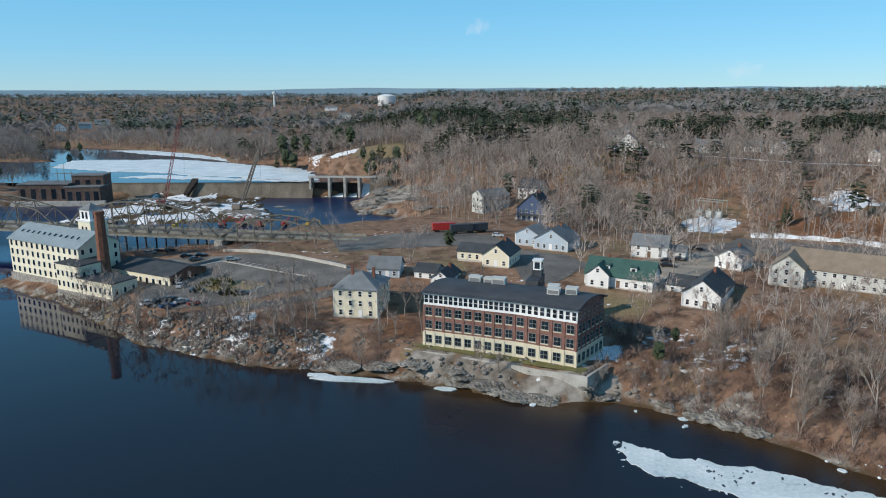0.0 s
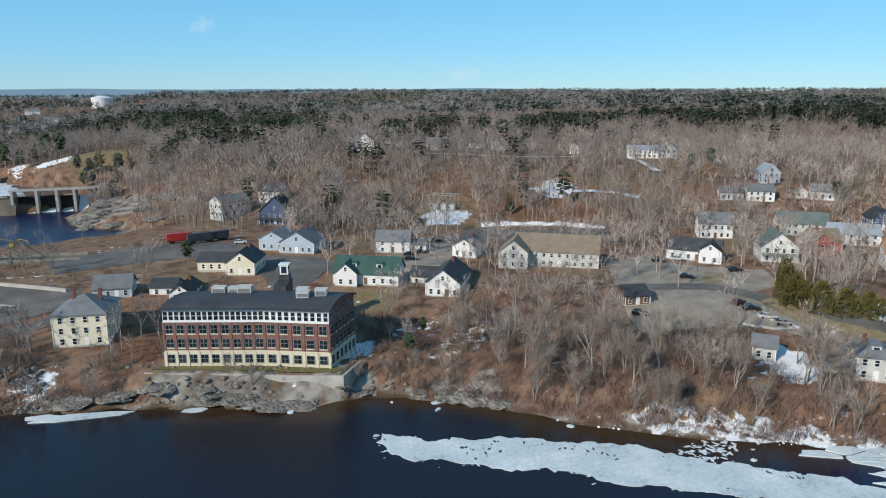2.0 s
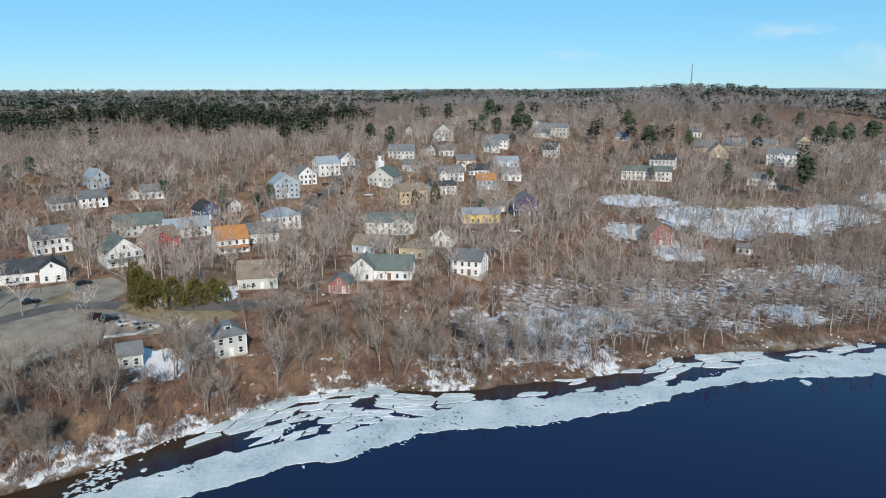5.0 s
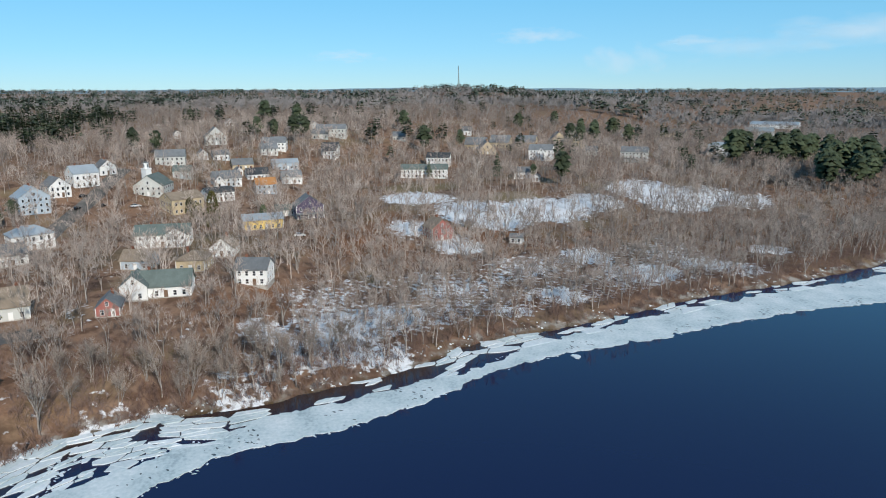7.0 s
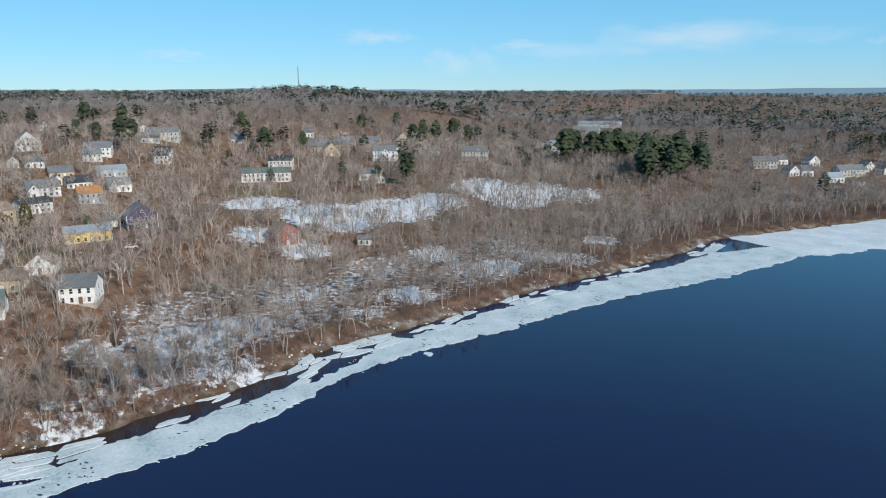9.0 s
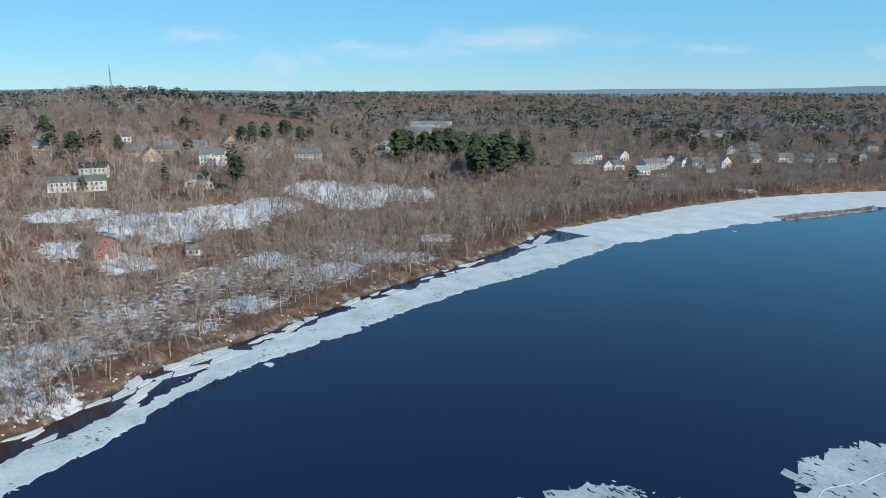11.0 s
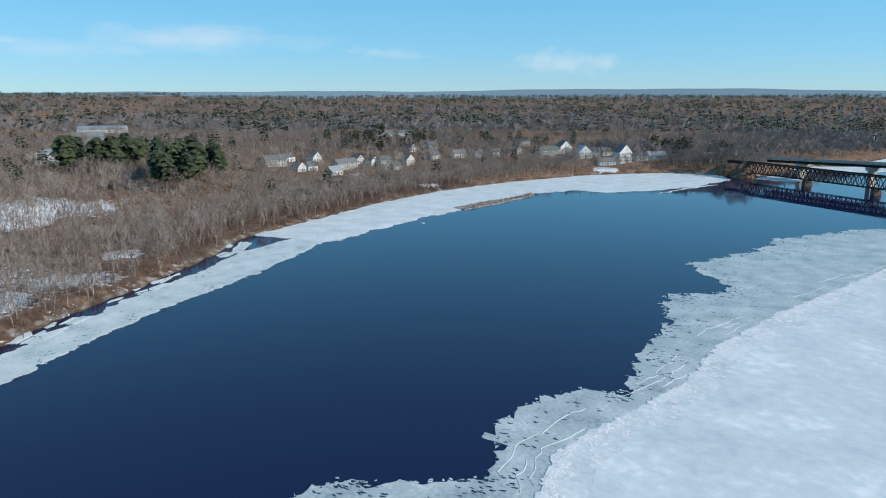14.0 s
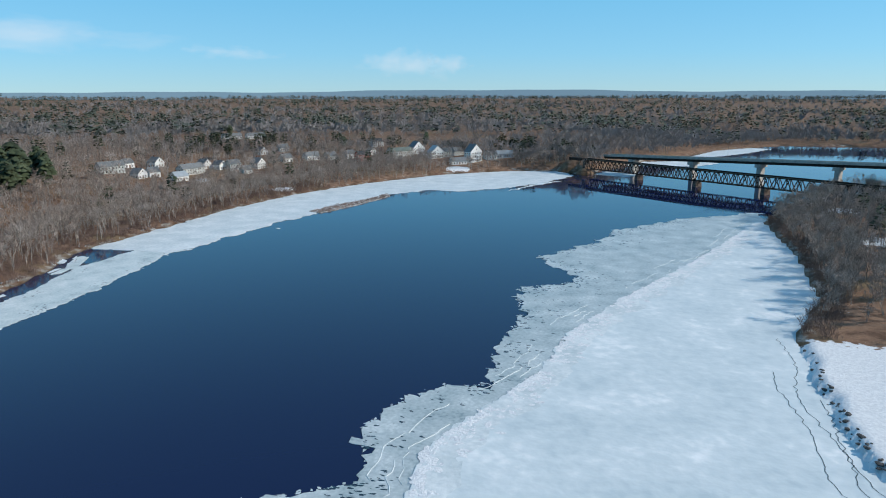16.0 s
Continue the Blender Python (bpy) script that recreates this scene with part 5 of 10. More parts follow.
house(257.2, 247.5, -22, 8.2, 9, 5.2, 3.7, "y", PALEBLUE, ROOF_METAL, "pale blue gable house at the wood edge", floors=2, nf=3, ns=3, z=24.1, far=True)
house(255.5, 226.2, -39, 4.5, 6, 2.8, 1.6, "y", PALEGREY, ROOF_GREY, "small grey garage with grey roof", floors=1, nf=2, ns=2, z=20.2, far=True)
house(261.6, 221.1, -40, 9.0, 8, 3.6, 2.8, "x", WHITE, ROOF_GREY, "white bungalow with grey roof", floors=1, nf=3, ns=3, z=19.9, far=True)
house(302.3, 177.0, -42, 12.5, 10, 7.4, 4.4, "y", PALEBLUE, ROOF_METAL, "tall pale blue house with metal roof", floors=3, nf=5, ns=3, z=16.4, far=True)
house(325.8, 178.4, -40, 9.7, 10, 5.4, 3.9, "y", WHITE, ROOF_GREY, "white gable house on the hill street", floors=2, nf=4, ns=3, z=20.1, far=True)
house(344.7, 175.1, -41, 12.1, 10, 6.9, 3.5, "x", WHITE, ROOF_METAL, "white house with pale roof on the hill street", floors=2, nf=4, ns=3, z=22.4, far=True)
house(365.2, 173.2, -43, 8.4, 8, 4.3, 3.4, "y", WHITE, ROOF_GREY, "small white house at the top of the street", floors=1, nf=3, ns=3, z=25.9, far=True)
house(351.8, 143.5, -88, 14.2, 16, 5.2, 5.0, "y", PALEGREY, ROOF_GREYGREEN, "pale church hall with grey-green roof", floors=2, nf=5, ns=5, z=17.4, name='church', category='church', chim=0, far=True)
house(333.7, 123.5, -42, 16.2, 12, 6.9, 3.0, "x", TAN, ROOF_TAN, "large tan building with tan roof", floors=2, nf=6, ns=4, z=11.3, chim=2, far=True)
house(382.1, 139.2, -80, 9.3, 9, 4.3, 2.7, "x", PALEGREY, ROOF_GREYGREEN, "grey house with grey-green roof behind the church", floors=1, nf=3, ns=3, z=21.8, far=True)
house(354.0, 112.5, -53, 14.0, 9, 4.8, 2.2, "x", WHITE, ROOF_DARK, "white house with dark solar roof", floors=2, nf=5, ns=3, z=13.5, far=True)
house(380.2, 115.7, -58, 14.5, 9, 4.8, 3.6, "x", WHITE, ROOF_GREY, "white house with grey roof", floors=2, nf=5, ns=3, z=17.5, wing=(-5, -2, 5, 7, 4, 2.5, 'y'), far=True)
house(400.7, 114.5, -64, 4.1, 7, 3.0, 1.8, "y", WHITE, ROOF_GREY, "small white gable house", floors=1, nf=2, ns=2, z=21.0, far=True)
house(399.4, 103.8, -64, 12.2, 8, 3.3, 3.2, "x", WHITE, ROOF_DARK, "white cottage with dark roof", floors=1, nf=5, ns=3, z=18.9, far=True)
house(377.5, 94.1, -66, 10.8, 9, 5.4, 3.1, "x", PALEBLUE, ROOF_ORANGE, "pale blue house with rusty roof", floors=2, nf=4, ns=3, z=13.8, far=True)
house(401.8, 84.9, -70, 11.3, 8, 4.0, 3.2, "x", WHITE, ROOF_GREY, "white house with grey roof and front gable", floors=1, nf=4, ns=3, z=16.2, wing=(-3, -2, 4, 6, 3.6, 2.4, 'y'), far=True)
house(428.4, 93.9, -70, 15.6, 9, 4.2, 2.2, "x", PALEBLUE, ROOF_METAL, "pale house with flat metal roof", floors=1, nf=6, ns=3, z=21.3, far=True)
house(449.9, 108.3, -69, 10.5, 9, 4.5, 3.1, "x", PALEGREY, ROOF_GREY, "grey house among bare trees", floors=2, nf=4, ns=3, z=28.2, far=True)
house(265.5, 106.5, -78, 19.6, 10, 5.2, 3.0, "x", WHITE, ROOF_GREYGREEN, "white house with grey-green roof and side gable", floors=2, nf=7, ns=3, z=9.7, wing=(5, -2, 8, 9, 5.2, 2.6, 'y'))
house(297.5, 76.6, -70, 16.4, 9, 4.3, 2.0, "x", YELLOW, ROOF_METAL, "yellow house with pale roof", floors=1, nf=6, ns=3, z=10.1)
house(326.7, 72.9, -72, 9.2, 8, 3.0, 2.0, "x", PALEGREY, ROOF_GREYGREEN, "grey garage with white door", floors=1, nf=3, ns=3, z=10.7, far=True)
house(316.4, 60.2, -70, 12.1, 10, 6.3, 4.2, "y", PURPLE, ROOF_GREY, "dark purple gable house with porch", floors=2, nf=4, ns=3, z=11.2, porch=2)
house(418.2, 139.9, -64, 5.4, 8, 3.6, 2.4, "y", WHITE, ROOF_GREY, "white gable house among trees", floors=1, nf=2, ns=3, z=28.6, far=True)
house(422.4, 130.8, -65, 9.3, 8, 3.6, 2.4, "x", WHITE, ROOF_GREY, "white house among bare trees", floors=1, nf=3, ns=3, z=27.8, far=True)
house(497.4, 183.0, -62, 4.3, 7, 3.8, 1.9, "y", WHITE, ROOF_GREY, "white gable house deep in the woods", floors=1, nf=2, ns=2, z=36.0, far=True)
house(461.8, 145.2, -65, 13.3, 9, 5.4, 6.0, "y", PALEGREY, ROOF_GREY, "large grey gable house among trees", floors=2, nf=5, ns=3, z=34.2, far=True)
house(247.4, 78.1, -87, 8.3, 9, 3.5, 3.3, "y", WHITE, ROOF_TAN, "white gable house with tan roof", floors=1, nf=3, ns=3, z=10.0)
house(230.4, 101.4, -88, 9.3, 9, 3.4, 2.7, "x", PALEBLUE, ROOF_TAN, "weathered blue-grey house with rusty roof", floors=1, nf=3, ns=3, z=9.8)
house(227.9, 82.3, -88, 9.1, 10, 4.0, 2.3, "hip", TAN, ROOF_TAN, "tan house among bare trees", floors=1, nf=3, ns=3, z=9.9)
house(216.0, 59.6, -91, 9.9, 9, 5.3, 2.7, "x", WHITE, ROOF_GREY, "white two-storey house among bare trees", floors=2, nf=4, ns=3, z=8.2)
house(198.4, 81.4, -78, 16.0, 9, 3.6, 3.6, "x", WHITE, ROOF_GREYGREEN, "white house with grey-green roof behind trees", floors=1, nf=6, ns=3, z=9.7, wing=(-7, -2, 7, 8, 4.4, 3, 'y'))
house(184.1, 90.5, -74, 5.8, 9, 2.8, 2.6, "y", PINKRED, ROOF_GREY, "faded red gable house among trees", floors=1, nf=2, ns=3, z=8.7)
house(178.1, 114.9, -61, 11.1, 11, 3.9, 3.8, "x", PALEGREY, ROOF_TAN, "pale grey house with brown roof and two chimneys", floors=1, nf=4, ns=4, z=9.8, chim=2)
house(136.9, 98.9, -39, 7.3, 10, 5.4, 2.2, "hip", PALEGREY, ROOF_GREY, "cream-grey two-storey house with grey hip roof above the bank", floors=2, nf=3, ns=3, z=5.7, dormer=1, wing=(-6.0, 1, 6, 7, 4.2, 1.6, 'hip'))
house(122.5, 113.8, -47, 4.8, 6, 3.3, 1.8, "x", PALEGREY, ROOF_GREY, "small pale shed above the bank", floors=1, nf=2, ns=2, z=6.2, door=False, chim=0, name='shed', category='shed')
house(113.3, 151.6, -12, 6.9, 9, 2.8, 1.8, "x", BROWN, ROOF_DARK, "low brown garage with dark roof", floors=1, nf=3, ns=3, z=9.7, chim=0, name='garage', category='garage')
house(241.8, 320.6, -37, 16.8, 9, 4.5, 2.2, "x", WHITE, ROOF_METAL, "white house on the ridge", floors=2, nf=6, ns=3, z=30.1, far=True)
house(252.9, 314.7, -39, 11.7, 9, 4.6, 4.7, "y", PALEGREY, ROOF_GREY, "grey house on the ridge", floors=2, nf=4, ns=3, z=30.3, far=True)
house(461.3, 106.8, -87, 15.5, 9, 5.0, 3.1, "x", WHITE, ROOF_GREY, "white house among bare trees", floors=2, nf=6, ns=3, z=30.6, far=True)
house(470.4, 71.9, -91, 10.9, 9, 6.2, 3.1, "x", WHITE, ROOF_DARK, "white house with dark roof by the road", floors=2, nf=4, ns=3, z=25.3, far=True)
house(516.4, 77.3, -92, 21.4, 9, 5.9, 3.1, "x", PALEGREY, ROOF_GREY, "pale house among bare trees", floors=2, nf=8, ns=3, z=35.6, far=True)

# houses on the upper east side
house(438.1, 8.9, -93, 29.0, 9, 5.7, 2.7, "x", WHITE, ROOF_GREYGREEN, "long white farm building", floors=2, nf=11, ns=3, z=14.6, chim=0, far=True)
house(480.5, -0.3, -100, 15.7, 9, 6.2, 3.1, "x", WHITE, ROOF_DARK, "white house with dark roof", floors=2, nf=6, ns=3, z=17.4, far=True)
house(504.3, -74.2, -109, 16.7, 10, 7.4, 3.5, "x", WHITE, ROOF_GREY, "white house with front gables and porch", floors=3, nf=6, ns=3, z=19.2, wing=(1, -3, 6, 6, 6, 3, 'y'), far=True)
house(551.7, -30.4, -108, 16.5, 12, 4.0, 5.4, "x", TAN, ROOF_GREY, "tan condominium house with grey roof", floors=1, nf=6, ns=4, z=23.1, group='condominiums', far=True)
house(571.1, -51.4, -110, 16.2, 12, 4.2, 5.4, "x", TAN, ROOF_GREY, "tan condominium house with grey roof", floors=1, nf=6, ns=4, z=23.2, group='condominiums', far=True)
house(582.2, -73.7, -112, 16.6, 12, 4.3, 5.4, "x", TAN, ROOF_GREY, "tan condominium house with grey roof", floors=1, nf=6, ns=4, z=22.2, group='condominiums', far=True)
house(538.0, -37.0, -84, 13.2, 12, 3.9, 5.9, "y", TAN, ROOF_GREY, "tan condominium house with grey roof", floors=1, nf=5, ns=4, z=20.7, group='condominiums', far=True)
house(604.9, -103.6, -90, 15.0, 12, 4.5, 6.8, "y", TAN, ROOF_GREY, "tan condominium house with grey roof", floors=2, nf=6, ns=4, z=22.2, group='condominiums', far=True)
house(589.4, -115.4, -91, 13.7, 12, 4.4, 6.2, "y", TAN, ROOF_GREY, "tan condominium house with grey roof", floors=2, nf=5, ns=4, z=21.3, group='condominiums', far=True)
house(431.0, -52.1, -102, 10.6, 7, 4.2, 2.8, "x", WHITE, ROOF_GREY, "small white house with grey roof", floors=1, nf=4, ns=2, z=14.7, far=True)
house(288.7, 1.6, -63, 9.0, 9, 5.3, 3.6, "y", PINKRED, ROOF_TAN, "faded red gable house on the slope", floors=2, nf=3, ns=3, z=6.7, wing=(4, 3.5, 7, 8, 4.5, 3, 'y'))
house(535.4, -215.8, -118, 16.9, 10, 8.4, 2.0, "hip", WHITE, ROOF_METAL, "white square house with two chimneys", floors=3, nf=6, ns=3, z=18.5, chim=2, far=True)
house(499.7, -140.3, -112, 18.5, 11, 7.6, 3.3, "x", PALEGREY, ROOF_GREY, "grey house with porch", floors=3, nf=7, ns=4, z=17.5, porch=2, far=True)
house(289.5, -31.9, -103, 5.3, 5, 2.9, 1.2, "x", WHITE, ROOF_GREY, "small white shed among trees", floors=1, nf=2, ns=2, z=4.4, door=False, chim=0, name='shed', category='shed')
house(906.9, -436.9, -122, 56.8, 30, 4.8, 3.0, "x", WHITE, ROOF_METAL, "long low white-roofed hall", floors=2, nf=21, ns=10, z=20.4, chim=0, name='hall', category='hall', far=True)
house(712.5, -327.3, -121, 26.7, 14, 5.7, 3.5, "x", PALEGREY, SLATE_ROOF, "hall with blue metal roof", floors=2, nf=10, ns=5, z=21.5, chim=0, name='hall', category='hall', far=True)
house(697.7, -231.7, -115, 29.7, 14, 4.7, 2.8, "x", TAN, ROOF_GREY, "low tan building with grey roof", floors=2, nf=11, ns=5, z=23.0, chim=0, far=True)
house(398.9, 151.5, -75, 15.8, 10, 5.1, 3.5, "x", PALEGREY, ROOF_GREY, "large grey house among trees", floors=2, nf=6, ns=3, z=27.3, far=True)
house(465.6, 71.7, -87, 8.4, 9, 5.3, 3.1, "x", WHITE, ROOF_DARK, "white house with dark roof", floors=2, nf=3, ns=3, z=24.4, far=True)

# houses downstream
house(418.0, -344.7, -86, 8.5, 8, 4.0, 3.4, "y", WHITE, ROOF_GREY, "white house with grey roof across the river bend", floors=1, nf=3, ns=3, z=9.6, far=True)
clear(403, -336, 6)
clear(396, -329, 6)
house(442.9, -382.4, -88, 9.2, 8, 4.3, 3.7, "y", WHITE, ROOF_GREY, "white house with grey roof across the river bend", floors=1, nf=3, ns=3, z=13.0, far=True)
clear(428, -373, 6)
clear(421, -367, 6)
house(410.7, -386.1, -90, 21.6, 8, 5.0, 3.2, "x", PALEGREY, ROOF_GREY, "grey house with low roof across the river bend", floors=2, nf=8, ns=3, z=8.7, far=True)
clear(397, -376, 6)
clear(389, -369, 6)
house(399.0, -363.6, -99, 10.5, 8, 3.5, 3.2, "x", WHITE, ROOF_METAL, "white house with grey roof across the river bend", floors=1, nf=4, ns=3, z=6.9, far=True)
clear(385, -353, 6)
clear(378, -347, 6)
house(416.6, -355.9, -107, 7.8, 8, 4.0, 3.2, "x", WHITE, ROOF_GREY, "white house with grey roof across the river bend", floors=1, nf=3, ns=3, z=9.5, far=True)
clear(402, -346, 6)
clear(395, -339, 6)
house(404.1, -424.2, -103, 10.3, 8, 5.2, 3.2, "x", PALEGREY, ROOF_GREY, "grey house with low roof across the river bend", floors=2, nf=4, ns=3, z=8.6, far=True)
clear(391, -413, 6)
clear(384, -406, 6)
house(395.2, -444.0, -90, 10.3, 8, 4.8, 4.1, "y", WHITE, ROOF_GREY, "white house with grey roof across the river bend", floors=2, nf=4, ns=3, z=8.4, far=True)
clear(382, -433, 6)
clear(375, -426, 6)
house(438.7, -338.1, -99, 18.4, 8, 5.4, 3.2, "x", PALEGREY, ROOF_GREY, "grey house with low roof across the river bend", floors=2, nf=7, ns=3, z=12.9, far=True)
clear(424, -329, 6)
clear(416, -323, 6)
house(356.8, -541.4, -108, 13.5, 8, 6.3, 3.2, "x", BARNRED, ROOF_DARK, "red house with dark roof across the river bend", floors=2, nf=5, ns=3, z=7.5, far=True)
clear(345, -528, 6)
clear(340, -520, 6)
house(392.8, -624.3, -114, 13.0, 8, 5.4, 3.2, "x", WHITE, ROOF_DARK, "white house with grey roof across the river bend", floors=2, nf=5, ns=3, z=14.3, far=True)
clear(382, -611, 6)
clear(377, -602, 6)
house(337.5, -576.9, -111, 26.5, 8, 6.5, 3.2, "x", PALEGREY, ROOF_GREYGREEN, "grey house with low roof across the river bend", floors=2, nf=10, ns=3, z=8.7, far=True)
clear(327, -563, 6)
clear(322, -555, 6)
house(336.0, -606.9, -108, 17.2, 8, 5.1, 6.9, "y", WHITE, ROOF_GREY, "white house with grey roof across the river bend", floors=2, nf=6, ns=3, z=10.6, far=True)
clear(326, -593, 6)
clear(321, -585, 6)
house(307.4, -593.1, -119, 14.4, 8, 6.0, 5.8, "y", WHITE, ROOF_METAL, "white house with grey roof across the river bend", floors=2, nf=5, ns=3, z=8.3, far=True)
clear(298, -579, 6)
clear(293, -570, 6)
house(303.3, -605.4, -120, 14.6, 8, 5.0, 3.2, "x", PALEGREY, ROOF_GREY, "grey house with low roof across the river bend", floors=2, nf=5, ns=3, z=8.9, far=True)
clear(294, -591, 6)
clear(289, -582, 6)
house(270.0, -597.5, -107, 16.2, 8, 9.6, 6.5, "y", WHITE, ROOF_GREY, "white house with grey roof across the river bend", floors=3, nf=6, ns=3, z=6.0, far=True)
clear(261, -584, 6)
clear(257, -574, 6)
house(367.4, -573.5, -114, 6.7, 8, 4.4, 2.7, "y", WHITE, ROOF_GREY, "white house with grey roof across the river bend", floors=2, nf=2, ns=3, z=10.4, far=True)
clear(356, -560, 6)
clear(351, -552, 6)
house(390.3, -509.1, -114, 13.1, 8, 4.2, 3.2, "x", WHITE, ROOF_GREY, "white house with grey roof across the river bend", floors=1, nf=5, ns=3, z=10.1, far=True)
clear(378, -496, 6)
clear(372, -488, 6)
house(437.0, -527.2, -117, 9.7, 8, 3.9, 3.2, "x", WHITE, ROOF_GREY, "white house with grey roof across the river bend", floors=1, nf=4, ns=3, z=15.0, far=True)
clear(425, -515, 6)
clear(418, -507, 6)
house(254.2, -628.5, -135, 24.1, 8, 3.3, 3.2, "x", PALEBLUE, ROOF_METAL, "grey house with low roof across the river bend", floors=1, nf=9, ns=3, z=8.0, far=True)
clear(246, -613, 6)
clear(243, -603, 6)

# more houses in the village and down river
house(505.4, 84.7, -73, 11.6, 8, 3.7, 3.2, "x", PALEGREY, ROOF_GREY, "small pale house among bare trees", floors=1, nf=4, ns=3, z=34.9, far=True)
clear(488, 81, 6)
clear(478, 80, 6)
house(520.5, 72.3, -88, 10.2, 8, 3.8, 3.2, "x", WHITE, ROOF_GREY, "small white house among bare trees", floors=1, nf=4, ns=3, z=35.5, far=True)
clear(503, 70, 6)
clear(493, 69, 6)
house(560.6, 97.5, -72, 4.6, 8, 3.7, 1.8, "y", WHITE, ROOF_GREY, "small white house among bare trees", floors=1, nf=2, ns=3, z=39.6, far=True)
clear(543, 94, 6)
clear(533, 92, 6)
house(469.3, 106.7, -69, 9.4, 8, 3.5, 3.2, "x", PALEGREY, ROOF_GREY, "small pale house among bare trees", floors=1, nf=3, ns=3, z=31.9, far=True)
clear(452, 102, 6)
clear(442, 100, 6)
house(591.8, 172.8, -66, 7.0, 8, 3.5, 2.8, "y", WHITE, ROOF_GREY, "small white house among bare trees", floors=1, nf=3, ns=3, z=40.3, far=True)
clear(575, 167, 6)
clear(565, 165, 6)
house(1087.4, 339.8, -65, 9.3, 8, 4.6, 3.7, "y", WHITE, ROOF_GREY, "small white house among bare trees", floors=2, nf=3, ns=3, z=44.7, far=True)
clear(1070, 334, 6)
clear(1061, 331, 6)
house(536.4, 29.2, -93, 9.6, 8, 3.5, 3.2, "x", PALEGREY, ROOF_GREY, "small pale house among bare trees", floors=1, nf=4, ns=3, z=31.3, far=True)
clear(518, 29, 6)
clear(508, 28, 6)
house(592.4, -24.6, -99, 7.7, 8, 3.8, 3.2, "x", WHITE, ROOF_GREY, "small white house among bare trees", floors=1, nf=3, ns=3, z=31.9, far=True)
clear(574, -23, 6)
clear(565, -23, 6)
house(684.2, -184.0, -111, 10.4, 8, 4.0, 3.2, "x", WHITE, ROOF_GREY, "small white house among bare trees", floors=1, nf=4, ns=3, z=23.9, far=True)
clear(667, -179, 6)
clear(657, -176, 6)
house(532.7, -116.6, -109, 8.8, 8, 3.5, 3.2, "x", PALEGREY, ROOF_GREY, "small pale house among bare trees", floors=1, nf=3, ns=3, z=19.9, far=True)
clear(515, -112, 6)
clear(505, -110, 6)
house(419.4, -58.6, -104, 4.1, 8, 2.8, 1.6, "y", WHITE, ROOF_GREY, "small white house among bare trees", floors=1, nf=2, ns=3, z=14.4, far=True)
clear(402, -56, 6)
clear(392, -54, 6)
house(412.7, 115.5, -65, 11.9, 8, 3.1, 3.2, "x", TAN, ROOF_GREY, "small pale house among bare trees", floors=1, nf=4, ns=3, z=23.2, far=True)
clear(396, 110, 6)
clear(386, 107, 6)
house(483.0, -295.7, -128, 6.4, 8, 5.5, 2.6, "y", WHITE, ROOF_GREY, "small white house among bare trees", floors=2, nf=2, ns=3, z=16.7, far=True)
clear(468, -286, 6)
clear(459, -281, 6)
house(374.1, -545.6, -112, 9.1, 8, 4.3, 3.2, "x", WHITE, ROOF_GREY, "small white house among bare trees", floors=1, nf=3, ns=3, z=9.6, far=True)
clear(363, -532, 6)
clear(357, -524, 6)
house(382.0, -526.6, -111, 10.2, 8, 4.2, 3.2, "x", PALEGREY, ROOF_GREY, "small pale house among bare trees", floors=1, nf=4, ns=3, z=9.1, far=True)
clear(370, -514, 6)
clear(364, -506, 6)
house(276.6, -578.3, -131, 14.8, 8, 3.1, 3.2, "x", WHITE, ROOF_GREY, "small white house among bare trees", floors=1, nf=5, ns=3, z=4.9, far=True)
clear(268, -563, 6)
clear(264, -554, 6)
house(295.8, -616.1, -121, 10.7, 8, 4.5, 3.2, "x", PALEGREY, ROOF_GREY, "small pale house among bare trees", floors=2, nf=4, ns=3, z=9.7, far=True)
clear(286, -601, 6)
clear(282, -592, 6)
house(399.8, -484.9, -107, 9.8, 8, 4.1, 3.2, "x", PALEGREY, ROOF_GREY, "small pale house among bare trees", floors=1, nf=4, ns=3, z=9.9, far=True)
clear(387, -473, 6)
clear(381, -465, 6)
house(411.0, -417.0, -92, 7.9, 8, 4.3, 3.2, "y", WHITE, ROOF_GREY, "small white house among bare trees", floors=1, nf=3, ns=3, z=9.4, far=True)
clear(397, -407, 6)
clear(390, -400, 6)
house(420.7, -410.1, -91, 7.9, 8, 4.3, 3.2, "y", WHITE, ROOF_GREY, "small white house among bare trees", floors=1, nf=3, ns=3, z=10.5, far=True)
clear(407, -400, 6)
clear(400, -393, 6)
house(388.2, -421.5, -114, 7.1, 8, 3.3, 3.2, "x", PALEGREY, ROOF_GREY, "small pale house among bare trees", floors=1, nf=3, ns=3, z=6.8, far=True)
clear(375, -409, 6)
clear(368, -402, 6)
house(261.3, -617.7, -134, 11.9, 8, 4.4, 3.2, "x", WHITE, ROOF_GREY, "small white house among bare trees", floors=2, nf=4, ns=3, z=7.2, far=True)
clear(253, -602, 6)
clear(249, -593, 6)
house(454.3, -365.0, -95, 7.9, 8, 3.8, 3.2, "x", WHITE, ROOF_GREY, "small white house among bare trees", floors=1, nf=3, ns=3, z=13.7, far=True)
clear(439, -356, 6)
clear(432, -349, 6)
house(438.1, -498.8, -105, 7.8, 8, 3.8, 3.1, "y", WHITE, ROOF_GREY, "small white house among bare trees", floors=1, nf=3, ns=3, z=14.2, far=True)
clear(425, -487, 6)
clear(419, -480, 6)
house(596.7, -630.9, -113, 23.1, 8, 3.5, 3.2, "x", WHITE, ROOF_GREY, "small white house among bare trees", floors=1, nf=9, ns=3, z=16.9, far=True)
clear(583, -619, 6)
clear(577, -612, 6)
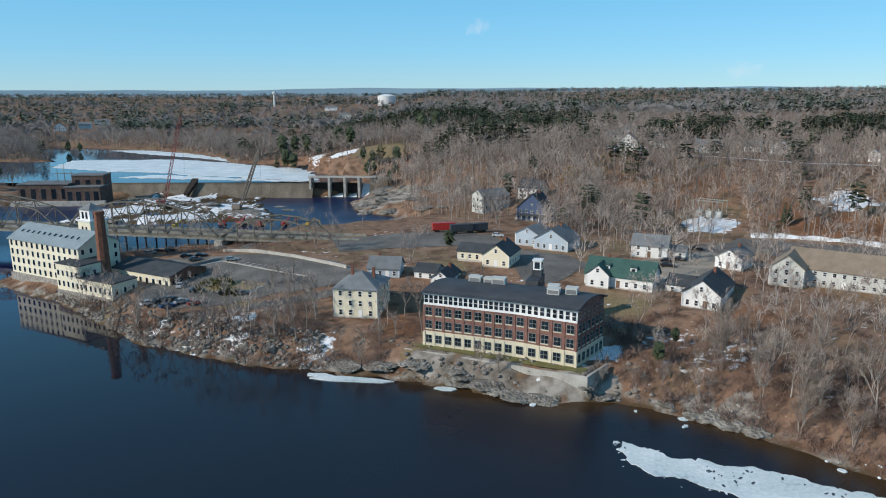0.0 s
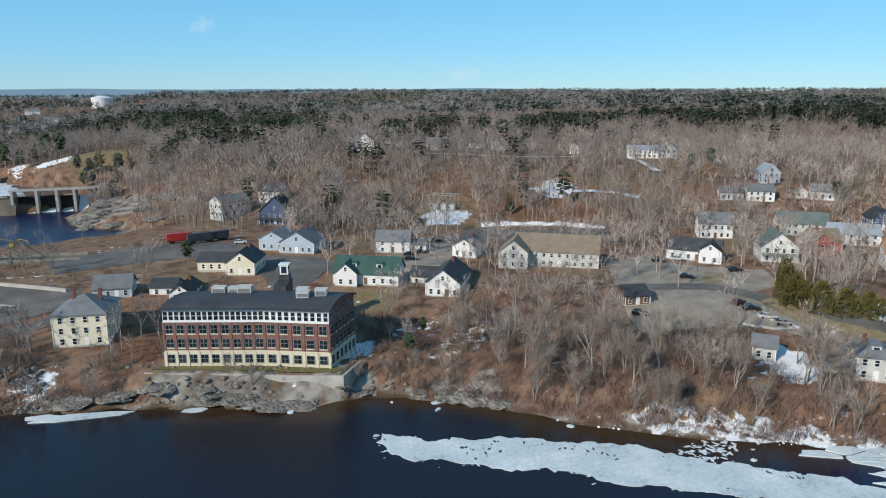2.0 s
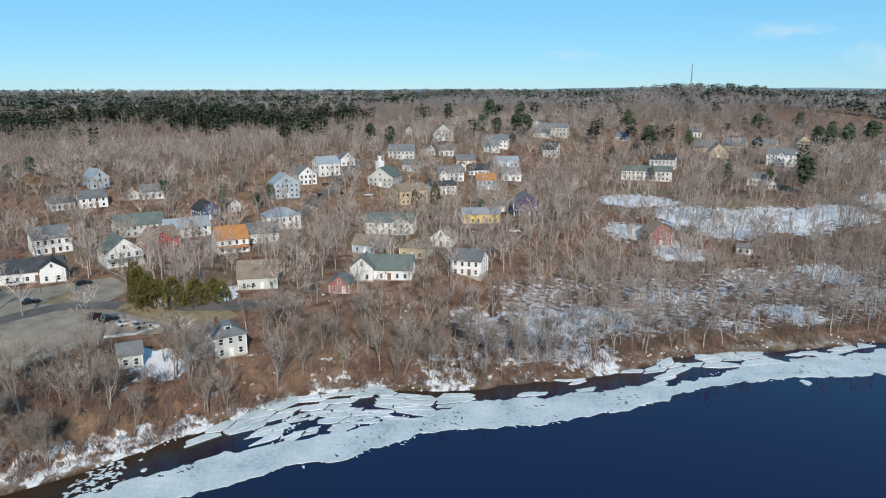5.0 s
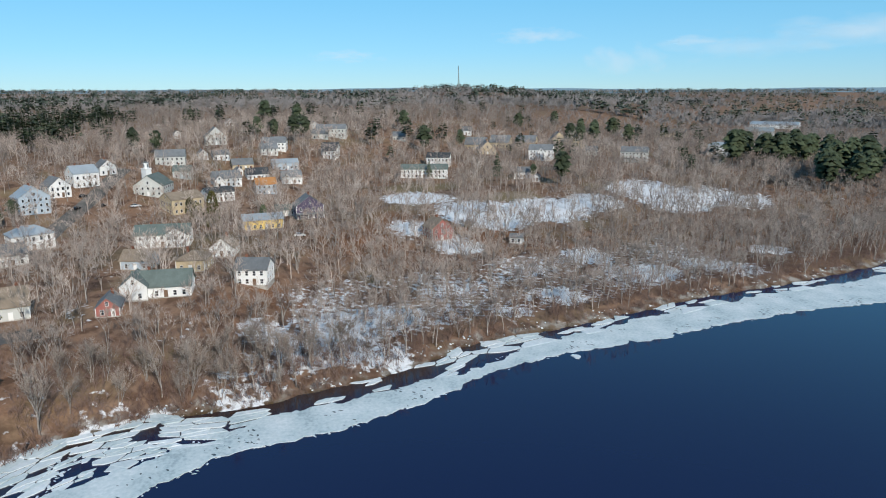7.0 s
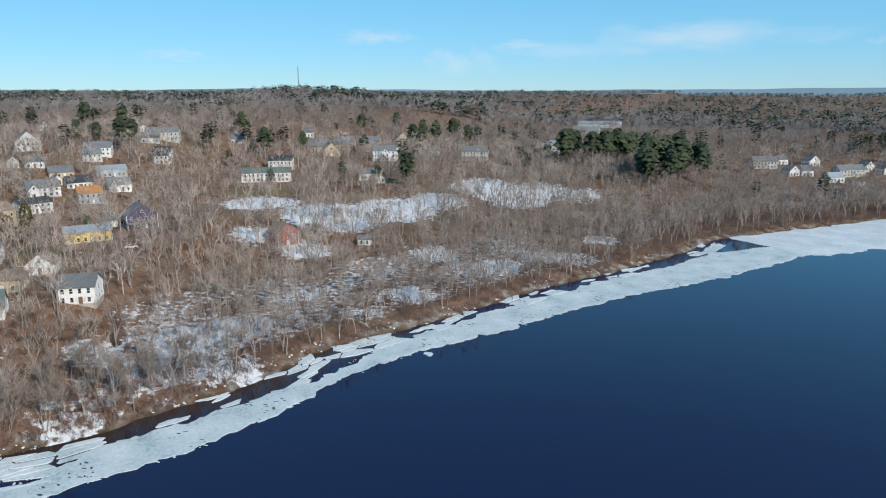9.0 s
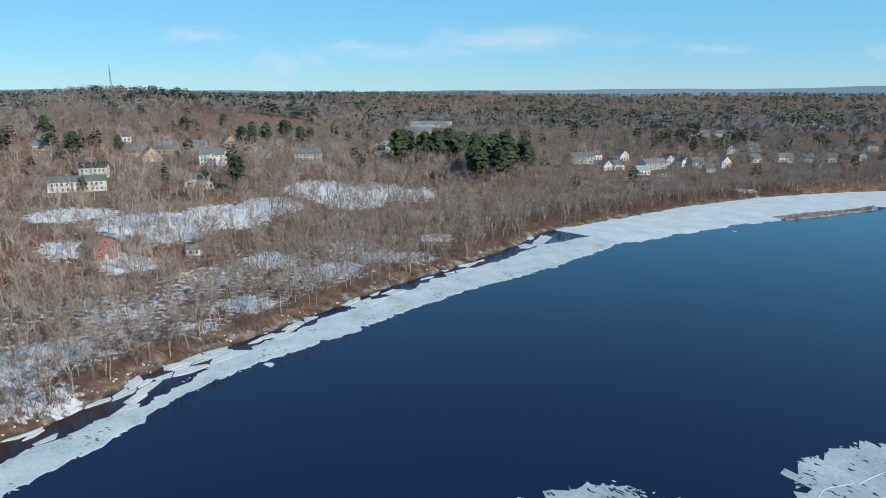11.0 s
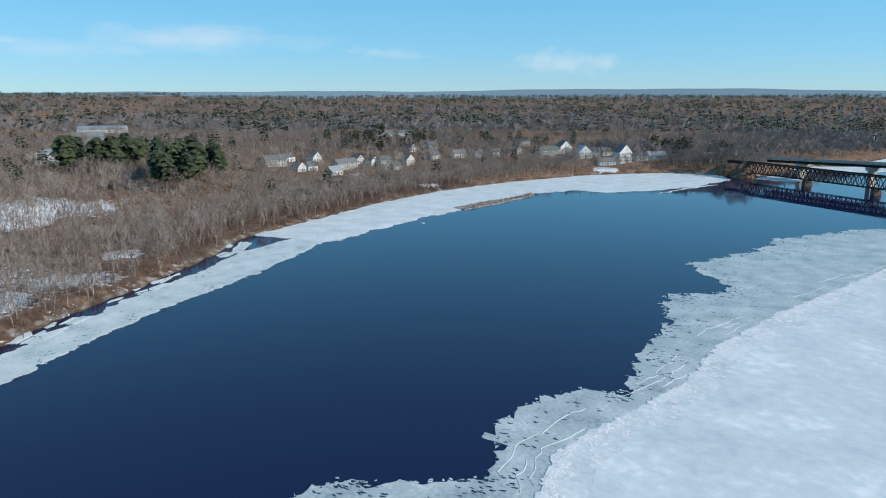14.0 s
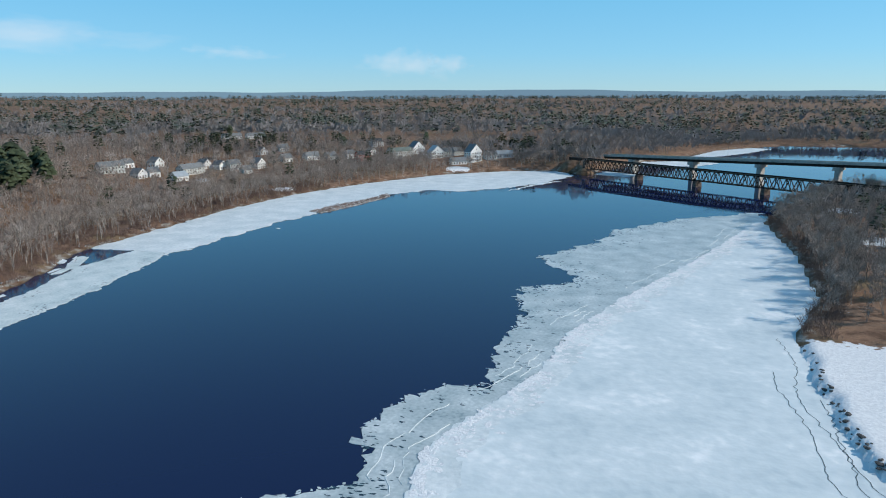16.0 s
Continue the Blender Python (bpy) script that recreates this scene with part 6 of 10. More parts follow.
house(585.7, -659.9, -115, 23.4, 8, 3.6, 3.2, "x", WHITE, ROOF_GREY, "small white house among bare trees", floors=1, nf=9, ns=3, z=16.3, far=True)
clear(573, -648, 6)
clear(566, -640, 6)

# houses on the north ridge
house(114.6, 432.1, -23, 13.1, 9, 5.1, 5.3, "y", WHITE, ROOF_GREY, "white house among bare woods", floors=2, nf=5, ns=3, z=30.0, far=True)
house(122.4, 501.7, -22, 11.0, 9, 5.0, 3.6, "x", PALEGREY, ROOF_GREY, "pale house among bare woods", floors=2, nf=4, ns=3, z=30.7, far=True)
house(140.1, 453.3, -25, 11.6, 9, 4.6, 3.6, "x", PALEGREY, ROOF_GREY, "pale house among bare woods", floors=2, nf=4, ns=3, z=30.4, far=True)
house(160.9, 425.0, -29, 14.8, 9, 4.4, 3.6, "x", PALEGREY, ROOF_GREY, "pale house among bare woods", floors=2, nf=5, ns=3, z=29.2, far=True)
house(198.8, 410.6, -34, 11.2, 9, 4.4, 4.5, "y", PALEBLUE, ROOF_GREY, "pale house among bare woods", floors=2, nf=4, ns=3, z=29.4, far=True)
house(190.5, 429.9, -32, 10.0, 9, 3.4, 3.6, "x", PALEGREY, ROOF_GREY, "pale house among bare woods", floors=1, nf=4, ns=3, z=29.4, far=True)
house(223.1, 360.1, -40, 5.5, 9, 4.1, 2.2, "y", WHITE, ROOF_GREY, "white house among bare woods", floors=1, nf=2, ns=3, z=30.0, far=True)
house(147.8, 560.9, -23, 12.3, 9, 4.7, 3.6, "x", WHITE, ROOF_GREY, "white house among bare woods", floors=2, nf=5, ns=3, z=31.9, far=True)
house(-227.5, 1436.1, 1, 23.8, 9, 5.9, 3.6, "x", WHITE, ROOF_GREY, "white house among bare woods", floors=2, nf=9, ns=3, z=29.7, far=True)
house(-493.1, 970.1, 19, 16.0, 9, 5.3, 3.6, "x", WHITE, ROOF_GREY, "white house among bare woods", floors=2, nf=6, ns=3, z=16.9, far=True)
house(-521.8, 1078.6, 18, 21.6, 9, 5.8, 3.6, "x", PALEGREY, ROOF_GREY, "pale house among bare woods", floors=2, nf=8, ns=3, z=16.6, far=True)
house(-501.9, 921.4, 21, 13.8, 9, 5.1, 5.5, "y", WHITE, ROOF_GREY, "white house among bare woods", floors=2, nf=5, ns=3, z=16.5, far=True)
house(-175.4, 1264.3, -0, 20.9, 9, 6.2, 3.6, "x", PALEGREY, ROOF_GREY, "pale house among bare woods", floors=2, nf=8, ns=3, z=20.1, far=True)

# cars
car(-82.3, 193.2, 43, "black", 0)
car(-80.0, 194.7, 42, "black", 0)
car(-75.5, 192.5, 41, "silver", 0)
car(-74.7, 202.3, 30, "black", 0)
car(-78.4, 188.9, 43, "blue", 0)
car(-82.1, 208.5, 101, "white", 0)
car(-85.7, 239.0, 20, "black", 0)
car(-91.1, 239.9, 21, "black", 0)
car(-72.6, 231.7, 17, "silver", 0)
car(-85.7, 193.3, 44, "white", 0)
car(-59.4, 198.1, 17, "grey", 0)
car(-64.6, 198.7, 28, "black", 0)
car(-86.4, 235.1, 20, "grey", 0)
car(77.3, 233.3, -18, "black", 0)
car(87.6, 247.7, -19, "white", 0)
car(91.8, 245.4, -20, "black", 0)
car(74.3, 223.9, -8, "black", 0)
car(20.9, 261.7, -5, "white", 0)
car(14.9, 273.0, 17, "white", 0)
car(-71.1, 190.7, 40, "red", 0)
car(-108.1, 256.7, 38, "black", 0)
car(-109.8, 253.1, 38, "silver", 0)
car(-103.9, 257.1, 37, "black", 0)
car(141.2, 162.4, -36, "black", 0)
car(160.8, 163.4, -30, "black", 0)
car(137.4, 137.7, 15, "dark red", 0)
car(137.7, 133.5, -36, "black", 0)
car(137.6, 127.8, -32, "white", 0)
car(138.5, 123.5, -33, "silver", 0)
car(154.4, 183.0, -40, "white", 0)
car(147.1, 183.2, -39, "black", 0)
car(79.3, 226.3, -19, "black", 0)
car(72.3, 217.5, -18, "black", 0)
car(320.5, 154.6, -4, "black", 0)
car(109.4, 141.9, -38, "black", 0)
car(328.2, 167.3, -3, "black", 0)
car(311.6, 162.4, -3, "black", 0)
car(326.9, 142.7, -47, "white", 0)
car(278.8, 57.2, -79, "white", 0)
car(-46.3, -516.4, 184, "black", 0)
car(-49.0, -495.3, 184, "blue", 0)
car(-45.0, -539.3, 185, "silver", 0)
car(-51.7, -548.8, 184, "white", 0)

# poles
pole(74.3, 243.3, 12, 10)
pole(92.0, 258.2, 12, 0)
pole(9.1, 288.0, 17, 0)
pole(-44.0, 197.0, 11, 0)
pole(146.3, 258.5, 12, 0)
pole(95.2, 347.2, 14, 0)
pole(245.6, 169.3, 11, 20)
pole(264.0, 205.2, 11, 0)
pole(163.6, 150.6, 10, 0)
pole(114.9, 237.7, 12, 0)
pole(316.3, 42.9, 12, 0)
pole(296.5, 36.6, 12, 0)
pole(150.5, 168.7, 9, 30)
pole(114.2, 265.3, 14, 0)
pole(120.7, 267.0, 12, 0)

# roads and lots
draped("road", [(-43.3, 261.7), (-18.8, 270.0), (1.3, 269.9), (19.0, 265.8), (24.6, 243.8), (41.9, 231.9), (47.8, 218.6), (34.6, 199.4), (24.3, 197.6), (22.1, 217.7), (3.3, 246.7), (-19.1, 243.5), (-36.7, 238.5)], ASPHALT, "worn asphalt street from the bridge into the village")
draped("parking_lot", [(-91.0, 195.0), (-97.4, 240.6), (-62.1, 236.7), (-34.7, 224.8), (-25.8, 213.4), (-31.4, 202.1), (-50.8, 197.1), (-62.0, 190.0), (-77.3, 187.8)], ASPHALT, "worn asphalt car park beside the cream mill", category='car park', raggedness=0.8)
draped("parking_lot", [(74.4, 232.6), (95.6, 243.3), (98.6, 223.9), (77.6, 201.4), (66.6, 190.9), (59.4, 190.2), (51.5, 207.0), (61.5, 223.5)], GRAVEL, "sandy village car park", category='car park', raggedness=0.8)
draped("parking_lot", [(112.9, 263.2), (162.1, 237.2), (161.2, 223.5), (145.2, 218.0), (114.4, 234.8), (103.1, 248.0)], ASPHALT, "asphalt lot edged with ploughed snow", category='car park')
draped("road", [(79.0, 252.6), (115.8, 256.3), (112.2, 244.4), (83.2, 236.4), (71.6, 230.6)], ASPHALT, "village road past the barn house")
draped("parking_lot", [(132.1, 192.2), (150.3, 191.7), (150.1, 179.5), (169.4, 161.0), (162.3, 146.9), (147.3, 142.7), (145.0, 133.6), (152.7, 108.8), (144.8, 108.8), (131.3, 125.2), (122.3, 129.0), (103.9, 134.0), (106.9, 144.5)], GRAVEL, "wide sandy street junction with parked cars", category='car park', raggedness=0.8)
draped("road", strip([(241.6, 151.2), (290.6, 159.6), (319.9, 162.3), (355.4, 166.5), (375.0, 167.5)], 3.6), ASPHALT, "asphalt street climbing the hill")
draped("road", strip([(158.7, 296.5), (177.7, 281.5), (189.6, 272.5), (196.2, 260.4)], 1.6), SNOW, "snowy path across the wooded hillside")
draped("road", strip([(137.4, 402.5), (157.7, 384.1), (180.5, 351.4), (210.2, 336.0)], 1.8), SNOW, "snow-covered road along the ridge houses")
draped("road", strip([(233.2, 320.1), (228.7, 302.0), (224.7, 285.4)], 1.6), SNOW, "snowy drive beside the ridge house")
draped("verge", [(144.2, 137.4), (150.3, 138.5), (150.7, 121.3), (156.5, 111.6), (155.5, 107.0), (151.1, 107.7), (143.6, 117.6), (142.8, 129.5)], DRYGRASS, "dry tan grass verge along the street", category='grass', lift=0.22)
draped("verge", [(141.8, 159.6), (148.7, 162.7), (155.4, 161.8), (151.6, 156.6), (142.9, 154.0)], DRYGRASS, "small dry grass traffic island", category='grass', lift=0.22)


draped("road", strip([(118.4, 160.0), (131.0, 156.5), (141.0, 152.4), (146.5, 142.3), (148.9, 133.0), (153.0, 121.2), (160.4, 110.6), (168.0, 101.0)], 3.4), ASPHALT, "asphalt lane curving past the cedar clump", lift=0.2, cell=1.6)
draped("road", strip([(-55.2, 188.3), (-46.1, 191.0), (-36.9, 194.2), (-30.8, 197.5)], 2.6), ASPHALT, "narrow asphalt drive behind the river bank", lift=0.16, cell=1.6)
draped("verge", [(-75, 205), (-66, 201), (-58.5, 201.6), (-54.5, 206), (-63, 210.2), (-72, 209.5)], DRYGRASS, "tan grass island between parking rows", category="grass", lift=0.24, cell=1.4)


def low_wall(line, high, half, mat, label, category, name="low_wall"):
    """A low wall or kerb that follows the ground."""
    s = Shape()
    for k in range(len(line) - 1):
        (ax, ay), (bx, by) = line[k], line[k + 1]
        q = math.hypot(bx - ax, by - ay)
        nx, ny = -(by - ay) / q * half, (bx - ax) / q * half
        za, zb = gz(ax, ay), gz(bx, by)
        v = [(ax + nx, ay + ny, za - 0.4), (ax - nx, ay - ny, za - 0.4), (bx - nx, by - ny, zb - 0.4), (bx + nx, by + ny, zb - 0.4)]
        v += [(x, y, (za if i in (0, 1) else zb) + high) for i, (x, y, z) in enumerate(v)]
        s.add(v, [(0, 1, 5, 4), (1, 2, 6, 5), (2, 3, 7, 6), (3, 0, 4, 7), (4, 5, 6, 7)])
    solid(name, s, mat, Matrix(), label, category)


low_wall([(-80.0, 246.2), (-67.0, 239.9), (-51.1, 231.4), (-37.9, 221.6), (-31.0, 216.2)], 1.1, 0.25, CONCRETE, "long low pale concrete wall edging the car park", "wall")
low_wall([(-87.0, 223.7), (-81.9, 229.6), (-75.8, 232.0), (-65.0, 225.1), (-51.6, 215.8), (-42.4, 210.4)], 0.32, 0.3, CONCRETE, "pale concrete kerb between parking rows", "kerb", "kerb")
low_wall([(-74.5, 204.6), (-66, 200.4), (-57.5, 201.0), (-53.5, 206)], 0.3, 0.2, CONCRETE, "pale kerb round a grass island", "kerb", "kerb")
low_wall([(129.5, 127.5), (134.5, 122.5), (140.5, 120.5), (137.5, 127.0)], 0.5, 0.25, PALEGREY, "pale timber edging beside parked vans", "kerb", "kerb")


def bay_lines():
    """White paint between the parking bays."""
    for k in range(14):
        q = k / 13
        x, y = -80.5 + 31 * q, 236.0 - 16.5 * q
        m = pose(x, y, gz(x, y) + 0.18, 0, 0, 62)
        solid("bay_line", shared("bay_line", lambda: Shape().box(-2.4, -0.09, 0, 2.4, 0.09, 0.012).mesh("bay_line", PAINT_LINE)), None, m, "worn white parking bay line on asphalt", "road marking", "bay lines")


bay_lines()


def snow_bank(line):
    rng = random.Random(5)
    s = Shape()
    pts = ragged(line, 2.0, 0.6, 4, closed=False) + [line[-1]]
    V, F = [], []
    for k, (x, y) in enumerate(pts):
        ax, ay = pts[max(0, k - 1)]
        bx, by = pts[min(len(pts) - 1, k + 1)]
        q = math.hypot(bx - ax, by - ay) or 1
        nx, ny = -(by - ay) / q, (bx - ax) / q
        z, h, w = gz(x, y), rng.uniform(0.7, 1.6), rng.uniform(1.4, 2.2)
        V += [(x - nx * w, y - ny * w, z - 0.3), (x - nx * w * 0.4, y - ny * w * 0.4, z + h * 0.8), (x + nx * w * 0.3, y + ny * w * 0.3, z + h), (x + nx * w, y + ny * w, z - 0.3)]
        if k:
            b = 4 * k
            F += [(b - 4 + i, b - 3 + i, b + 1 + i, b + i) for i in range(3)]
    s.add(V, [f[::-1] for f in F])
    solid("snow_bank", s, SNOW, Matrix(), "ridge of ploughed old snow beside the lot", "snow bank", smooth=True)


snow_bank([(119.5, 264.3), (135.4, 258.5), (150.5, 250.0), (162.6, 237.2)])


# ---- the church tower ----
def steeple():
    x, y = 355.5, 148.0
    t = thing("church_tower", x, y, gz(x, y), 60, "white square church tower with eight-sided louvred belfry", "church tower")
    part("shaft", Shape().box(-1.7, -1.7, -1, 1.7, 1.7, 9.2), WHITE, t)
    part("cornice", Shape().box(-1.95, -1.95, 9.2, 1.95, 1.95, 9.5), TRIM, t)
    ring = [(math.cos(radians(22.5 + 45 * k)), math.sin(radians(22.5 + 45 * k))) for k in range(8)]
    sides = [(k, (k + 1) % 8, 8 + (k + 1) % 8, 8 + k) for k in range(8)]
    part("belfry", Shape().add([(1.35 * a, 1.35 * b, z) for z in (9.5, 12.0) for a, b in ring], sides), WHITE, t)
    part("eave", Shape().add([(1.6 * a, 1.6 * b, z) for z in (12.0, 12.2) for a, b in ring], sides + [tuple(range(7, -1, -1)), tuple(range(8, 16))]), TRIM, t)
    part("roof", Shape().add([(1.5 * a, 1.5 * b, 12.2) for a, b in ring] + [(0, 0, 13.2)], [(k, (k + 1) % 8, 8) for k in range(8)]), ROOF_GREY, t)
    for a in (0, 90, 180, 270):
        part("louvre", Shape().box(-0.36, -1.29, 10.0, 0.36, -1.23, 11.6), ROOF_GREY, t, "grey belfry louvre", at=pose(0, 0, 0, 0, 0, a))


steeple()


# ---- the red-brick mill ----
SASH = material("grey_green_sash", tone((0.24, 0.275, 0.26), 0.1), 0.5)


def brick_mill():
    A, B, C = (Vector(p) for p in ((-4.7, 160.4), (16.3, 152.5), (29.5, 145.7)))
    z0 = 5.0
    back = Vector((8.1, 10.4))
    o = A
    m = thing("brick_mill", o.x, o.y, z0, 0, "four-storey red-brick mill with cream ground floor and black roof", "mill building")
    a, b, c = Vector((0, 0)), B - o, C - o
    d, e, f = c + back, b + back, a + back
    ring = [a, b, c, d, e, f]
    H1, H2, H3 = 3.7, 10.45, 13.0   # tops of the stone floor, the brick, the glazed band
    RISE = 1.45
    u1, u2 = (b - a).normalized(), (c - b).normalized()
    out = [Vector((u1.y, -u1.x)), Vector((u1.y + u2.y, -u1.x - u2.x)).normalized(), Vector((u2.y, -u2.x))]

    def grown(k):
        mid = sum(ring, Vector((0, 0))) / 6
        return [tuple(p + (p - mid).normalized() * k) for p in ring]

    def front(k, depth=0.3, ends=0.0):
        """A band along the bent river front, k proud of it."""
        line = [a - u1 * ends, b, c + u2 * ends]
        return [tuple(p + w * k) for p, w in zip(line, out)] + [tuple(p + w * (k - depth)) for p, w in zip(line[::-1], out[::-1])]

    def arch(q):
        return H3 + 0.3 + RISE * math.sin(math.pi * min(1, max(0, q))) ** 0.7

    part("ground_floor_wall", Shape().prism(grown(0.12), -2.0, H1), PALECONCRETE, m, "cream cast-stone ground floor")
    part("wall", Shape().prism(grown(0), H1, H3 + 0.2), BRICK, m, "red brick walls")
    part("upper_wall", Shape().prism(front(0.06), H2, H3), TRIM, m, "white glazed top-floor band")
    part("cornice", Shape().prism(front(0.42, 0.6, 0.3), H3, H3 + 0.22), TRIM, m, "pale projecting cornice")
    part("string_course", Shape().prism(front(0.2, 0.25), H2 - 0.12, H2 + 0.16), TRIM, m)
    # low barrel roof on brick gables, its curve seen on the end wall
    n = 14
    for p, w, k in ((a, -u1, 1), (c, u2, -1)):
        edge = [p + back * (i / n) for i in range(n + 1)]
        v = [(q.x, q.y, H3 + 0.1) for q in edge] + [(q.x, q.y, arch(i / n)) for i, q in enumerate(edge)]
        v += [(q.x - w.x * 0.4, q.y - w.y * 0.4, z) for q, z in ((Vector(x[:2]), x[2]) for x in v)]
        s = Shape()
        t = 2 * (n + 1)
        for i in range(n):
            for g in ((i, i + 1, n + 2 + i, n + 1 + i), (t + i + 1, t + i, t + n + 1 + i, t + n + 2 + i), (n + 1 + i, n + 2 + i, t + n + 2 + i, t + n + 1 + i)):
                s.add([v[x] for x in g], [(0, 1, 2, 3) if k < 0 else (3, 2, 1, 0)])
        part("gable_wall", s, BRICK, m, "arched brick gable")
    rows = []
    for i in range(n + 3):
        q = (i - 1) / n
        zz = arch(q) + 0.04
        rows.append([(p + back * q, zz) for p in (a - u1 * 0.45, b, c + u2 * 0.45)])
    V = [(p.x, p.y, z + lift) for lift in (0.0, 0.28) for r in rows for p, z in r]
    k = 3 * len(rows)
    F = []
    for i in range(len(rows) - 1):
        for x in range(2):
            F += [(k + 3 * i + x, k + 3 * i + x + 1, k + 3 * i + 4 + x, k + 3 * i + 3 + x), (3 * i + x, 3 * i + 3 + x, 3 * i + 4 + x, 3 * i + x + 1)]
        F += [(3 * i, k + 3 * i, k + 3 * i + 3, 3 * i + 3), (3 * i + 2, 3 * i + 5, k + 3 * i + 5, k + 3 * i + 2)]
    e0 = 3 * (len(rows) - 1)
    F += [(0, 1, k + 1, k), (1, 2, k + 2, k + 1), (e0 + 1, e0, k + e0, k + e0 + 1), (e0 + 2, e0 + 1, k + e0 + 1, k + e0 + 2)]
    part("roof", Shape().add(V, F), BLACK_ROOF, m, "black membrane barrel roof")

    def face(p, q, bays, wide=1.95, glazed=True):
        u = (q - p).normalized()
        turn = math.degrees(math.atan2(u.y, u.x))
        L = (q - p).length
        bay = L / bays
        pier = shared(("pier", round(bay, 2)), lambda: Shape().box(-0.32, -0.22, -1.5, 0.32, 0.05, H1 - 0.25).mesh("pier", PALECONCRETE))
        pil = shared("pilaster", lambda: Shape().box(-0.27, -0.14, H1, 0.27, 0.05, H2 - 0.1).mesh("pilaster", BRICK))
        for k in range(bays + 1):
            w = p + u * bay * k
            part("pier", pier, None, m, at=pose(w.x, w.y, 0, 0, 0, turn))
            part("pilaster", pil, None, m, at=pose(w.x, w.y, 0, 0, 0, turn))
        for k in range(bays):
            w = p + u * bay * (k + 0.5)
            for zz, hh in ((0.85, 1.85), (H1 + 0.75, 1.9), (H1 + 4.05, 1.9)):
                o2 = Vector((u.y, -u.x)) * (0.14 if zz < H1 else 0.0)
                for side in (-1, 1):   # paired sashes
                    o3 = o2 + u * side * wide * 0.205
                    put_window(m, w.x + o3.x, w.y + o3.y, zz, turn, wide * 0.37, hh, SASH)
                if zz > H1:
                    part("sill", shared(("sill", wide), lambda: Shape().box(-wide * 0.46, -0.16, -0.3, wide * 0.46, 0.04, -0.1).mesh("sill", PALECONCRETE)), None, m, at=pose(w.x, w.y, zz, 0, 0, turn))
            for off in (-0.25, 0.25) if glazed else (0.0,):
                w2 = w + (u * bay * off + Vector((u.y, -u.x)) * 0.06 if glazed else Vector((0, 0)))
                put_window(m, w2.x, w2.y, H2 + 0.42, turn, 0.92 if glazed else 1.1, 1.9, TRIM if glazed else SASH)

    face(a, b, 9)
    face(b, c, 5, 2.1)
    face(c, d, 6, 1.5, False)
    # roof plant and the stair cupola
    mid = (a + c) / 2 + back * 0.45
    u = (b - a).normalized()
    tu = math.degrees(math.atan2(u.y, u.x))
    for k, (p, q, sx, sy, h) in enumerate(((8.0, 8.3, 3.0, 2.0, 1.5), (11.3, 8.8, 2.6, 2.0, 1.3), (14.2, 7.9, 3.2, 2.2, 1.7), (25.5, 7.4, 2.6, 2.0, 1.5), (26.6, 5.2, 2.8, 2.2, 1.4), (30.2, 6.6, 2.6, 2.2, 1.6))):
        w = a + u * p + back.normalized() * q if p < 20 else b + (c - b).normalized() * (p - 20) + back.normalized() * q
        t = part("roof_unit", Shape().box(-sx / 2, -sy / 2, 0, sx / 2, sy / 2, h).box(-sx / 2 - 0.1, -sy / 2 - 0.1, h, sx / 2 + 0.1, sy / 2 + 0.1, h + 0.12), PALEGREY, m, "pale grey air-handling unit", at=pose(w.x, w.y, arch(q / 13.2) + 0.1, 0, 0, tu))
        part("grille", Shape().box(-sx / 2 + 0.2, -sy / 2 - 0.05, 0.3, sx / 2 - 0.2, -sy / 2 + 0.02, h - 0.3), ROOF_GREY, t)
    w = a + u * 18.5 + back * 1.35
    cu = part("cupola", Shape().box(-1.5, -6.5, 6, 1.5, 1.5, H3 + 2.6).box(-1.2, -1.2, H3 + 2.6, 1.2, 1.2, H3 + 4.0), BLACK_ROOF, m, "stair tower with white glazed lantern", at=pose(w.x, w.y, 0, 0, 0, tu))
    part("lantern", Shape().box(-1.0, -1.0, H3 + 4.0, 1.0, 1.0, H3 + 6.3), TRIM, cu)
    part("lantern_roof", Shape().box(-1.25, -1.25, H3 + 6.3, 1.25, 1.25, H3 + 6.55), TRIM, cu)
    for k in (0, 90, -90, 180):
        part("pane", Shape().box(-0.65, -1.05, H3 + 4.3, 0.65, -0.98, H3 + 6.0), GLASS, cu, at=pose(0, 0, 0, 0, 0, k))
    for q in range(0, 45, 6):
        w = a + u * q + back * 0.5
        clear(w.x, w.y, 13)
    w = A + back * 0.5
    return m


brick_mill()


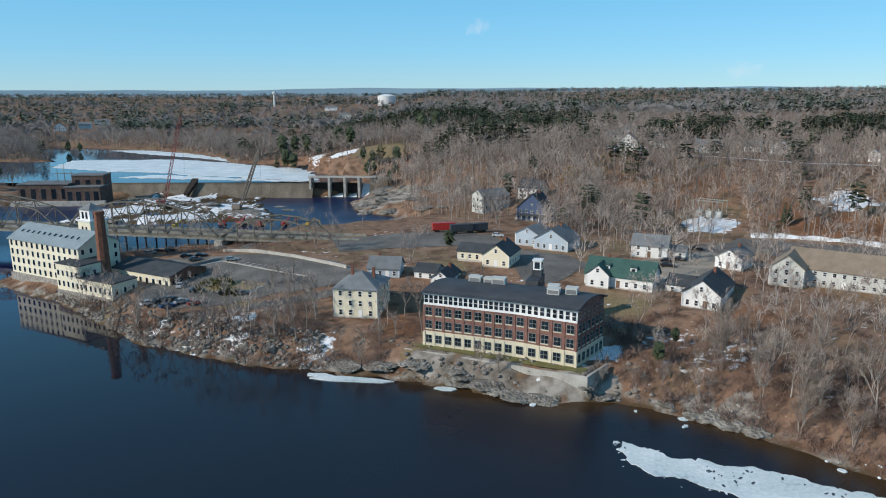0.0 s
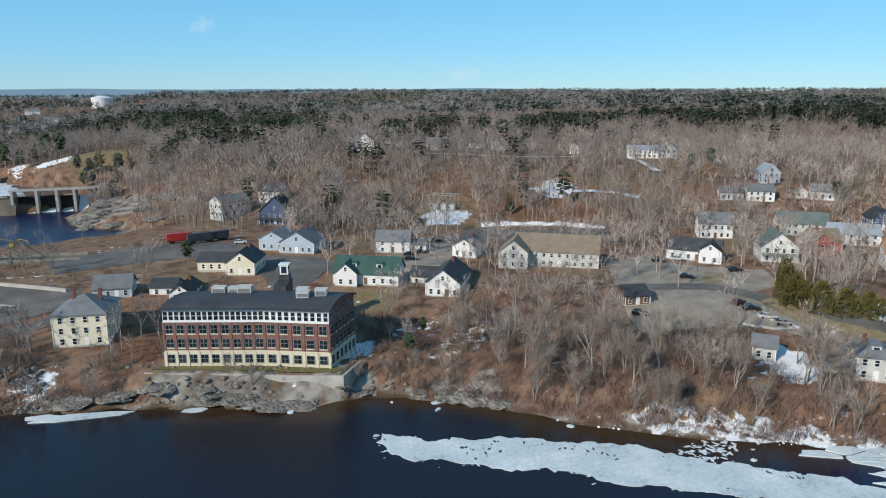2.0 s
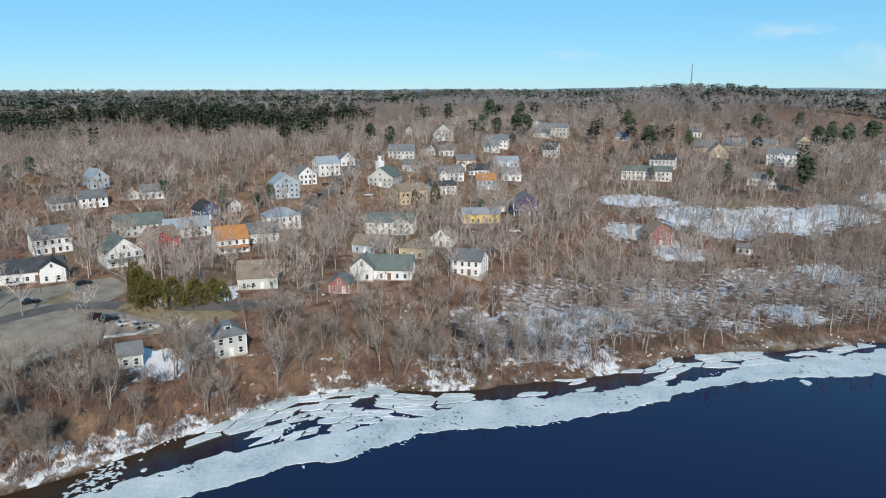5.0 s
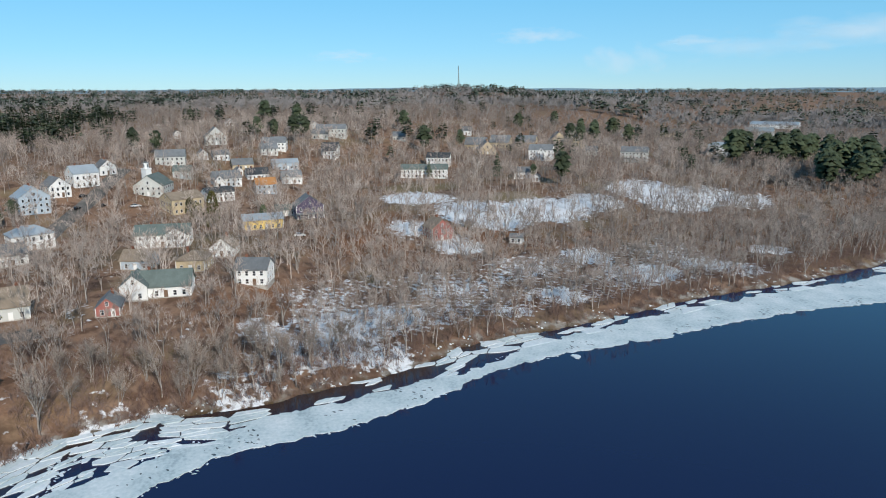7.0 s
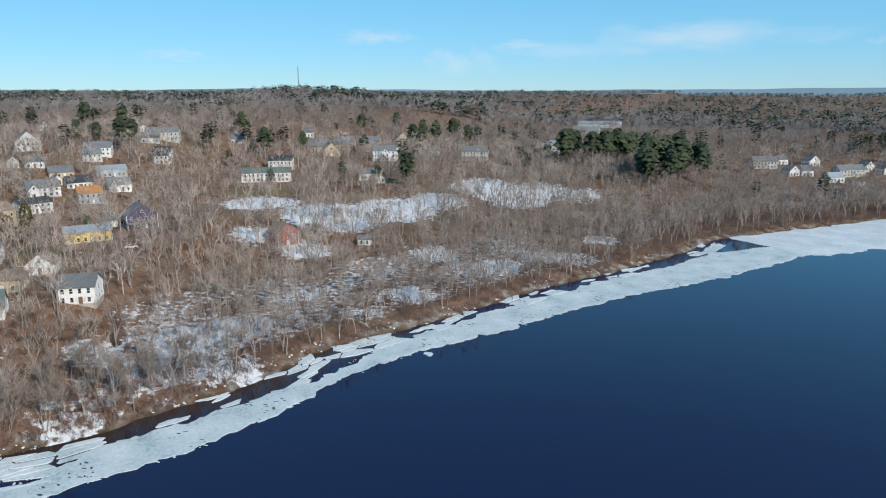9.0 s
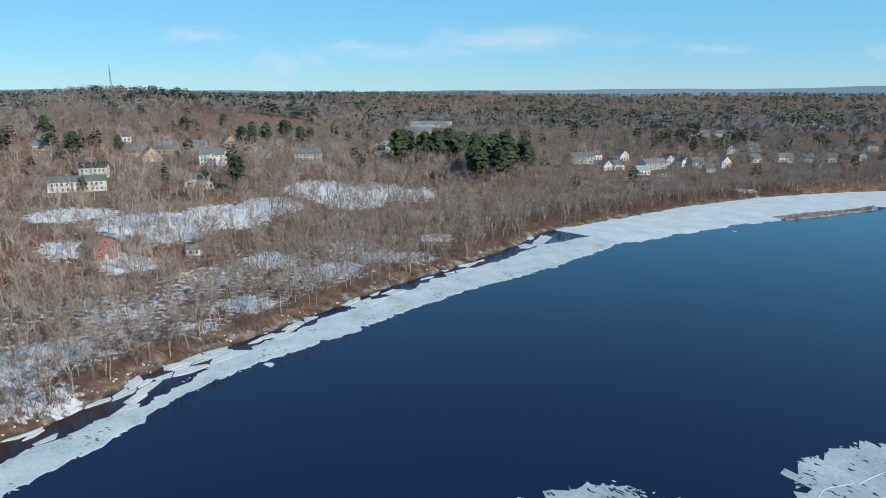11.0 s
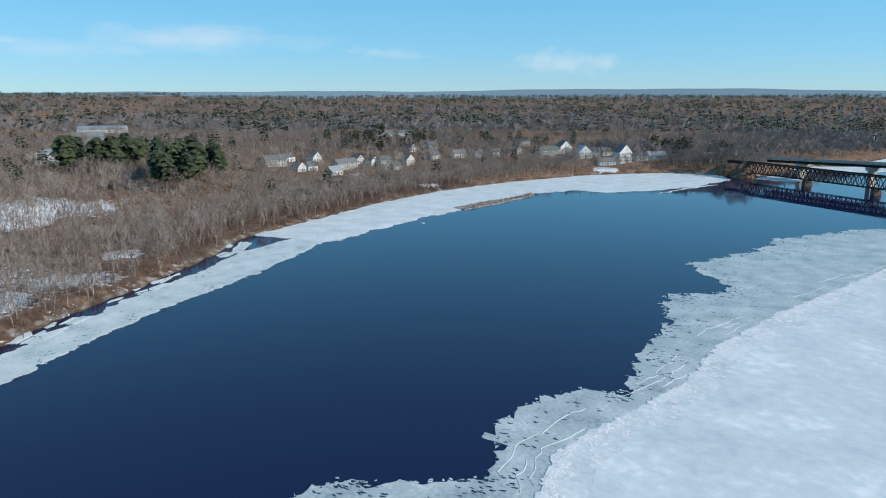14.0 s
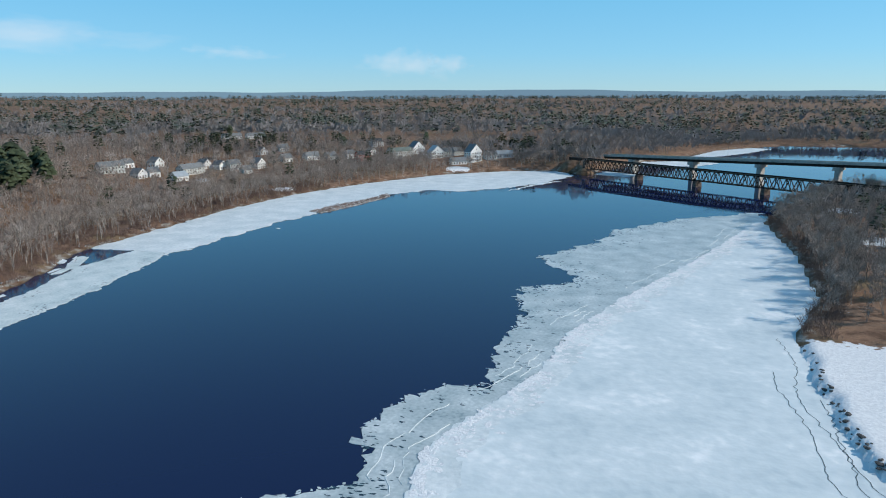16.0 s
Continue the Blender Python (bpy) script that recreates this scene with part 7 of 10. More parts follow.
def retaining_wall():
    s = Shape()
    line = [(-9.5, 158.5), (13.0, 149.0), (21.0, 144.5), (31.0, 139.8)]
    h = [4.7, 4.7, 4.9, 5.2]
    for (p, q, h0, h1) in zip(line, line[1:], h, h[1:]):
        d = Vector((q[0] - p[0], q[1] - p[1])).normalized()
        n = Vector((-d.y, d.x)) * 0.5
        v = [(p[0], p[1]), (q[0], q[1]), (q[0] + n.x, q[1] + n.y), (p[0] + n.x, p[1] + n.y)]
        s.add([(x, y, 1.6) for x, y in v] + [(v[0][0], v[0][1], h0), (v[1][0], v[1][1], h1), (v[2][0], v[2][1], h1), (v[3][0], v[3][1], h0)], [(0, 1, 5, 4), (1, 2, 6, 5), (2, 3, 7, 6), (3, 0, 4, 7), (4, 5, 6, 7)])
    p, q = line[-1], (37.0, 147.0)
    s.add([(p[0], p[1], 1.6), (q[0], q[1], 1.6), (q[0] - 0.5, q[1] + 0.3, 1.6), (p[0] - 0.5, p[1] + 0.3, 1.6), (p[0], p[1], 5.2), (q[0], q[1], 5.2), (q[0] - 0.5, q[1] + 0.3, 5.2), (p[0] - 0.5, p[1] + 0.3, 5.2)], [(0, 1, 5, 4), (1, 2, 6, 5), (2, 3, 7, 6), (3, 0, 4, 7), (4, 5, 6, 7)])
    solid("wall_river_terrace", s, CONCRETE, Matrix(), "low concrete retaining wall above the rocky bank", "retaining wall", kind="structure")


retaining_wall()
LAWN = material("winter_lawn", [(0.10, 0.095, 0.035), (0.155, 0.145, 0.055), (0.21, 0.19, 0.085)], 0.95, sizes=(2, 0.3), bump=0.3)
draped("lawn", [(-7.5, 159.4), (13, 150.4), (21.5, 146.2), (30.4, 142.4), (32.5, 145), (21.8, 150.8), (8.5, 156.5), (-4.5, 161.5)], LAWN, "strip of olive winter lawn below the brick mill", "lawn", lift=0.1, cell=1.2)


# ---- the cream mill on its point ----
def cream_mill():
    P1, P2, P3, P4 = (Vector(p) for p in ((-150.7, 235.5), (-120.3, 219.2), (-121.6, 212.7), (-99.1, 201.6)))
    z0 = 4.0
    u = (P2 - P1).normalized()
    turn = math.degrees(math.atan2(u.y, u.x))
    m = thing("cream_mill", P1.x, P1.y, z0, turn, "old cream-painted riverside mill with slate roof, clock tower and chimney", "mill building")
    W = (P2 - P1).length + 3
    D, Hh = 15.0, 12.2
    at = pose(W / 2, D / 2, 0)
    part("stone_base", Shape().box(-0.4, -0.5, -5.5, W + 0.3, D + 0.4, 0.25), STONE, m, "granite rubble footing")
    part("wall", gabled(W, D, Hh, 4.2, "x", low=0), CREAM, m, at=at)
    part("roof", roof_shape(W, D, Hh, 4.2, "x", 0.5), SLATE_ROOF, m, "blue-grey slate roof", at=at)
    n = 13
    for f in range(4):
        for k in range(n):
            put_window(m, W * (k + 0.5) / n, 0, 0.9 + 3.0 * f, 0, 1.1, 1.85, TRIM, True)
        for k in range(5):
            put_window(m, W, D * (k + 0.5) / 5, 0.9 + 3.0 * f, 90, 0.95, 1.6, TRIM, True)
            put_window(m, 0, D * (k + 0.5) / 5, 0.9 + 3.0 * f, -90, 0.95, 1.6, TRIM, True)
    for k in range(11):
        part("skylight", shared("skylight", lambda: Shape().box(-0.4, -0.6, 0, 0.4, 0.6, 0.12).mesh("skylight", GLASS)), None, m, at=pose(W * (k + 1) / 12.5, D * 0.24, Hh + 2.3, 29.5))
    # square tower at the back
    t = part("tower", Shape().box(-3.3, -3.3, -4, 3.3, 3.3, 17.4), CREAM, m, "white square mill tower", at=pose(W * 0.57, D + 2.4, 0))
    part("belfry", Shape().box(-2.7, -2.7, 17.8, 2.7, 2.7, 21.4), WHITE, t)
    part("cornice", Shape().box(-3.7, -3.7, 17.4, 3.7, 3.7, 17.8), TRIM, t)
    part("tower_roof", Shape().add([(-3.1, -3.1, 21.4), (3.1, -3.1, 21.4), (3.1, 3.1, 21.4), (-3.1, 3.1, 21.4), (0, 0, 23.6)], [(0, 1, 4), (1, 2, 4), (2, 3, 4), (3, 0, 4)]), ROOF_GREY, t)
    for k in (0, 90):
        for v in (-1.0, 1.0):
            c, s = math.cos(radians(k)), math.sin(radians(k))
            put_window(t, v * c + 2.7 * s, v * s - 2.7 * c, 18.4, k, 0.9, 2.2, ROOF_GREY, True)
            put_window(t, v * c + 3.3 * s, v * s - 3.3 * c, 13.8, k, 0.8, 1.8, TRIM, True)
    # lower blocks towards the car park
    x0 = W + 0.2
    L = (P4 - P3).length
    for k, (bx, by, w, d, h) in enumerate(((W - 4, -5.5, L * 0.45, 11.0, 8.2), (W - 4 + L * 0.45, -5.7, L * 0.62, 9.0, 4.6))):
        b = part("wing", Shape().box(bx, by, -0.2, bx + w, by + d, h), CREAM, m, "cream flat-roofed wing")
        part("wing_roof", Shape().box(bx - 0.25, by - 0.25, h, bx + w + 0.25, by + d + 0.25, h + 0.35), ROOF_DARK, b)
        part("wing_footing", Shape().box(bx - 0.2, by - 0.2, -5.0, bx + w + 0.2, by + d, -0.2), STONE, b)
        for f in range(2 if h > 6 else 1):
            q = int(w / 2.2)
            for i in range(q):
                put_window(b, bx + w * (i + 0.5) / q, by, 1.1 + 3.4 * f, 0, 0.9, 1.7, TRIM, True)
            for i in range(3):
                put_window(b, bx + w, by + d * (i + 0.5) / 3, 1.1 + 3.4 * f, 90, 0.9, 1.7, TRIM, True)
    bx, by, w, d, h = W + 5, 8.0, 27.0, 15.0, 4.8
    b = part("annex", gabled(w, d, h, 2.0, "x", low=-2), CREAM, m, "low annexe with shallow dark roof", at=pose(bx + w / 2, by + d / 2, 0))
    part("annex_roof", roof_shape(w, d, h, 2.0, "x", 0.4), ROOF_DARK, b)
    part("annex_gable", Shape().add([(w / 2 + 0.05, -d / 2, -1), (w / 2 + 0.05, d / 2, -1), (w / 2 + 0.05, d / 2, h), (w / 2 + 0.05, 0, h + 1.9), (w / 2 + 0.05, -d / 2, h)], [(0, 1, 2, 3, 4)]), OLDBRICK, b)
    for i in range(9):
        put_window(b, -w / 2 + w * (i + 0.5) / 9, -d / 2, 1.2, 0, 1.1, 2.2, TRIM, True)
    for i in range(5):
        put_window(b, w / 2 + 0.06, d * ((i + 0.5) / 5 - 0.5), 1.2, 90, 1.1, 2.2, BROWN, True)
    s = Shape()
    s.rod((0, 0, -3), (0, 0, 23.5), 2.2, 1.5, 8).rod((0, 0, 23.5), (0, 0, 24.3), 1.75, 1.7, 8)
    part("chimney", s, OLDBRICK, m, "tall tapering brick chimney stack", at=pose(W + 6.5, 4.2, 0, 0, 0, 22))
    c, s2 = math.cos(radians(turn)), math.sin(radians(turn))
    for q in range(0, 75, 6):
        clear(P1.x + c * q - s2 * 7, P1.y + s2 * q + c * 7, 12)


cream_mill()


# ---- dam, gates, power house ----
def dam():
    d = thing("dam", -150, 442, 0, -1.0, "long stained concrete river dam", "dam")
    prof = [(-6, -2), (9, -2), (9, 7.6), (2.5, 8.5), (0.5, 8.3), (-3.0, 3.2)]
    n = len(prof)
    for x0, x1 in ((-92, -58), (-58, 8), (8, 40), (40, 67)):   # poured lengths
        s = Shape().add([(x, y, z) for x in (x0 + 0.05, x1 - 0.05) for y, z in prof], [tuple(range(n - 1, -1, -1)), tuple(range(n, 2 * n))] + [(k, (k + 1) % n, n + (k + 1) % n, n + k) for k in range(n)])
        part("spillway", s, DARKCONCRETE, d)
    part("crest", Shape().box(-92, 0.2, 8.3, 67, 2.4, 8.75), DARKCONCRETE, d)
    flume = Shape().add([(-14, -7, 1.0), (-11, -7, 1.0), (-6.5, -1, 8.8), (-10, -1, 8.8), (-14, -7, 3.4), (-11, -7, 3.4), (-6.0, -1, 12.0), (-10, -1, 12.0)], [(0, 3, 2, 1), (4, 5, 6, 7), (0, 1, 5, 4), (1, 2, 6, 5), (2, 3, 7, 6), (3, 0, 4, 7)])
    part("log_sluice", flume, RUST, d, "dark steel log sluice")
    part("spill_ice", Shape().add([(-30, -9, 0.3), (-13, -8, 0.3), (-11, -6, 3.0), (-26, -6.5, 0.6)], [(0, 1, 2, 3)]), SNOW, d, "ice below the sluice")
    g = thing("sluice_gates", -64, 444, 0, -2, "row of concrete sluice piers with dark steel gates", "sluice gate")
    for k, x in enumerate((-20.5, -8.5, 1.5, 10.5)):
        part("pier", Shape().box(x - 0.7, -5.5, -2, x + 0.7, 4, 12.4), CONCRETE, g, "weathered concrete pier")
        if k < 3:
            w = (-8.5, 1.5, 10.5)[k] - x
            part("gate", Shape().box(x + 0.7, 0.6, -1.0, x + w - 0.7, 1.2, 8.6), RUST, g, "dark steel gate")
            part("apron_ice", Shape().add([(x + 1.2, -4.5, 0.1), (x + w - 1.4, -4.5, 0.1), (x + w - 2.2, 0.5, 1.9), (x + 2.4, 0.5, 1.5)], [(0, 1, 2, 3)]), ICE_PALE, g, "pale ice on the apron")
    part("walkway", Shape().box(-22, -4.8, 12.4, 21, -2.4, 13.0), CONCRETE, g)
    part("walkway", Shape().box(-22, 1.0, 12.4, 21, 2.6, 12.9), CONCRETE, g)
    part("frozen_spill", Shape().add([(11.5, -4, 0.2), (16.5, -5, 0.2), (17.5, 2, 8.0), (12.5, 2, 8.2)], [(0, 1, 2, 3)]), SNOW, g, "white frozen spill")
    part("abutment", Shape().prism([(17.5, -4), (29, -3), (29, 12), (17.5, 9)], -1, 12.4), DARKCONCRETE, g)
    for k in range(10):
        part("rail_post", shared("railpost", lambda: Shape().box(-0.05, -0.05, 0, 0.05, 0.05, 1.2).mesh("rail_post", STEEL)), None, g, at=pose(-21 + k * 4.6, -4.7, 13.0))
    part("rail", Shape().box(-22, -4.76, 14.1, 21, -4.66, 14.2), STEEL, g)


dam()


DARKBRICK = material("sooty_brick", [(0.07, 0.045, 0.038), (0.11, 0.075, 0.062), (0.15, 0.105, 0.09)], 0.9, sizes=(2, 0.3), bump=0.3)


def power_house():
    p = thing("power_house", -250, 405, 0, 4, "dark brick hydro power house with flat roofs", "power house")
    for x0, y0, w, d, h in ((0, 0, 29, 16, 12.5), (27.5, -1.5, 20, 15, 11), (29, 6, 18, 12, 17.0)):
        part("wall", Shape().box(x0, y0, -3, x0 + w, y0 + d, h), DARKBRICK, p)
        part("roof", Shape().box(x0 - 0.4, y0 - 0.4, h, x0 + w + 0.4, y0 + d + 0.4, h + 0.6), ROOF_GREY, p, "grey parapet roof")
        n = int(w / 5)
        for k in range(n):
            part("window", Shape().box(-1.3, -0.1, 0, 1.3, 0.05, 6), GLASS, p, "tall dark window", at=pose(x0 + w * (k + 0.5) / n, y0, h - 8.5))
    part("draft_bay", Shape().box(-4, -2.5, -2, 50, -0.2, 3), CONCRETE, p)
    s = Shape()
    for k in range(3):
        s.rod((20 + k * 4, 8, 12), (20 + k * 4, 8, 24 - 3 * abs(k - 1)), 0.25, 0.15, 5)
    s.box(18, 7.7, 18, 30, 8.3, 18.4)
    part("gantry", s, STEEL, p, "steel line gantry on the roof")


power_house()


def steel(s, a, b, r=0.22):
    s.rod(a, b, r, sides=4)


def truss_panels(parent, L, n, half, heights, deck, mats, r=0.24):
    """Two side trusses with uprights, diagonals and top bracing: each member family on each panel is a part."""
    for side in (-half, half):
        top = Shape().tube([(L * k / n, side, deck + heights[k]) for k in range(n + 1)], r * 1.4)
        part("top_chord", top, mats, parent)
        low = Shape()
        steel(low, (0, side, deck), (L, side, deck), r * 1.3)
        part("bottom_chord", low, mats, parent)
        for k in range(1, n):
            s = Shape()
            steel(s, (L * k / n, side, deck), (L * k / n, side, deck + heights[k]), r * 0.85)
            part("upright", s, mats, parent)
        for k in range(n):
            if heights[k] < 0.2 or heights[k + 1] < 0.2:
                continue
            s = Shape()
            steel(s, (L * k / n, side, deck + heights[k]), (L * (k + 1) / n, side, deck), r * (0.7 if k < n / 2 else 0.5))
            steel(s, (L * k / n, side, deck), (L * (k + 1) / n, side, deck + heights[k + 1]), r * (0.5 if k < n / 2 else 0.7))
            part("diagonal", s, mats, parent)
    for k in range(1, n):
        if heights[k] > 5:
            s = Shape()
            x = L * k / n
            steel(s, (x, -half, deck + heights[k]), (x, half, deck + heights[k]), r * 0.6)
            if k < n - 1 and heights[k + 1] > 5:
                steel(s, (x, -half, deck + heights[k]), (L * (k + 1) / n, half, deck + heights[k + 1]), r * 0.45)
            part("sway_brace", s, mats, parent)


def road_bridge():
    a, b = Vector((-43, 265)), Vector((-330, 321))
    u = (b - a).normalized()
    turn = math.degrees(math.atan2(u.y, u.x))
    t = thing("truss_bridge", a.x, a.y, 0, turn, "old green-grey steel through-truss road bridge on stone piers", "bridge")
    part("deck", Shape().box(-12, -4.6, 9.2, 290, 4.6, 9.9), ASPHALT, t, "asphalt bridge deck")
    for k in (-1, 1):
        part("floor_beam", Shape().box(-8, 4.7 * k - 0.2, 8.2, 290, 4.7 * k + 0.2, 9.6), STEEL, t)
        part("railing", Shape().box(-12, 4.47 * k - 0.12, 9.9, 290, 4.47 * k + 0.12, 10.9), STEEL, t, "steel bridge railing")
    tall = (0, 8.2, 10.8, 12.4, 13.0, 13.0, 12.4, 10.8, 8.2, 0)
    for x0, L, hs in ((2, 43, (0, 5.6, 7.4, 7.9, 7.4, 5.6, 0)), (46, 69, tall), (117, 87, tall), (206, 84, tall)):
        span = new("truss_span")
        span.parent = t
        span.matrix_basis = pose(x0, 0, 0)
        truss_panels(span, L, len(hs) - 1, 4.8, hs, 9.4, TRUSS, 0.27)
    for x in (1, 45.5, 116, 205):
        part("stone_pier", Shape().prism([(x - 1.6, -6.5), (x + 1.6, -6.5), (x + 1.6, 6.5), (x - 1.6, 6.5)], -2, 8.2), CONCRETE, t, "pale stone pier")
    for x in (52, 60, 70, 79, 88, 97):
        part("bent", Shape().rod((x, -3.5, -2), (x, -3.5, 8.3), 0.35, sides=6).rod((x, 3.5, -2), (x, 3.5, 8.3), 0.35, sides=6).box(x - 0.4, -4.2, 7.8, x + 0.4, 4.2, 8.3), RUST, t, "dark steel trestle bent")
    for k in range(0, 50, 5):
        clear(a.x + u.x * (k - 8), a.y + u.y * (k - 8), 8)


road_bridge()


def lattice_crane(x, y, z, turn, length, lean, mat, label):
    c = thing("lattice_crane", x, y, z, turn, label, "crane")
    part("cab", Shape().box(-3.5, -1.6, 1.2, 1.2, 1.6, 3.6), mat, c)
    part("crawler", Shape().box(-3, -2.4, 0, 3, -1.5, 1.2).box(-3, 1.5, 0, 3, 2.4, 1.2), RUST, c)
    k, l = math.cos(radians(lean)), math.sin(radians(lean))

    def at(d, v, w):
        return (1 + d * k - w * l, v, 2 + d * l + w * k)

    s = Shape()
    for v in (-0.7, 0.7):
        for w in (-0.7, 0.7):
            s.rod(at(0, v * 0.3, w * 0.3), at(4, v, w), 0.26, sides=4)
            s.rod(at(4, v, w), at(length - 4, v, w), 0.26, sides=4)
            s.rod(at(length - 4, v, w), at(length, v * 0.3, w * 0.3), 0.26, sides=4)
    part("boom", s, mat, c)
    s = Shape()
    n = int((length - 8) / 1.8)
    for i in range(n):
        d0, d1 = 4 + 1.8 * i, 4 + 1.8 * (i + 1)
        e = 0.7 if i % 2 else -0.7
        for w in (-0.7, 0.7):
            s.rod(at(d0, -e, w), at(d1, e, w), 0.15, sides=3)
            s.rod(at(d0, w, -e), at(d1, w, e), 0.15, sides=3)
    tagged(part("lacing", s, mat, c), kind="stuff")
    part("hoist_cable", Shape().rod(at(length, 0, 0), (at(length, 0, 0)[0], 0, 5), 0.04, sides=3), WIRE, c)
    return c


lattice_crane(-160, 392, 2, 20, 50, 76, CRANE_RED, "tall red lattice-boom crane on the river ledge")
lattice_crane(-112, 376, 2, -10, 34, 68, CRANE_GREY, "grey lattice-boom crane on the river ledge")


# ---- rail and road bridges downstream ----
def rail_bridge():
    p1, p3 = Vector((111.1, -568.0)), Vector((16.8, -517.5))
    u = (p3 - p1).normalized()
    step_len = (p3 - p1).length / 2
    o = p1 - u * step_len * 1.0
    turn = math.degrees(math.atan2(u.y, u.x))
    t = thing("railway_bridge", o.x, o.y, 0, turn, "rusty black steel deck-truss railway bridge on stone piers", "bridge")
    for k in range(5):
        span = new("truss_span")
        span.parent = t
        span.matrix_basis = pose(step_len * k, 0, 0)
        n = 14
        L = step_len
        low, high = 4.3, 12.6
        for side in (-2.4, 2.4):
            part("top_chord", Shape().box(0, side - 0.3, high - 0.6, L, side + 0.3, high), RUST, span)
            part("bottom_chord", Shape().box(0, side - 0.25, low, L, side + 0.25, low + 0.5), RUST, span)
            for i in range(n):
                x0, x1 = L * i / n, L * (i + 1) / n
                s = Shape()
                steel(s, (x0, side, low if i % 2 else high), (x1, side, high if i % 2 else low), 0.34)
                part("diagonal", s, RUST, span)
            for i in range(0, n + 1, 2):
                s = Shape()
                steel(s, (L * i / n + 0.05, side, low), (L * i / n + 0.05, side, high), 0.22)
                part("upright", s, RUST, span)
        s = Shape()
        for i in range(n):
            steel(s, (L * i / n, -2.4, low), (L * (i + 1) / n, 2.4, low), 0.18)
            steel(s, (L * i / n, -2.4, high), (L * (i + 1) / n, 2.4, high), 0.18)
        part("lateral_brace", s, RUST, span)
        part("track_deck", Shape().box(0, -2.9, high, L, 2.9, high + 0.5), WOOD, span, "weathered timber track deck")
        part("parapet", Shape().box(0, -3.0, high + 0.5, L, -2.8, high + 1.4), RUST, span)
        part("stone_pier", Shape().add([(x, y, -3) for x, y in ((-1.7, -4.0), (1.7, -4.0), (1.7, 4.0), (-1.7, 4.0))] + [(x, y, 4.3) for x, y in ((-1.3, -3.4), (1.3, -3.4), (1.3, 3.4), (-1.3, 3.4))], [(0, 1, 5, 4), (1, 2, 6, 5), (2, 3, 7, 6), (3, 0, 4, 7), (4, 5, 6, 7)]), OLDSTONE, span, "brown granite block pier")
    part("abutment", Shape().box(-5, -3.6, -2, 0.5, 3.6, 4.2).box(-5, -3.4, 4.2, -2.5, 3.4, 11.8), OLDSTONE, t)
    part("approach_girder", Shape().box(-22, -2.6, 10.8, 0, -2.1, 12.6).box(-22, 2.1, 10.8, 0, 2.6, 12.6).box(-22, -2.9, 12.6, 0, 2.9, 13.1), RUST, t)


OLDSTONE = material("brown_granite_blocks", [(0.06, 0.045, 0.035), (0.12, 0.092, 0.074), (0.20, 0.162, 0.134)], 0.9, sizes=(1.4, 0.4), bump=0.8, bump_size=0.5)
rail_bridge()


def highway_bridge():
    o, e = Vector((142.0, -617.3)), Vector((-26.2, -557.5))
    turn = math.degrees(math.atan2(e.y - o.y, e.x - o.x))
    L = (e - o).length
    t = thing("highway_bridge", o.x, o.y, 0, turn, "flat concrete and steel girder highway bridge", "bridge")

    def rail_height(x):
        return 14.6 + 5.2 * x / L

    def beam(y0, y1, z0, z1, x0=-8.0, x1=300.0):
        """A length of the bridge, which climbs evenly to the far bank."""
        v = [(x, y, rail_height(x) + z) for z in (z0, z1) for y in (y0, y1) for x in (x0, x1)]
        return Shape().add(v, [(0, 2, 3, 1), (4, 5, 7, 6), (0, 1, 5, 4), (2, 6, 7, 3), (0, 4, 6, 2), (1, 3, 7, 5)])

    part("deck", beam(-6, 6, -0.6, 0.0), CONCRETE, t, "concrete deck")
    for k in (-1, 1):
        part("girder", beam(4.6 * k - 0.4, 4.6 * k + 0.4, -2.6, -0.6), RUST, t, "dark steel girder")
        part("barrier", beam(5.85 * k - 0.15, 5.85 * k + 0.15, 0.0, 0.9), CONCRETE, t)
    for k in range(6):
        x = 19.5 + k * 53.5
        h = rail_height(x)
        part("pier", Shape().box(x - 1.5, -4.0, -3, x + 1.5, 4.0, h - 5.0).box(x - 2.4, -6, h - 5.0, x + 2.4, 6, h - 2.6), CONCRETE, t, "grey concrete pier")
        part("lamp_post", Shape().rod((x + 25, 5.8, rail_height(x + 25)), (x + 25, 5.8, rail_height(x + 25) + 10), 0.12, 0.08, 5), STEEL, t)


highway_bridge()
ice_sheet("shore_ice", [(154, -590), (148, -616), (122, -617), (108, -605), (126, -582)], -0.15, 0.2, ICE_WHITE, "small pale ice shelf under the bridges", 2.0, 2.0, 31)
ice_sheet("shore_ice", [(137, -722), (89, -758), (66, -738), (86, -696), (124, -681), (146, -680)], -0.15, 0.2, ICE_WHITE, "pale ice shelf beyond the bridges", 3.0, 3.0, 32)
ice_sheet("shore_ice", [(104, -795), (84, -908), (50, -968), (25, -962), (49, -880), (78, -815)], -0.15, 0.2, ICE_WHITE, "pale ice along the far bank", 3.0, 3.0, 33)


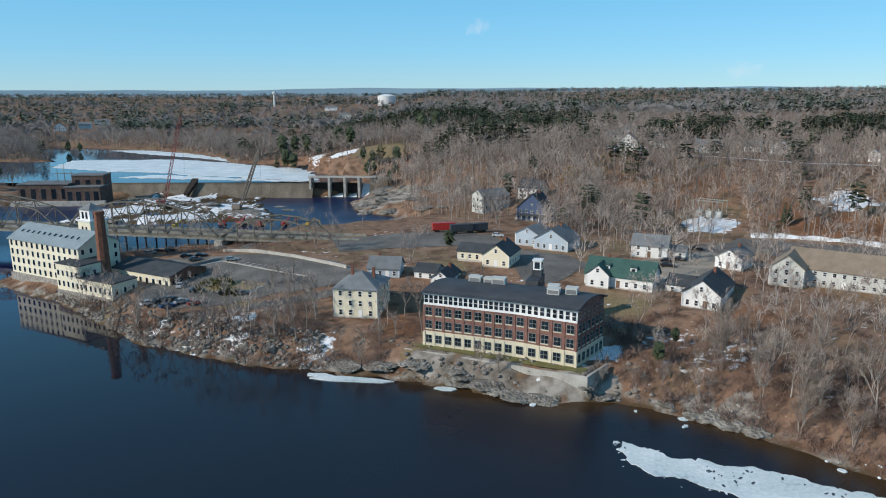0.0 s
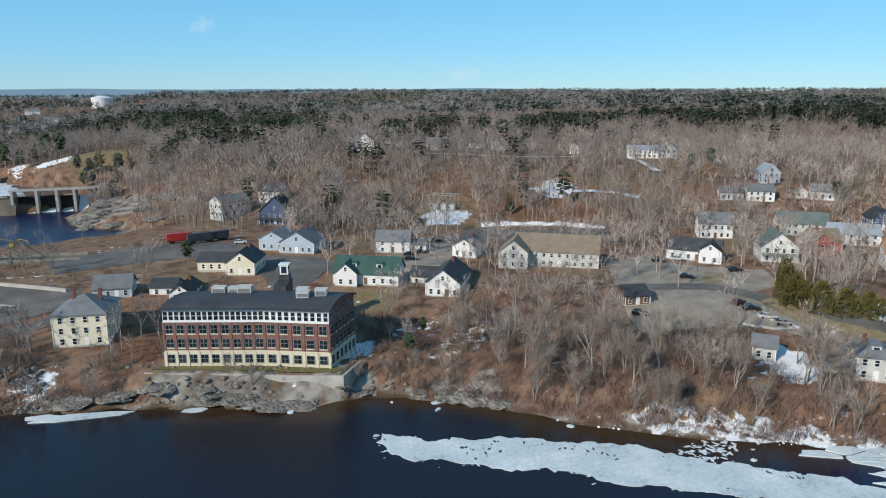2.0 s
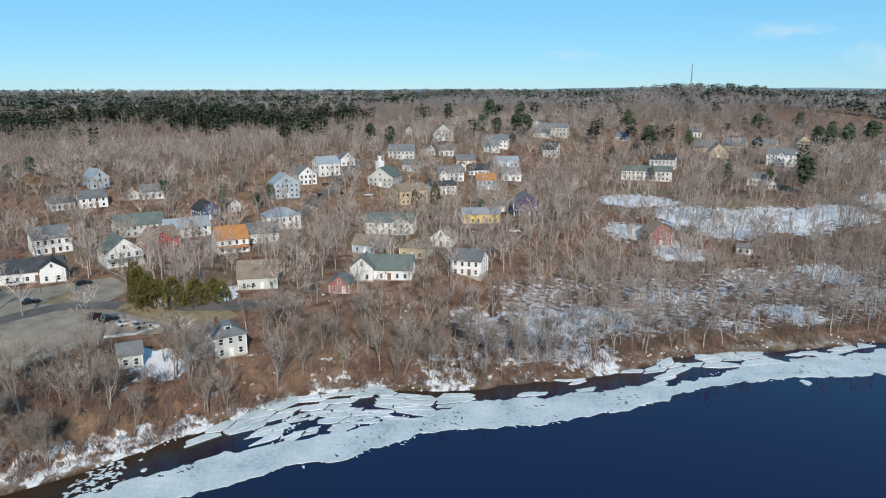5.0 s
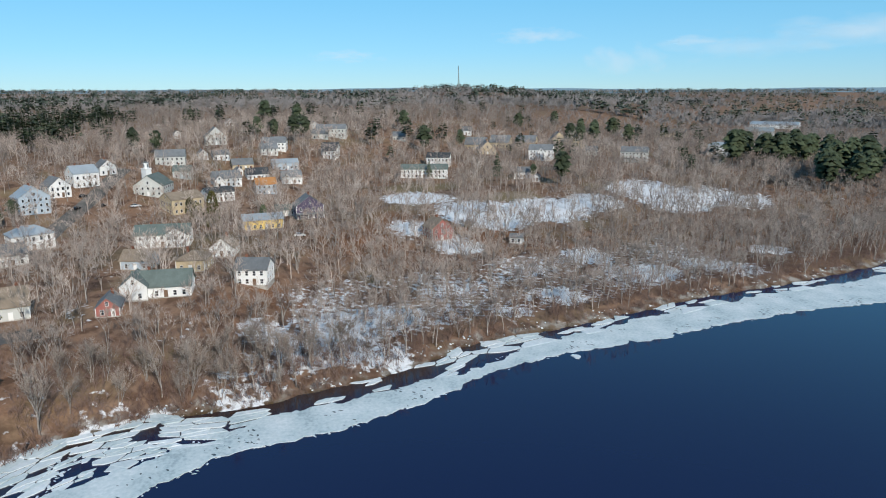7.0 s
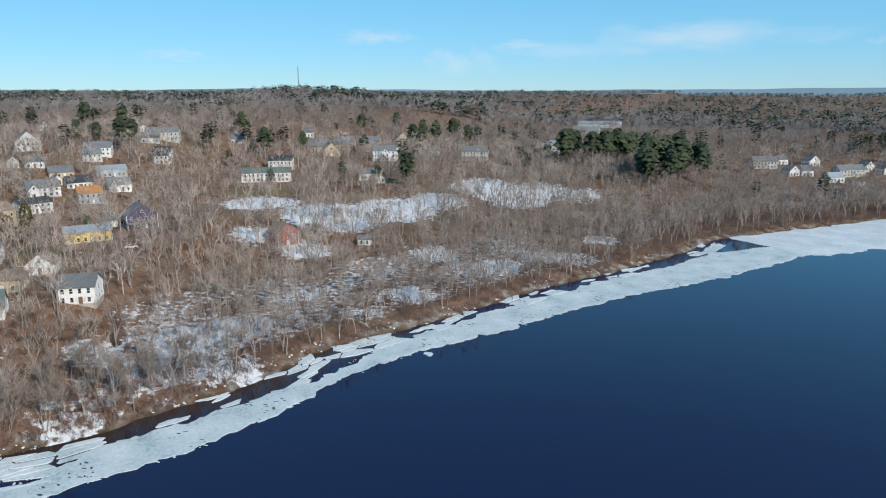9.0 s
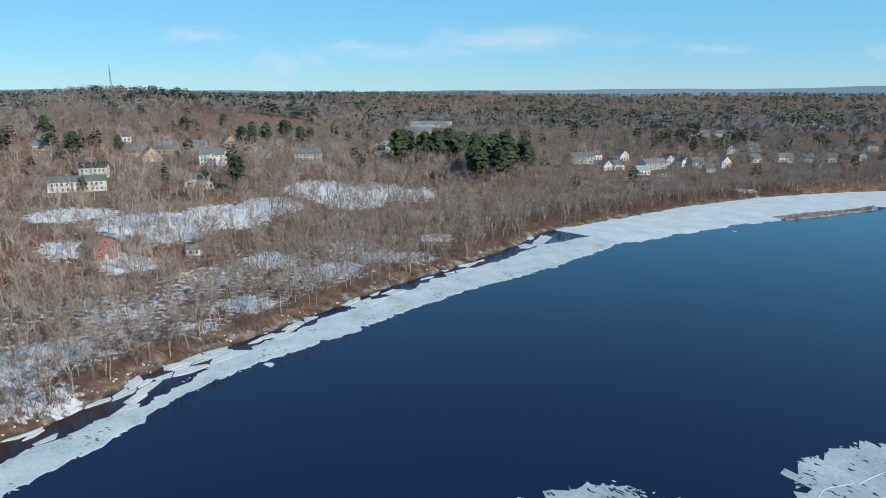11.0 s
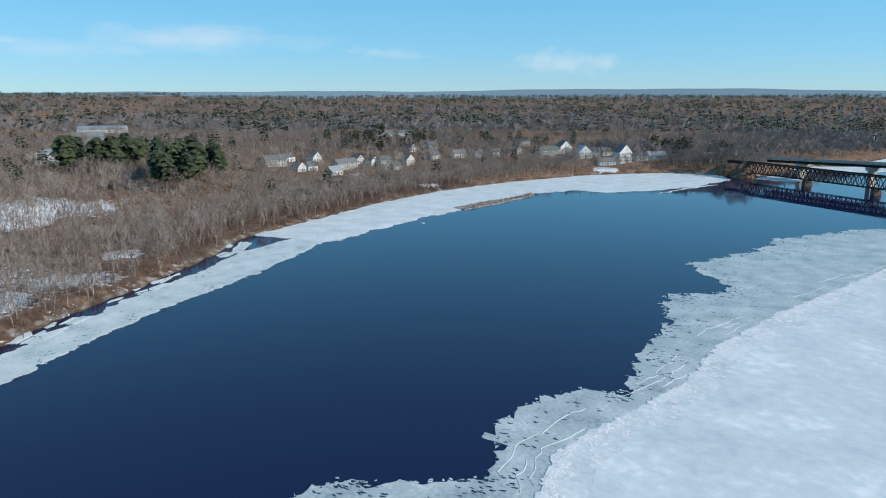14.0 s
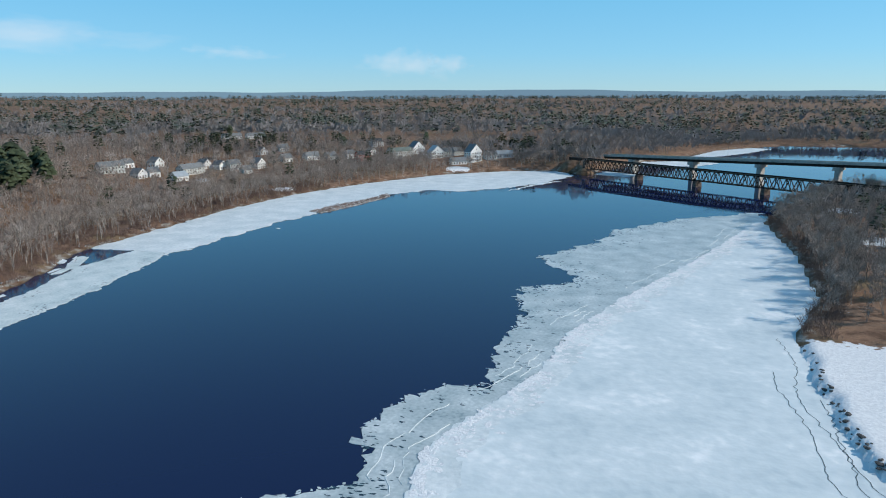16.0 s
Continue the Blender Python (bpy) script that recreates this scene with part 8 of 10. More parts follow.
# ---- far landmarks ----
def landmarks():
    m = thing("radio_mast", 1475, -48, gz(1475, -48), 0, "slim steel radio mast on a wooded hill", "radio mast")
    s = Shape()
    for a in range(3):
        c, q = math.cos(a * 2.094), math.sin(a * 2.094)
        s.rod((2.2 * c, 2.2 * q, -1), (0.5 * c, 0.5 * q, 52), 0.35, 0.2, 4)
    part("lattice_leg", s, STEEL, m)
    s = Shape()
    for k in range(12):
        z, r = 4.2 * k, 2.2 - 1.6 * k / 12
        for a in range(3):
            s.rod((r * math.cos(a * 2.094), r * math.sin(a * 2.094), z), ((r - 0.13) * math.cos(a * 2.094 + 2.094), (r - 0.13) * math.sin(a * 2.094 + 2.094), z + 4.2), 0.2, sides=3)
    part("bracing", s, STEEL, m)
    x, y = -124, 1560
    t = thing("water_tank", x, y, gz(x, y), 0, "wide white domed water tank on the ridge", "water tank")
    h = 60.5 - gz(x, y)
    part("shell", Shape().rod((0, 0, -2), (0, 0, h - 2.5), 20, sides=24), WHITE, t)
    part("dome", Shape().rod((0, 0, h - 2.5), (0, 0, h + 1.5), 20, 6, 24), WHITE, t)
    x, y = -395, 1660
    t = thing("water_tower", x, y, gz(x, y), 0, "slim white water tower above the trees", "water tower")
    h = 66 - gz(x, y)
    part("stem", Shape().rod((0, 0, -2), (0, 0, h - 6), 2.4, 2.0, 12), WHITE, t)
    part("bowl", Shape().rod((0, 0, h - 6), (0, 0, h - 2), 2.0, 4.4, 12).rod((0, 0, h - 2), (0, 0, h + 2.5), 4.4, 2.0, 12), WHITE, t)


landmarks()


def substation(x, y):
    z = gz(x, y)
    s = thing("substation", x, y, z, -40, "small grey steel electrical substation on snowy gravel", "substation")
    for i in range(4):
        for j in range(2):
            part("post", shared("subpost", lambda: Shape().box(-0.15, -0.15, 0, 0.15, 0.15, 7).mesh("post", STEEL)), None, s, at=pose(-6 + 4 * i, -3 + 6 * j, 0))
    for j in range(2):
        part("beam", Shape().box(-6.3, -3.2 + 6 * j, 6.8, 6.3, -2.8 + 6 * j, 7.2), STEEL, s)
    for i in range(3):
        part("transformer", Shape().box(-5.5 + 4 * i, -1.2, 0, -3 + 4 * i, 1.2, 2.6).rod((-4.3 + 4 * i, 0, 2.6), (-4.3 + 4 * i, 0, 3.6), 0.2, sides=6), PALEGREY, s, "grey oil transformer")
    clear(x, y, 14)


substation(113, 291)



# ---- rocks ----
def boulder(seed, rough=0.35, detail=2):
    bm = bmesh.new()
    bmesh.ops.create_icosphere(bm, subdivisions=detail, radius=1)
    for v in bm.verts:
        k = 1 + rough * noise.fractal(v.co * 1.3 + Vector((seed * 3.7, 0, 0)), 0.8, 2.0, 4)
        v.co = Vector((v.co.x * k, v.co.y * k, v.co.z * k * 0.55))
    me = bpy.data.meshes.new("boulder")
    bm.to_mesh(me)
    bm.free()
    me.materials.append(LEDGE)
    return me


ROCKS = [boulder(k, detail=3) for k in range(6)] + [boulder(6 + k, detail=2) for k in range(2)]
RUBBLE = material("dark_wet_rubble", [(0.035, 0.032, 0.03), (0.08, 0.073, 0.068), (0.15, 0.14, 0.13)], 0.8, sizes=(0.6, 0.1), bump=0.4)
for me in ROCKS[6:]:
    me.materials[0] = RUBBLE


def rocks():
    rng = random.Random(12)

    def put(x, y, size, turn, flat=1.0, kind=None):
        z = max(gz(x, y), -0.4)
        m = pose(x, y, z, rng.uniform(-8, 8), rng.uniform(-8, 8), turn) @ Matrix.Diagonal((size * rng.uniform(0.9, 1.6), size, size * flat, 1))
        ob = tagged(new("boulder", ROCKS[kind if kind is not None else rng.randrange(6)]), "grey bedrock ledge at the water's edge", "rock", "bank rocks")
        ob.matrix_basis = m

    # ledges below the brick mill
    for k in range(20):
        q = rng.random()
        x = -28 + 64 * q + rng.uniform(-2, 2)
        sy = np.interp(x, [-30, -12, 8, 20, 37], [156, 152, 145, 138, 139])
        put(x, sy + rng.uniform(0.0, 4.5), rng.uniform(1.6, 3.6), rng.uniform(-40, 10), rng.uniform(0.3, 0.5))
    for k in range(12):
        x = rng.uniform(44, 66)
        put(x, 133 - (x - 48) * 0.72 + rng.uniform(0, 3.5), rng.uniform(0.9, 2.2), rng.uniform(-60, 0), 0.8)
    # stony edge by the cream mill
    for k in range(34):
        x = rng.uniform(-118, -36)
        sy = np.interp(x, [-123, -80, -49, -30], [213, 174, 160, 156])
        put(x, sy + rng.uniform(0.5, 6), rng.uniform(0.6, 1.7), rng.uniform(0, 180), 0.9)
    # ledges under the dam and by the pool
    for k in range(14):
        x, y = rng.uniform(-185, -85), rng.uniform(345, 412)
        put(x, y, rng.uniform(2, 5), rng.uniform(-20, 20), rng.uniform(0.25, 0.4))
    for k in range(26):
        x, y = rng.uniform(-44, 0), rng.uniform(352, 432)
        put(x, y, rng.uniform(2.0, 5.5), rng.uniform(-30, 30), rng.uniform(0.4, 0.8))
    # dark rubble where the south bank meets the ice
    for k in range(130):
        y = -205 + 95 * rng.random() ** 0.6
        sx = np.interp(y, [-255, -209, -183, -152, -128], [-9, -2, -5, -10, -17])
        put(sx + rng.uniform(-2.2, 0.9), y, rng.uniform(0.2, 0.62), rng.uniform(0, 180), 0.8, 6 + rng.randrange(2))
    for k in range(12):
        x, y = rng.uniform(-110, -72), rng.uniform(255, 300)
        put(x, y, rng.uniform(1.5, 4), rng.uniform(0, 90), 0.4)


rocks()


# ---- trees near the water ----
TREES = [bare_tree(k, h, spread=sp, stems=st) for k, (h, sp, st) in enumerate(((15, 0.95, 1), (17, 0.8, 1), (13, 1.15, 1), (14, 0.9, 3), (16, 0.95, 2), (12, 1.1, 2)))]
TREE_MESHES = [(mesh_of("trunk", a, b, BARK), mesh_of("crown", c, d, NEARTWIG)) for a, b, c, d in TREES]


def tree(x, y, size, turn, kind, label="leafless grey broadleaf tree on the river bank", group="bank trees"):
    bark, twigs = TREE_MESHES[kind]
    t = tagged(new("tree", bark), label, "tree", group)
    t.matrix_basis = pose(x, y, gz(x, y), 0, 0, turn) @ Matrix.Scale(size, 4)
    part("crown", twigs, None, t, "bare twigs")
    return t


def bank_trees():
    rng = np.random.default_rng(4)
    n = 60000
    x, y = rng.uniform(-160, 420, n), rng.uniform(-640, 330, n)
    d = shore_distance(x, y, RIVER)
    r = np.hypot(x, y)
    east = x > 60
    dens = np.where(east, 0.46 * step(65, 25, d) + 0.17 * step(25, 65, d), 0.42 * step(30, 12, d))
    dens = np.where((x < 60) & (x > -14) & (d < 16), 0.05, dens)
    dens = np.where((x < 20) & (y < 0), 0, dens)
    dens = np.where(d > 130, 0, dens)
    dens = np.where((x < 60) & (d > 32), 0.05, dens)
    dens = np.where((x < 40) & (y > 225), 0.015, dens)
    ok = (rng.random(n) < dens) & free_places(x, y, 0.5)
    x, y, r = x[ok], y[ok], r[ok]
    # keep trunks apart
    cell, keep = set(), []
    for k in range(len(x)):
        c = (int(x[k] // 5.2), int(y[k] // 5.2))
        if c not in cell:
            cell.add(c)
            keep.append(k)
    x, y, r = x[keep], y[keep], r[keep]
    order = np.argsort(r)
    x, y = x[order], y[order]
    near = 225
    for k in range(min(near, len(x))):
        q = 0.62 if x[k] < 60 else 1.0
        tree(x[k], y[k], q * rng.uniform(0.55, 1.05), rng.uniform(0, 360), int(rng.integers(6)))
    x, y = x[near:], y[near:]
    m = len(x)
    kinds = [bare_tree(50 + k, h, kids=(4, 3, 3), twigs=4, thin=1.7, spread=sp, stems=st, plain=True) for k, (h, sp, st) in enumerate(((15, 0.95, 1), (16, 0.8, 1), (13, 1.05, 2)))]
    z = ground_z(x, y)
    size, turn, pick = rng.uniform(0.6, 1.05, m), rng.uniform(0, 6.28, m), rng.integers(0, 3, m)
    strewn("bank_tree_trunks", [(a, b) for a, b, c, d in kinds], x, y, z, size, turn, pick, BARK, "pale trunks of leafless flood-plain trees", "trees")
    strewn("bank_tree_twigs", [(c, d) for a, b, c, d in kinds], x, y, z, size, turn, pick, TWIG, "grey-brown bare twigs of flood-plain trees", "trees")


bank_trees()


def south_trees():
    rng = np.random.default_rng(9)
    n = 900
    x, y = rng.uniform(-110, 16, n), rng.uniform(-560, -225, n)
    d = shore_distance(x, y, RIVER)
    ok = (d > 3) & (d < 60) & ((d < 26) | (y < -300) & (rng.random(n) < 0.35)) & ~((x > -60) & (y < -380) & (d > 26) & (y > -520))
    x, y = x[ok][:140], y[ok][:140]
    for k in range(len(x)):
        tree(x[k], y[k], rng.uniform(0.75, 1.1), rng.uniform(0, 360), int(rng.integers(6)), "leafless tree on the snowy south bank", "south bank trees")
    x, y = rng.uniform(-120, 16, 2600), rng.uniform(-560, -225, 2600)
    d = shore_distance(x, y, RIVER)
    ok = (d > 2) & (d < 30) & free_places(x, y)
    x, y = x[ok][:260], y[ok][:260]
    m = len(x)
    kinds = [bare_tree(70 + k, h, kids=(3, 3, 3), twigs=5, thin=1.7, spread=0.8, stems=st, plain=True) for k, (h, st) in enumerate(((12, 2), (10, 3)))]
    z, size, turn, pick = ground_z(x, y), rng.uniform(0.55, 1.1, m), rng.uniform(0, 6.28, m), rng.integers(0, 2, m)
    strewn("thicket_stems", [(a, b) for a, b, c, e in kinds], x, y, z, size, turn, pick, BARK, "stems of the leafless south bank thicket", "trees")
    strewn("thicket_twigs", [(c, e) for a, b, c, e in kinds], x, y, z, size, turn, pick, TWIG, "twigs of the leafless south bank thicket", "trees")


south_trees()


def brush():
    rng = np.random.default_rng(6)
    kinds = []
    for s in range(4):
        r2 = random.Random(s)
        V, T = [], []
        for i in range(7):   # canes that fork twice
            a = Vector((r2.uniform(-0.6, 0.6), r2.uniform(-0.6, 0.6), -0.1))
            b = a + Vector((r2.uniform(-0.7, 0.7), r2.uniform(-0.7, 0.7), r2.uniform(0.7, 1.5)))
            sliver(V, T, a, b, 0.08, r2)
            for k in range(3):
                c = a + (b - a) * r2.uniform(0.35, 0.9)
                sliver(V, T, c, c + Vector((r2.uniform(-0.6, 0.6), r2.uniform(-0.6, 0.6), r2.uniform(0.2, 0.8))), 0.06, r2)
        kinds.append((np.array([tuple(p) for p in V]), np.array(T)))
    n = 140000
    x, y = rng.uniform(-140, 330, n), rng.uniform(-420, 260, n)
    d = shore_distance(x, y, RIVER)
    dens = 0.5 * step(45, 3, d) + 0.16 * step(120, 45, d) + 0.4 * step(50, 12, d) * (x > 40) * (x < 175) * (y > 20)
    dens = np.where((x > -14) & (x < 40) & (y > 100), dens * 0.08, dens)
    for cx, cy, r, k in COVER["snow"]:
        if k >= 0.7 and x.min() < cx:
            dens = np.where(np.hypot(x - cx, y - cy) < r * 0.85, dens * 0.25, dens)
    ok = (rng.random(n) < dens) & free_places(x, y, -0.5, 0.6) & ((x > 40) | (y > 100))
    sx, sy = rng.uniform(-45, 25, 9000), rng.uniform(-500, -205, 9000)   # fringe of the south bank
    sd = shore_distance(sx, sy, RIVER)
    so = (sd > 0.2) & (sd < 9) & (rng.random(9000) < 0.9)
    fx, fy = sx[so][:900], sy[so][:900]
    x, y = np.concatenate([fx, x[ok][:20000]]), np.concatenate([fy, y[ok][:20000]])
    m = len(x)
    strewn("brush", kinds, x, y, ground_z(x, y), rng.uniform(0.7, 2.3, m), rng.uniform(0, 6.28, m), rng.integers(0, 4, m), REDTWIG, "red-brown leafless brush and saplings", "brush")


brush()


# ---- woods ----
def woods():
    rng = np.random.default_rng(2)
    mid = [slight_tree(100 + k, 14 + k % 3, 58, 0.18, spread=0.42) for k in range(7)]
    far = [slight_tree(120 + k, 13, 18, 1.1, trunk=False, spread=0.5) for k in range(5)]
    pines = [pine(140 + k, 17, 11, 6, 0.32, 0.27, cone=k == 3, flat=True) for k in range(6)]
    farpines = [pine(150 + k, 15, 4, 4, 0.55, 0.42, flat=True) for k in range(5)]

    def sown(n, r0, r1, power=1.0):
        r = r0 + (r1 - r0) * rng.random(n) ** power
        a = rng.uniform(-1.85, 2.3, n)
        return np.cos(a) * r, np.sin(a) * r

    def in_sight(x, y):
        """False where a tree would stand before a far roof."""
        ok = np.ones(len(x), bool)
        for hx, hy, w in HOMES:
            r = math.hypot(hx, hy)
            if r < 640:
                continue
            along, off = (x * hx + y * hy) / r, np.abs(x * hy - y * hx) / r
            ok &= ~((along > r - (210 if hx < -400 else 110)) & (along < r + 8) & (off < w * 0.6 + 2))
        return ok

    def evergreen(x, y):
        """How much of the wood is pine, in broad stands."""
        a = np.degrees(np.arctan2(x, y))
        r = np.hypot(x, y)
        far_off = step(700, 1100, r)
        v = 0.5 * wave(x, y, 130.0, 4.0) + (0.5 - 0.2 * far_off) * wave(x, y, 48.0, 6.0) + 0.35 * far_off * wave(x, y, 330.0, 9.0)
        v = v + 0.62 * step(24, 38, a) * step(66, 54, a) * step(560, 640, r) * step(1600, 1200, r)
        v = v + 0.45 * step(-6, 1, a) * step(15, 9, a) * step(400, 450, r) * step(800, 650, r)
        v = v + 0.34 * step(700, 1300, r) - 0.15 * step(800, 500, r) - 0.6 * step(440, 380, r)
        v = v - 0.5 * step(58, 74, a) * step(140, 120, a) * step(800, 650, r)
        v = 0.03 + 0.82 * step(0.14, 0.40, v)
        v = v * (1 - step(28, 38, a) * step(140, 125, a) * step(470, 430, r))
        return v

    x, y = sown(34000, 225, 720, 0.75)
    s = (x + 20) * 0.592 + (y - 350) * 0.806
    town = step(120, 160, x) * step(430, 330, x) * step(190, 130, y) * step(-60, -10, y)
    az = np.degrees(np.arctan2(x, y))
    village = step(34, 44, az) * step(150, 138, az) * step(700, 560, np.hypot(x, y))
    dens = (0.95 - 0.5 * town) * (1 - 0.15 * village)
    lower = np.where(village > 0.5, 0.82, 1.0)
    ok = (rng.random(len(x)) < dens) & free_places(x, y, 1.0) & (shore_distance(x, y, RIVER) > 28) & ((np.hypot(x, y) > 260) | (s > 0))
    ok &= ~((x < -20) & (y > 240) & (y < 345) & (x > -120)) & ~((x < 130) & (y < 262) & (y > 90)) & ~((x < 30 - 0.4 * (y - 260)) & (y < 345) & (y > 90)) & ~((x < 40) & (y < 0) & (y > -330))
    for c in COVER["snow"] + COVER["grass"]:
        if c[2] > 9 and c[3] >= 0.75:
            ok &= (x - c[0]) ** 2 + (y - c[1]) ** 2 > (c[2] * 0.9) ** 2
    x, y, lower = x[ok], y[ok], lower[ok]
    green = rng.random(len(x)) < np.clip(evergreen(x, y), 0.0, 0.95)
    bx, by, lower = x[~green][:11000], y[~green][:11000], lower[~green][:11000]
    m = len(bx)
    strewn("bare_woods", mid, bx, by, ground_z(bx, by), rng.uniform(0.6, 1.2, m) * lower, rng.uniform(0, 6.28, m), rng.integers(0, 7, m), TWIG, "leafless grey-brown woods on the hillside", "woods")
    gx, gy = x[green][:2200], y[green][:2200]
    g = len(gx)
    z, size, turn, pick = ground_z(gx, gy), rng.uniform(0.55, 1.15, g), rng.uniform(0, 6.28, g), rng.integers(0, 6, g)
    strewn("pine_trunks", [(a, b) for a, b, c, d in pines], gx, gy, z, size, turn, pick, BARK, "trunks of scattered pines", "woods")
    strewn("pine_woods", [(c, d) for a, b, c, d in pines], gx, gy, z, size, turn, pick, NEEDLE, "dark green pines among the woods", "woods")
    x, y = sown(32000, 900, 4850, 1.5)
    ok = (shore_distance(x, y, RIVER) > 12) & (shore_distance(x, y, POND) > 8) & in_sight(x, y)
    x, y = x[ok], y[ok]
    green = rng.random(len(x)) < np.clip(evergreen(x, y), 0.05, 0.95)
    bx, by = x[~green][:13000], y[~green][:13000]
    m = len(bx)
    strewn("far_bare_woods", far, bx, by, ground_z(bx, by), rng.uniform(0.8, 1.3, m) * (1 + np.hypot(bx, by) / 7000), rng.uniform(0, 6.28, m), rng.integers(0, 5, m), HAZEWOOD, "distant leafless woods", "woods")
    nx, ny = sown(12500, 650, 1500, 0.9)
    ok = (shore_distance(nx, ny, RIVER) > 10) & (shore_distance(nx, ny, POND) > 8) & (rng.random(len(nx)) > evergreen(nx, ny) * 0.8) & in_sight(nx, ny)
    nx, ny = nx[ok], ny[ok]
    px, py = rng.uniform(-720, -20, 16000), rng.uniform(445, 900, 16000)   # belt of trees round the mill pond
    pd = shore_distance(px, py, POND)
    ok = (pd > 1.5) & (pd < 90) & ~((px > -125) & (py < 522) & (pd < 34)) & (shore_distance(px, py, RIVER) > 12) & (rng.random(16000) < step(110, 20, pd))
    px, py, pd = px[ok][:3800], py[ok][:3800], pd[ok][:3800]
    q = len(px)
    strewn("pond_shore_woods", [slight_tree(240 + k, 13, 40, 0.30, spread=0.42) for k in range(4)], px, py, ground_z(px, py), rng.uniform(0.65, 1.1, q) * np.where((pd < 6) | ~in_sight(px, py), 0.5, 1.0), rng.uniform(0, 6.28, q), rng.integers(0, 4, q), TWIG, "grey leafless trees round the mill pond", "woods")
    wx, wy = rng.uniform(-220, 320, 9000), rng.uniform(-1280, -600, 9000)   # wooded bank beyond the bridges
    wd = shore_distance(wx, wy, RIVER)
    ok = (wd > 3) & (rng.random(9000) < step(200, 30, wd))
    nx, ny = np.concatenate([nx, wx[ok][:2600]]), np.concatenate([ny, wy[ok][:2600]])
    q = len(nx)
    strewn("ridge_woods", [slight_tree(130 + k, 14, 28, 0.36, trunk=False, spread=0.42) for k in range(4)], nx, ny, ground_z(nx, ny), rng.uniform(0.8, 1.2, q), rng.uniform(0, 6.28, q), rng.integers(0, 4, q), HAZEWOOD, "grey leafless woods beyond the village", "woods")
    gx, gy = x[green][:11000], y[green][:11000]
    g = len(gx)
    strewn("far_pine_woods", [(c, d) for a, b, c, d in farpines], gx, gy, ground_z(gx, gy), rng.uniform(0.7, 1.2, g) * (1 + np.hypot(gx, gy) / 9000), rng.uniform(0, 6.28, g), rng.integers(0, 5, g), HAZENEEDLE, "distant dark pine woods", "woods")
    hx, hy = rng.uniform(-52, 75, 2600), rng.uniform(335, 530, 2600)   # hillside above the pool
    ok = free_places(hx, hy, 0.5) & (shore_distance(hx, hy, RIVER) > 9) & (np.hypot(hx + 30, hy - 400) > 24) & (np.hypot(hx + 44, hy - 500) > 30)
    hx, hy = hx[ok][:900], hy[ok][:900]
    q = len(hx)
    strewn("hillside_woods", mid, hx, hy, ground_z(hx, hy), rng.uniform(0.5, 1.0, q), rng.uniform(0, 6.28, q), rng.integers(0, 7, q), TWIG, "leafless trees on the slope above the pool", "woods")


woods()


def village_trees():
    """Garden and street trees between the houses."""
    rng = np.random.default_rng(23)
    kinds = [slight_tree(180 + k, h, 120, 0.12, spread=0.40) for k, h in enumerate((11, 13, 10, 14))]
    n = 14000
    x, y = rng.uniform(20, 600, n), rng.uniform(-330, 360, n)
    d, a = shore_distance(x, y, RIVER), np.degrees(np.arctan2(x, y))
    ok = (d > 45) & (a > 8) & (a < 125) & (np.hypot(x, y) > 200) & (np.hypot(x, y) < np.where(a > 70, 620, 500)) & ((a < 95) | (d > 110)) & free_places(x, y, -3.0)
    x, y = x[ok][:2000], y[ok][:2000]
    m = len(x)
    strewn("village_trees", kinds, x, y, ground_z(x, y), rng.uniform(0.6, 1.15, m), rng.uniform(0, 6.28, m), rng.integers(0, 4, m), TWIG, "leafless garden and street trees between the houses", "trees")
    big = [bare_tree(190 + k, h, kids=(4, 3, 3), twigs=4, thin=1.9, spread=sp, stems=st, plain=True) for k, (h, sp, st) in enumerate(((16, 1.0, 1), (14, 1.15, 2), (18, 0.85, 1)))]
    px, py = [], []
    for hx, hy, w in HOMES:
        if math.hypot(hx, hy) > 720 or hx < 60:
            continue
        for k in range(4 if math.hypot(hx, hy) > 240 else 2):
            q, r = rng.uniform(0, 6.28), w * 0.62 + rng.uniform(2.5, 11)
            px.append(hx + r * math.cos(q))
            py.append(hy + r * math.sin(q))
    x, y = np.array(px), np.array(py)
    ok = shore_distance(x, y, RIVER) > 6
    for hx, hy, w in HOMES:
        ok &= np.hypot(x - hx, y - hy) > w * 0.6 + 1.5
    for cx, cy, r in ((145, 160, 16), (140, 135, 14), (150, 115, 8), (290, 160, 6), (320, 162, 6), (350, 166, 6)):
        ok &= np.hypot(x - cx, y - cy) > r
    x, y = x[ok], y[ok]
    m = len(x)
    z, size, turn, pick = ground_z(x, y), rng.uniform(0.6, 1.05, m), rng.uniform(0, 6.28, m), rng.integers(0, 3, m)
    strewn("yard_tree_trunks", [(a, b) for a, b, c, d in big], x, y, z, size, turn, pick, BARK, "pale trunks and limbs of tall yard trees", "trees")
    strewn("yard_tree_twigs", [(c, d) for a, b, c, d in big], x, y, z, size, turn, pick, TWIG, "fine bare twigs of tall yard trees", "trees")


village_trees()


# ---- single evergreens and marked trees ----
tree(154, 124, 1.05, 40, 2, "wide-crowned leafless shade tree beside the street", "street trees")
PINES = [pine(160 + k, 18, 14, 7, 0.36, sl, cone=k == 3) for k, sl in enumerate((0.27, 0.24, 0.30, 0.20))]
PINE_MESHES = [(mesh_of("trunk", a, b, BARK), mesh_of("crown", c, d, NEEDLE)) for a, b, c, d in PINES]


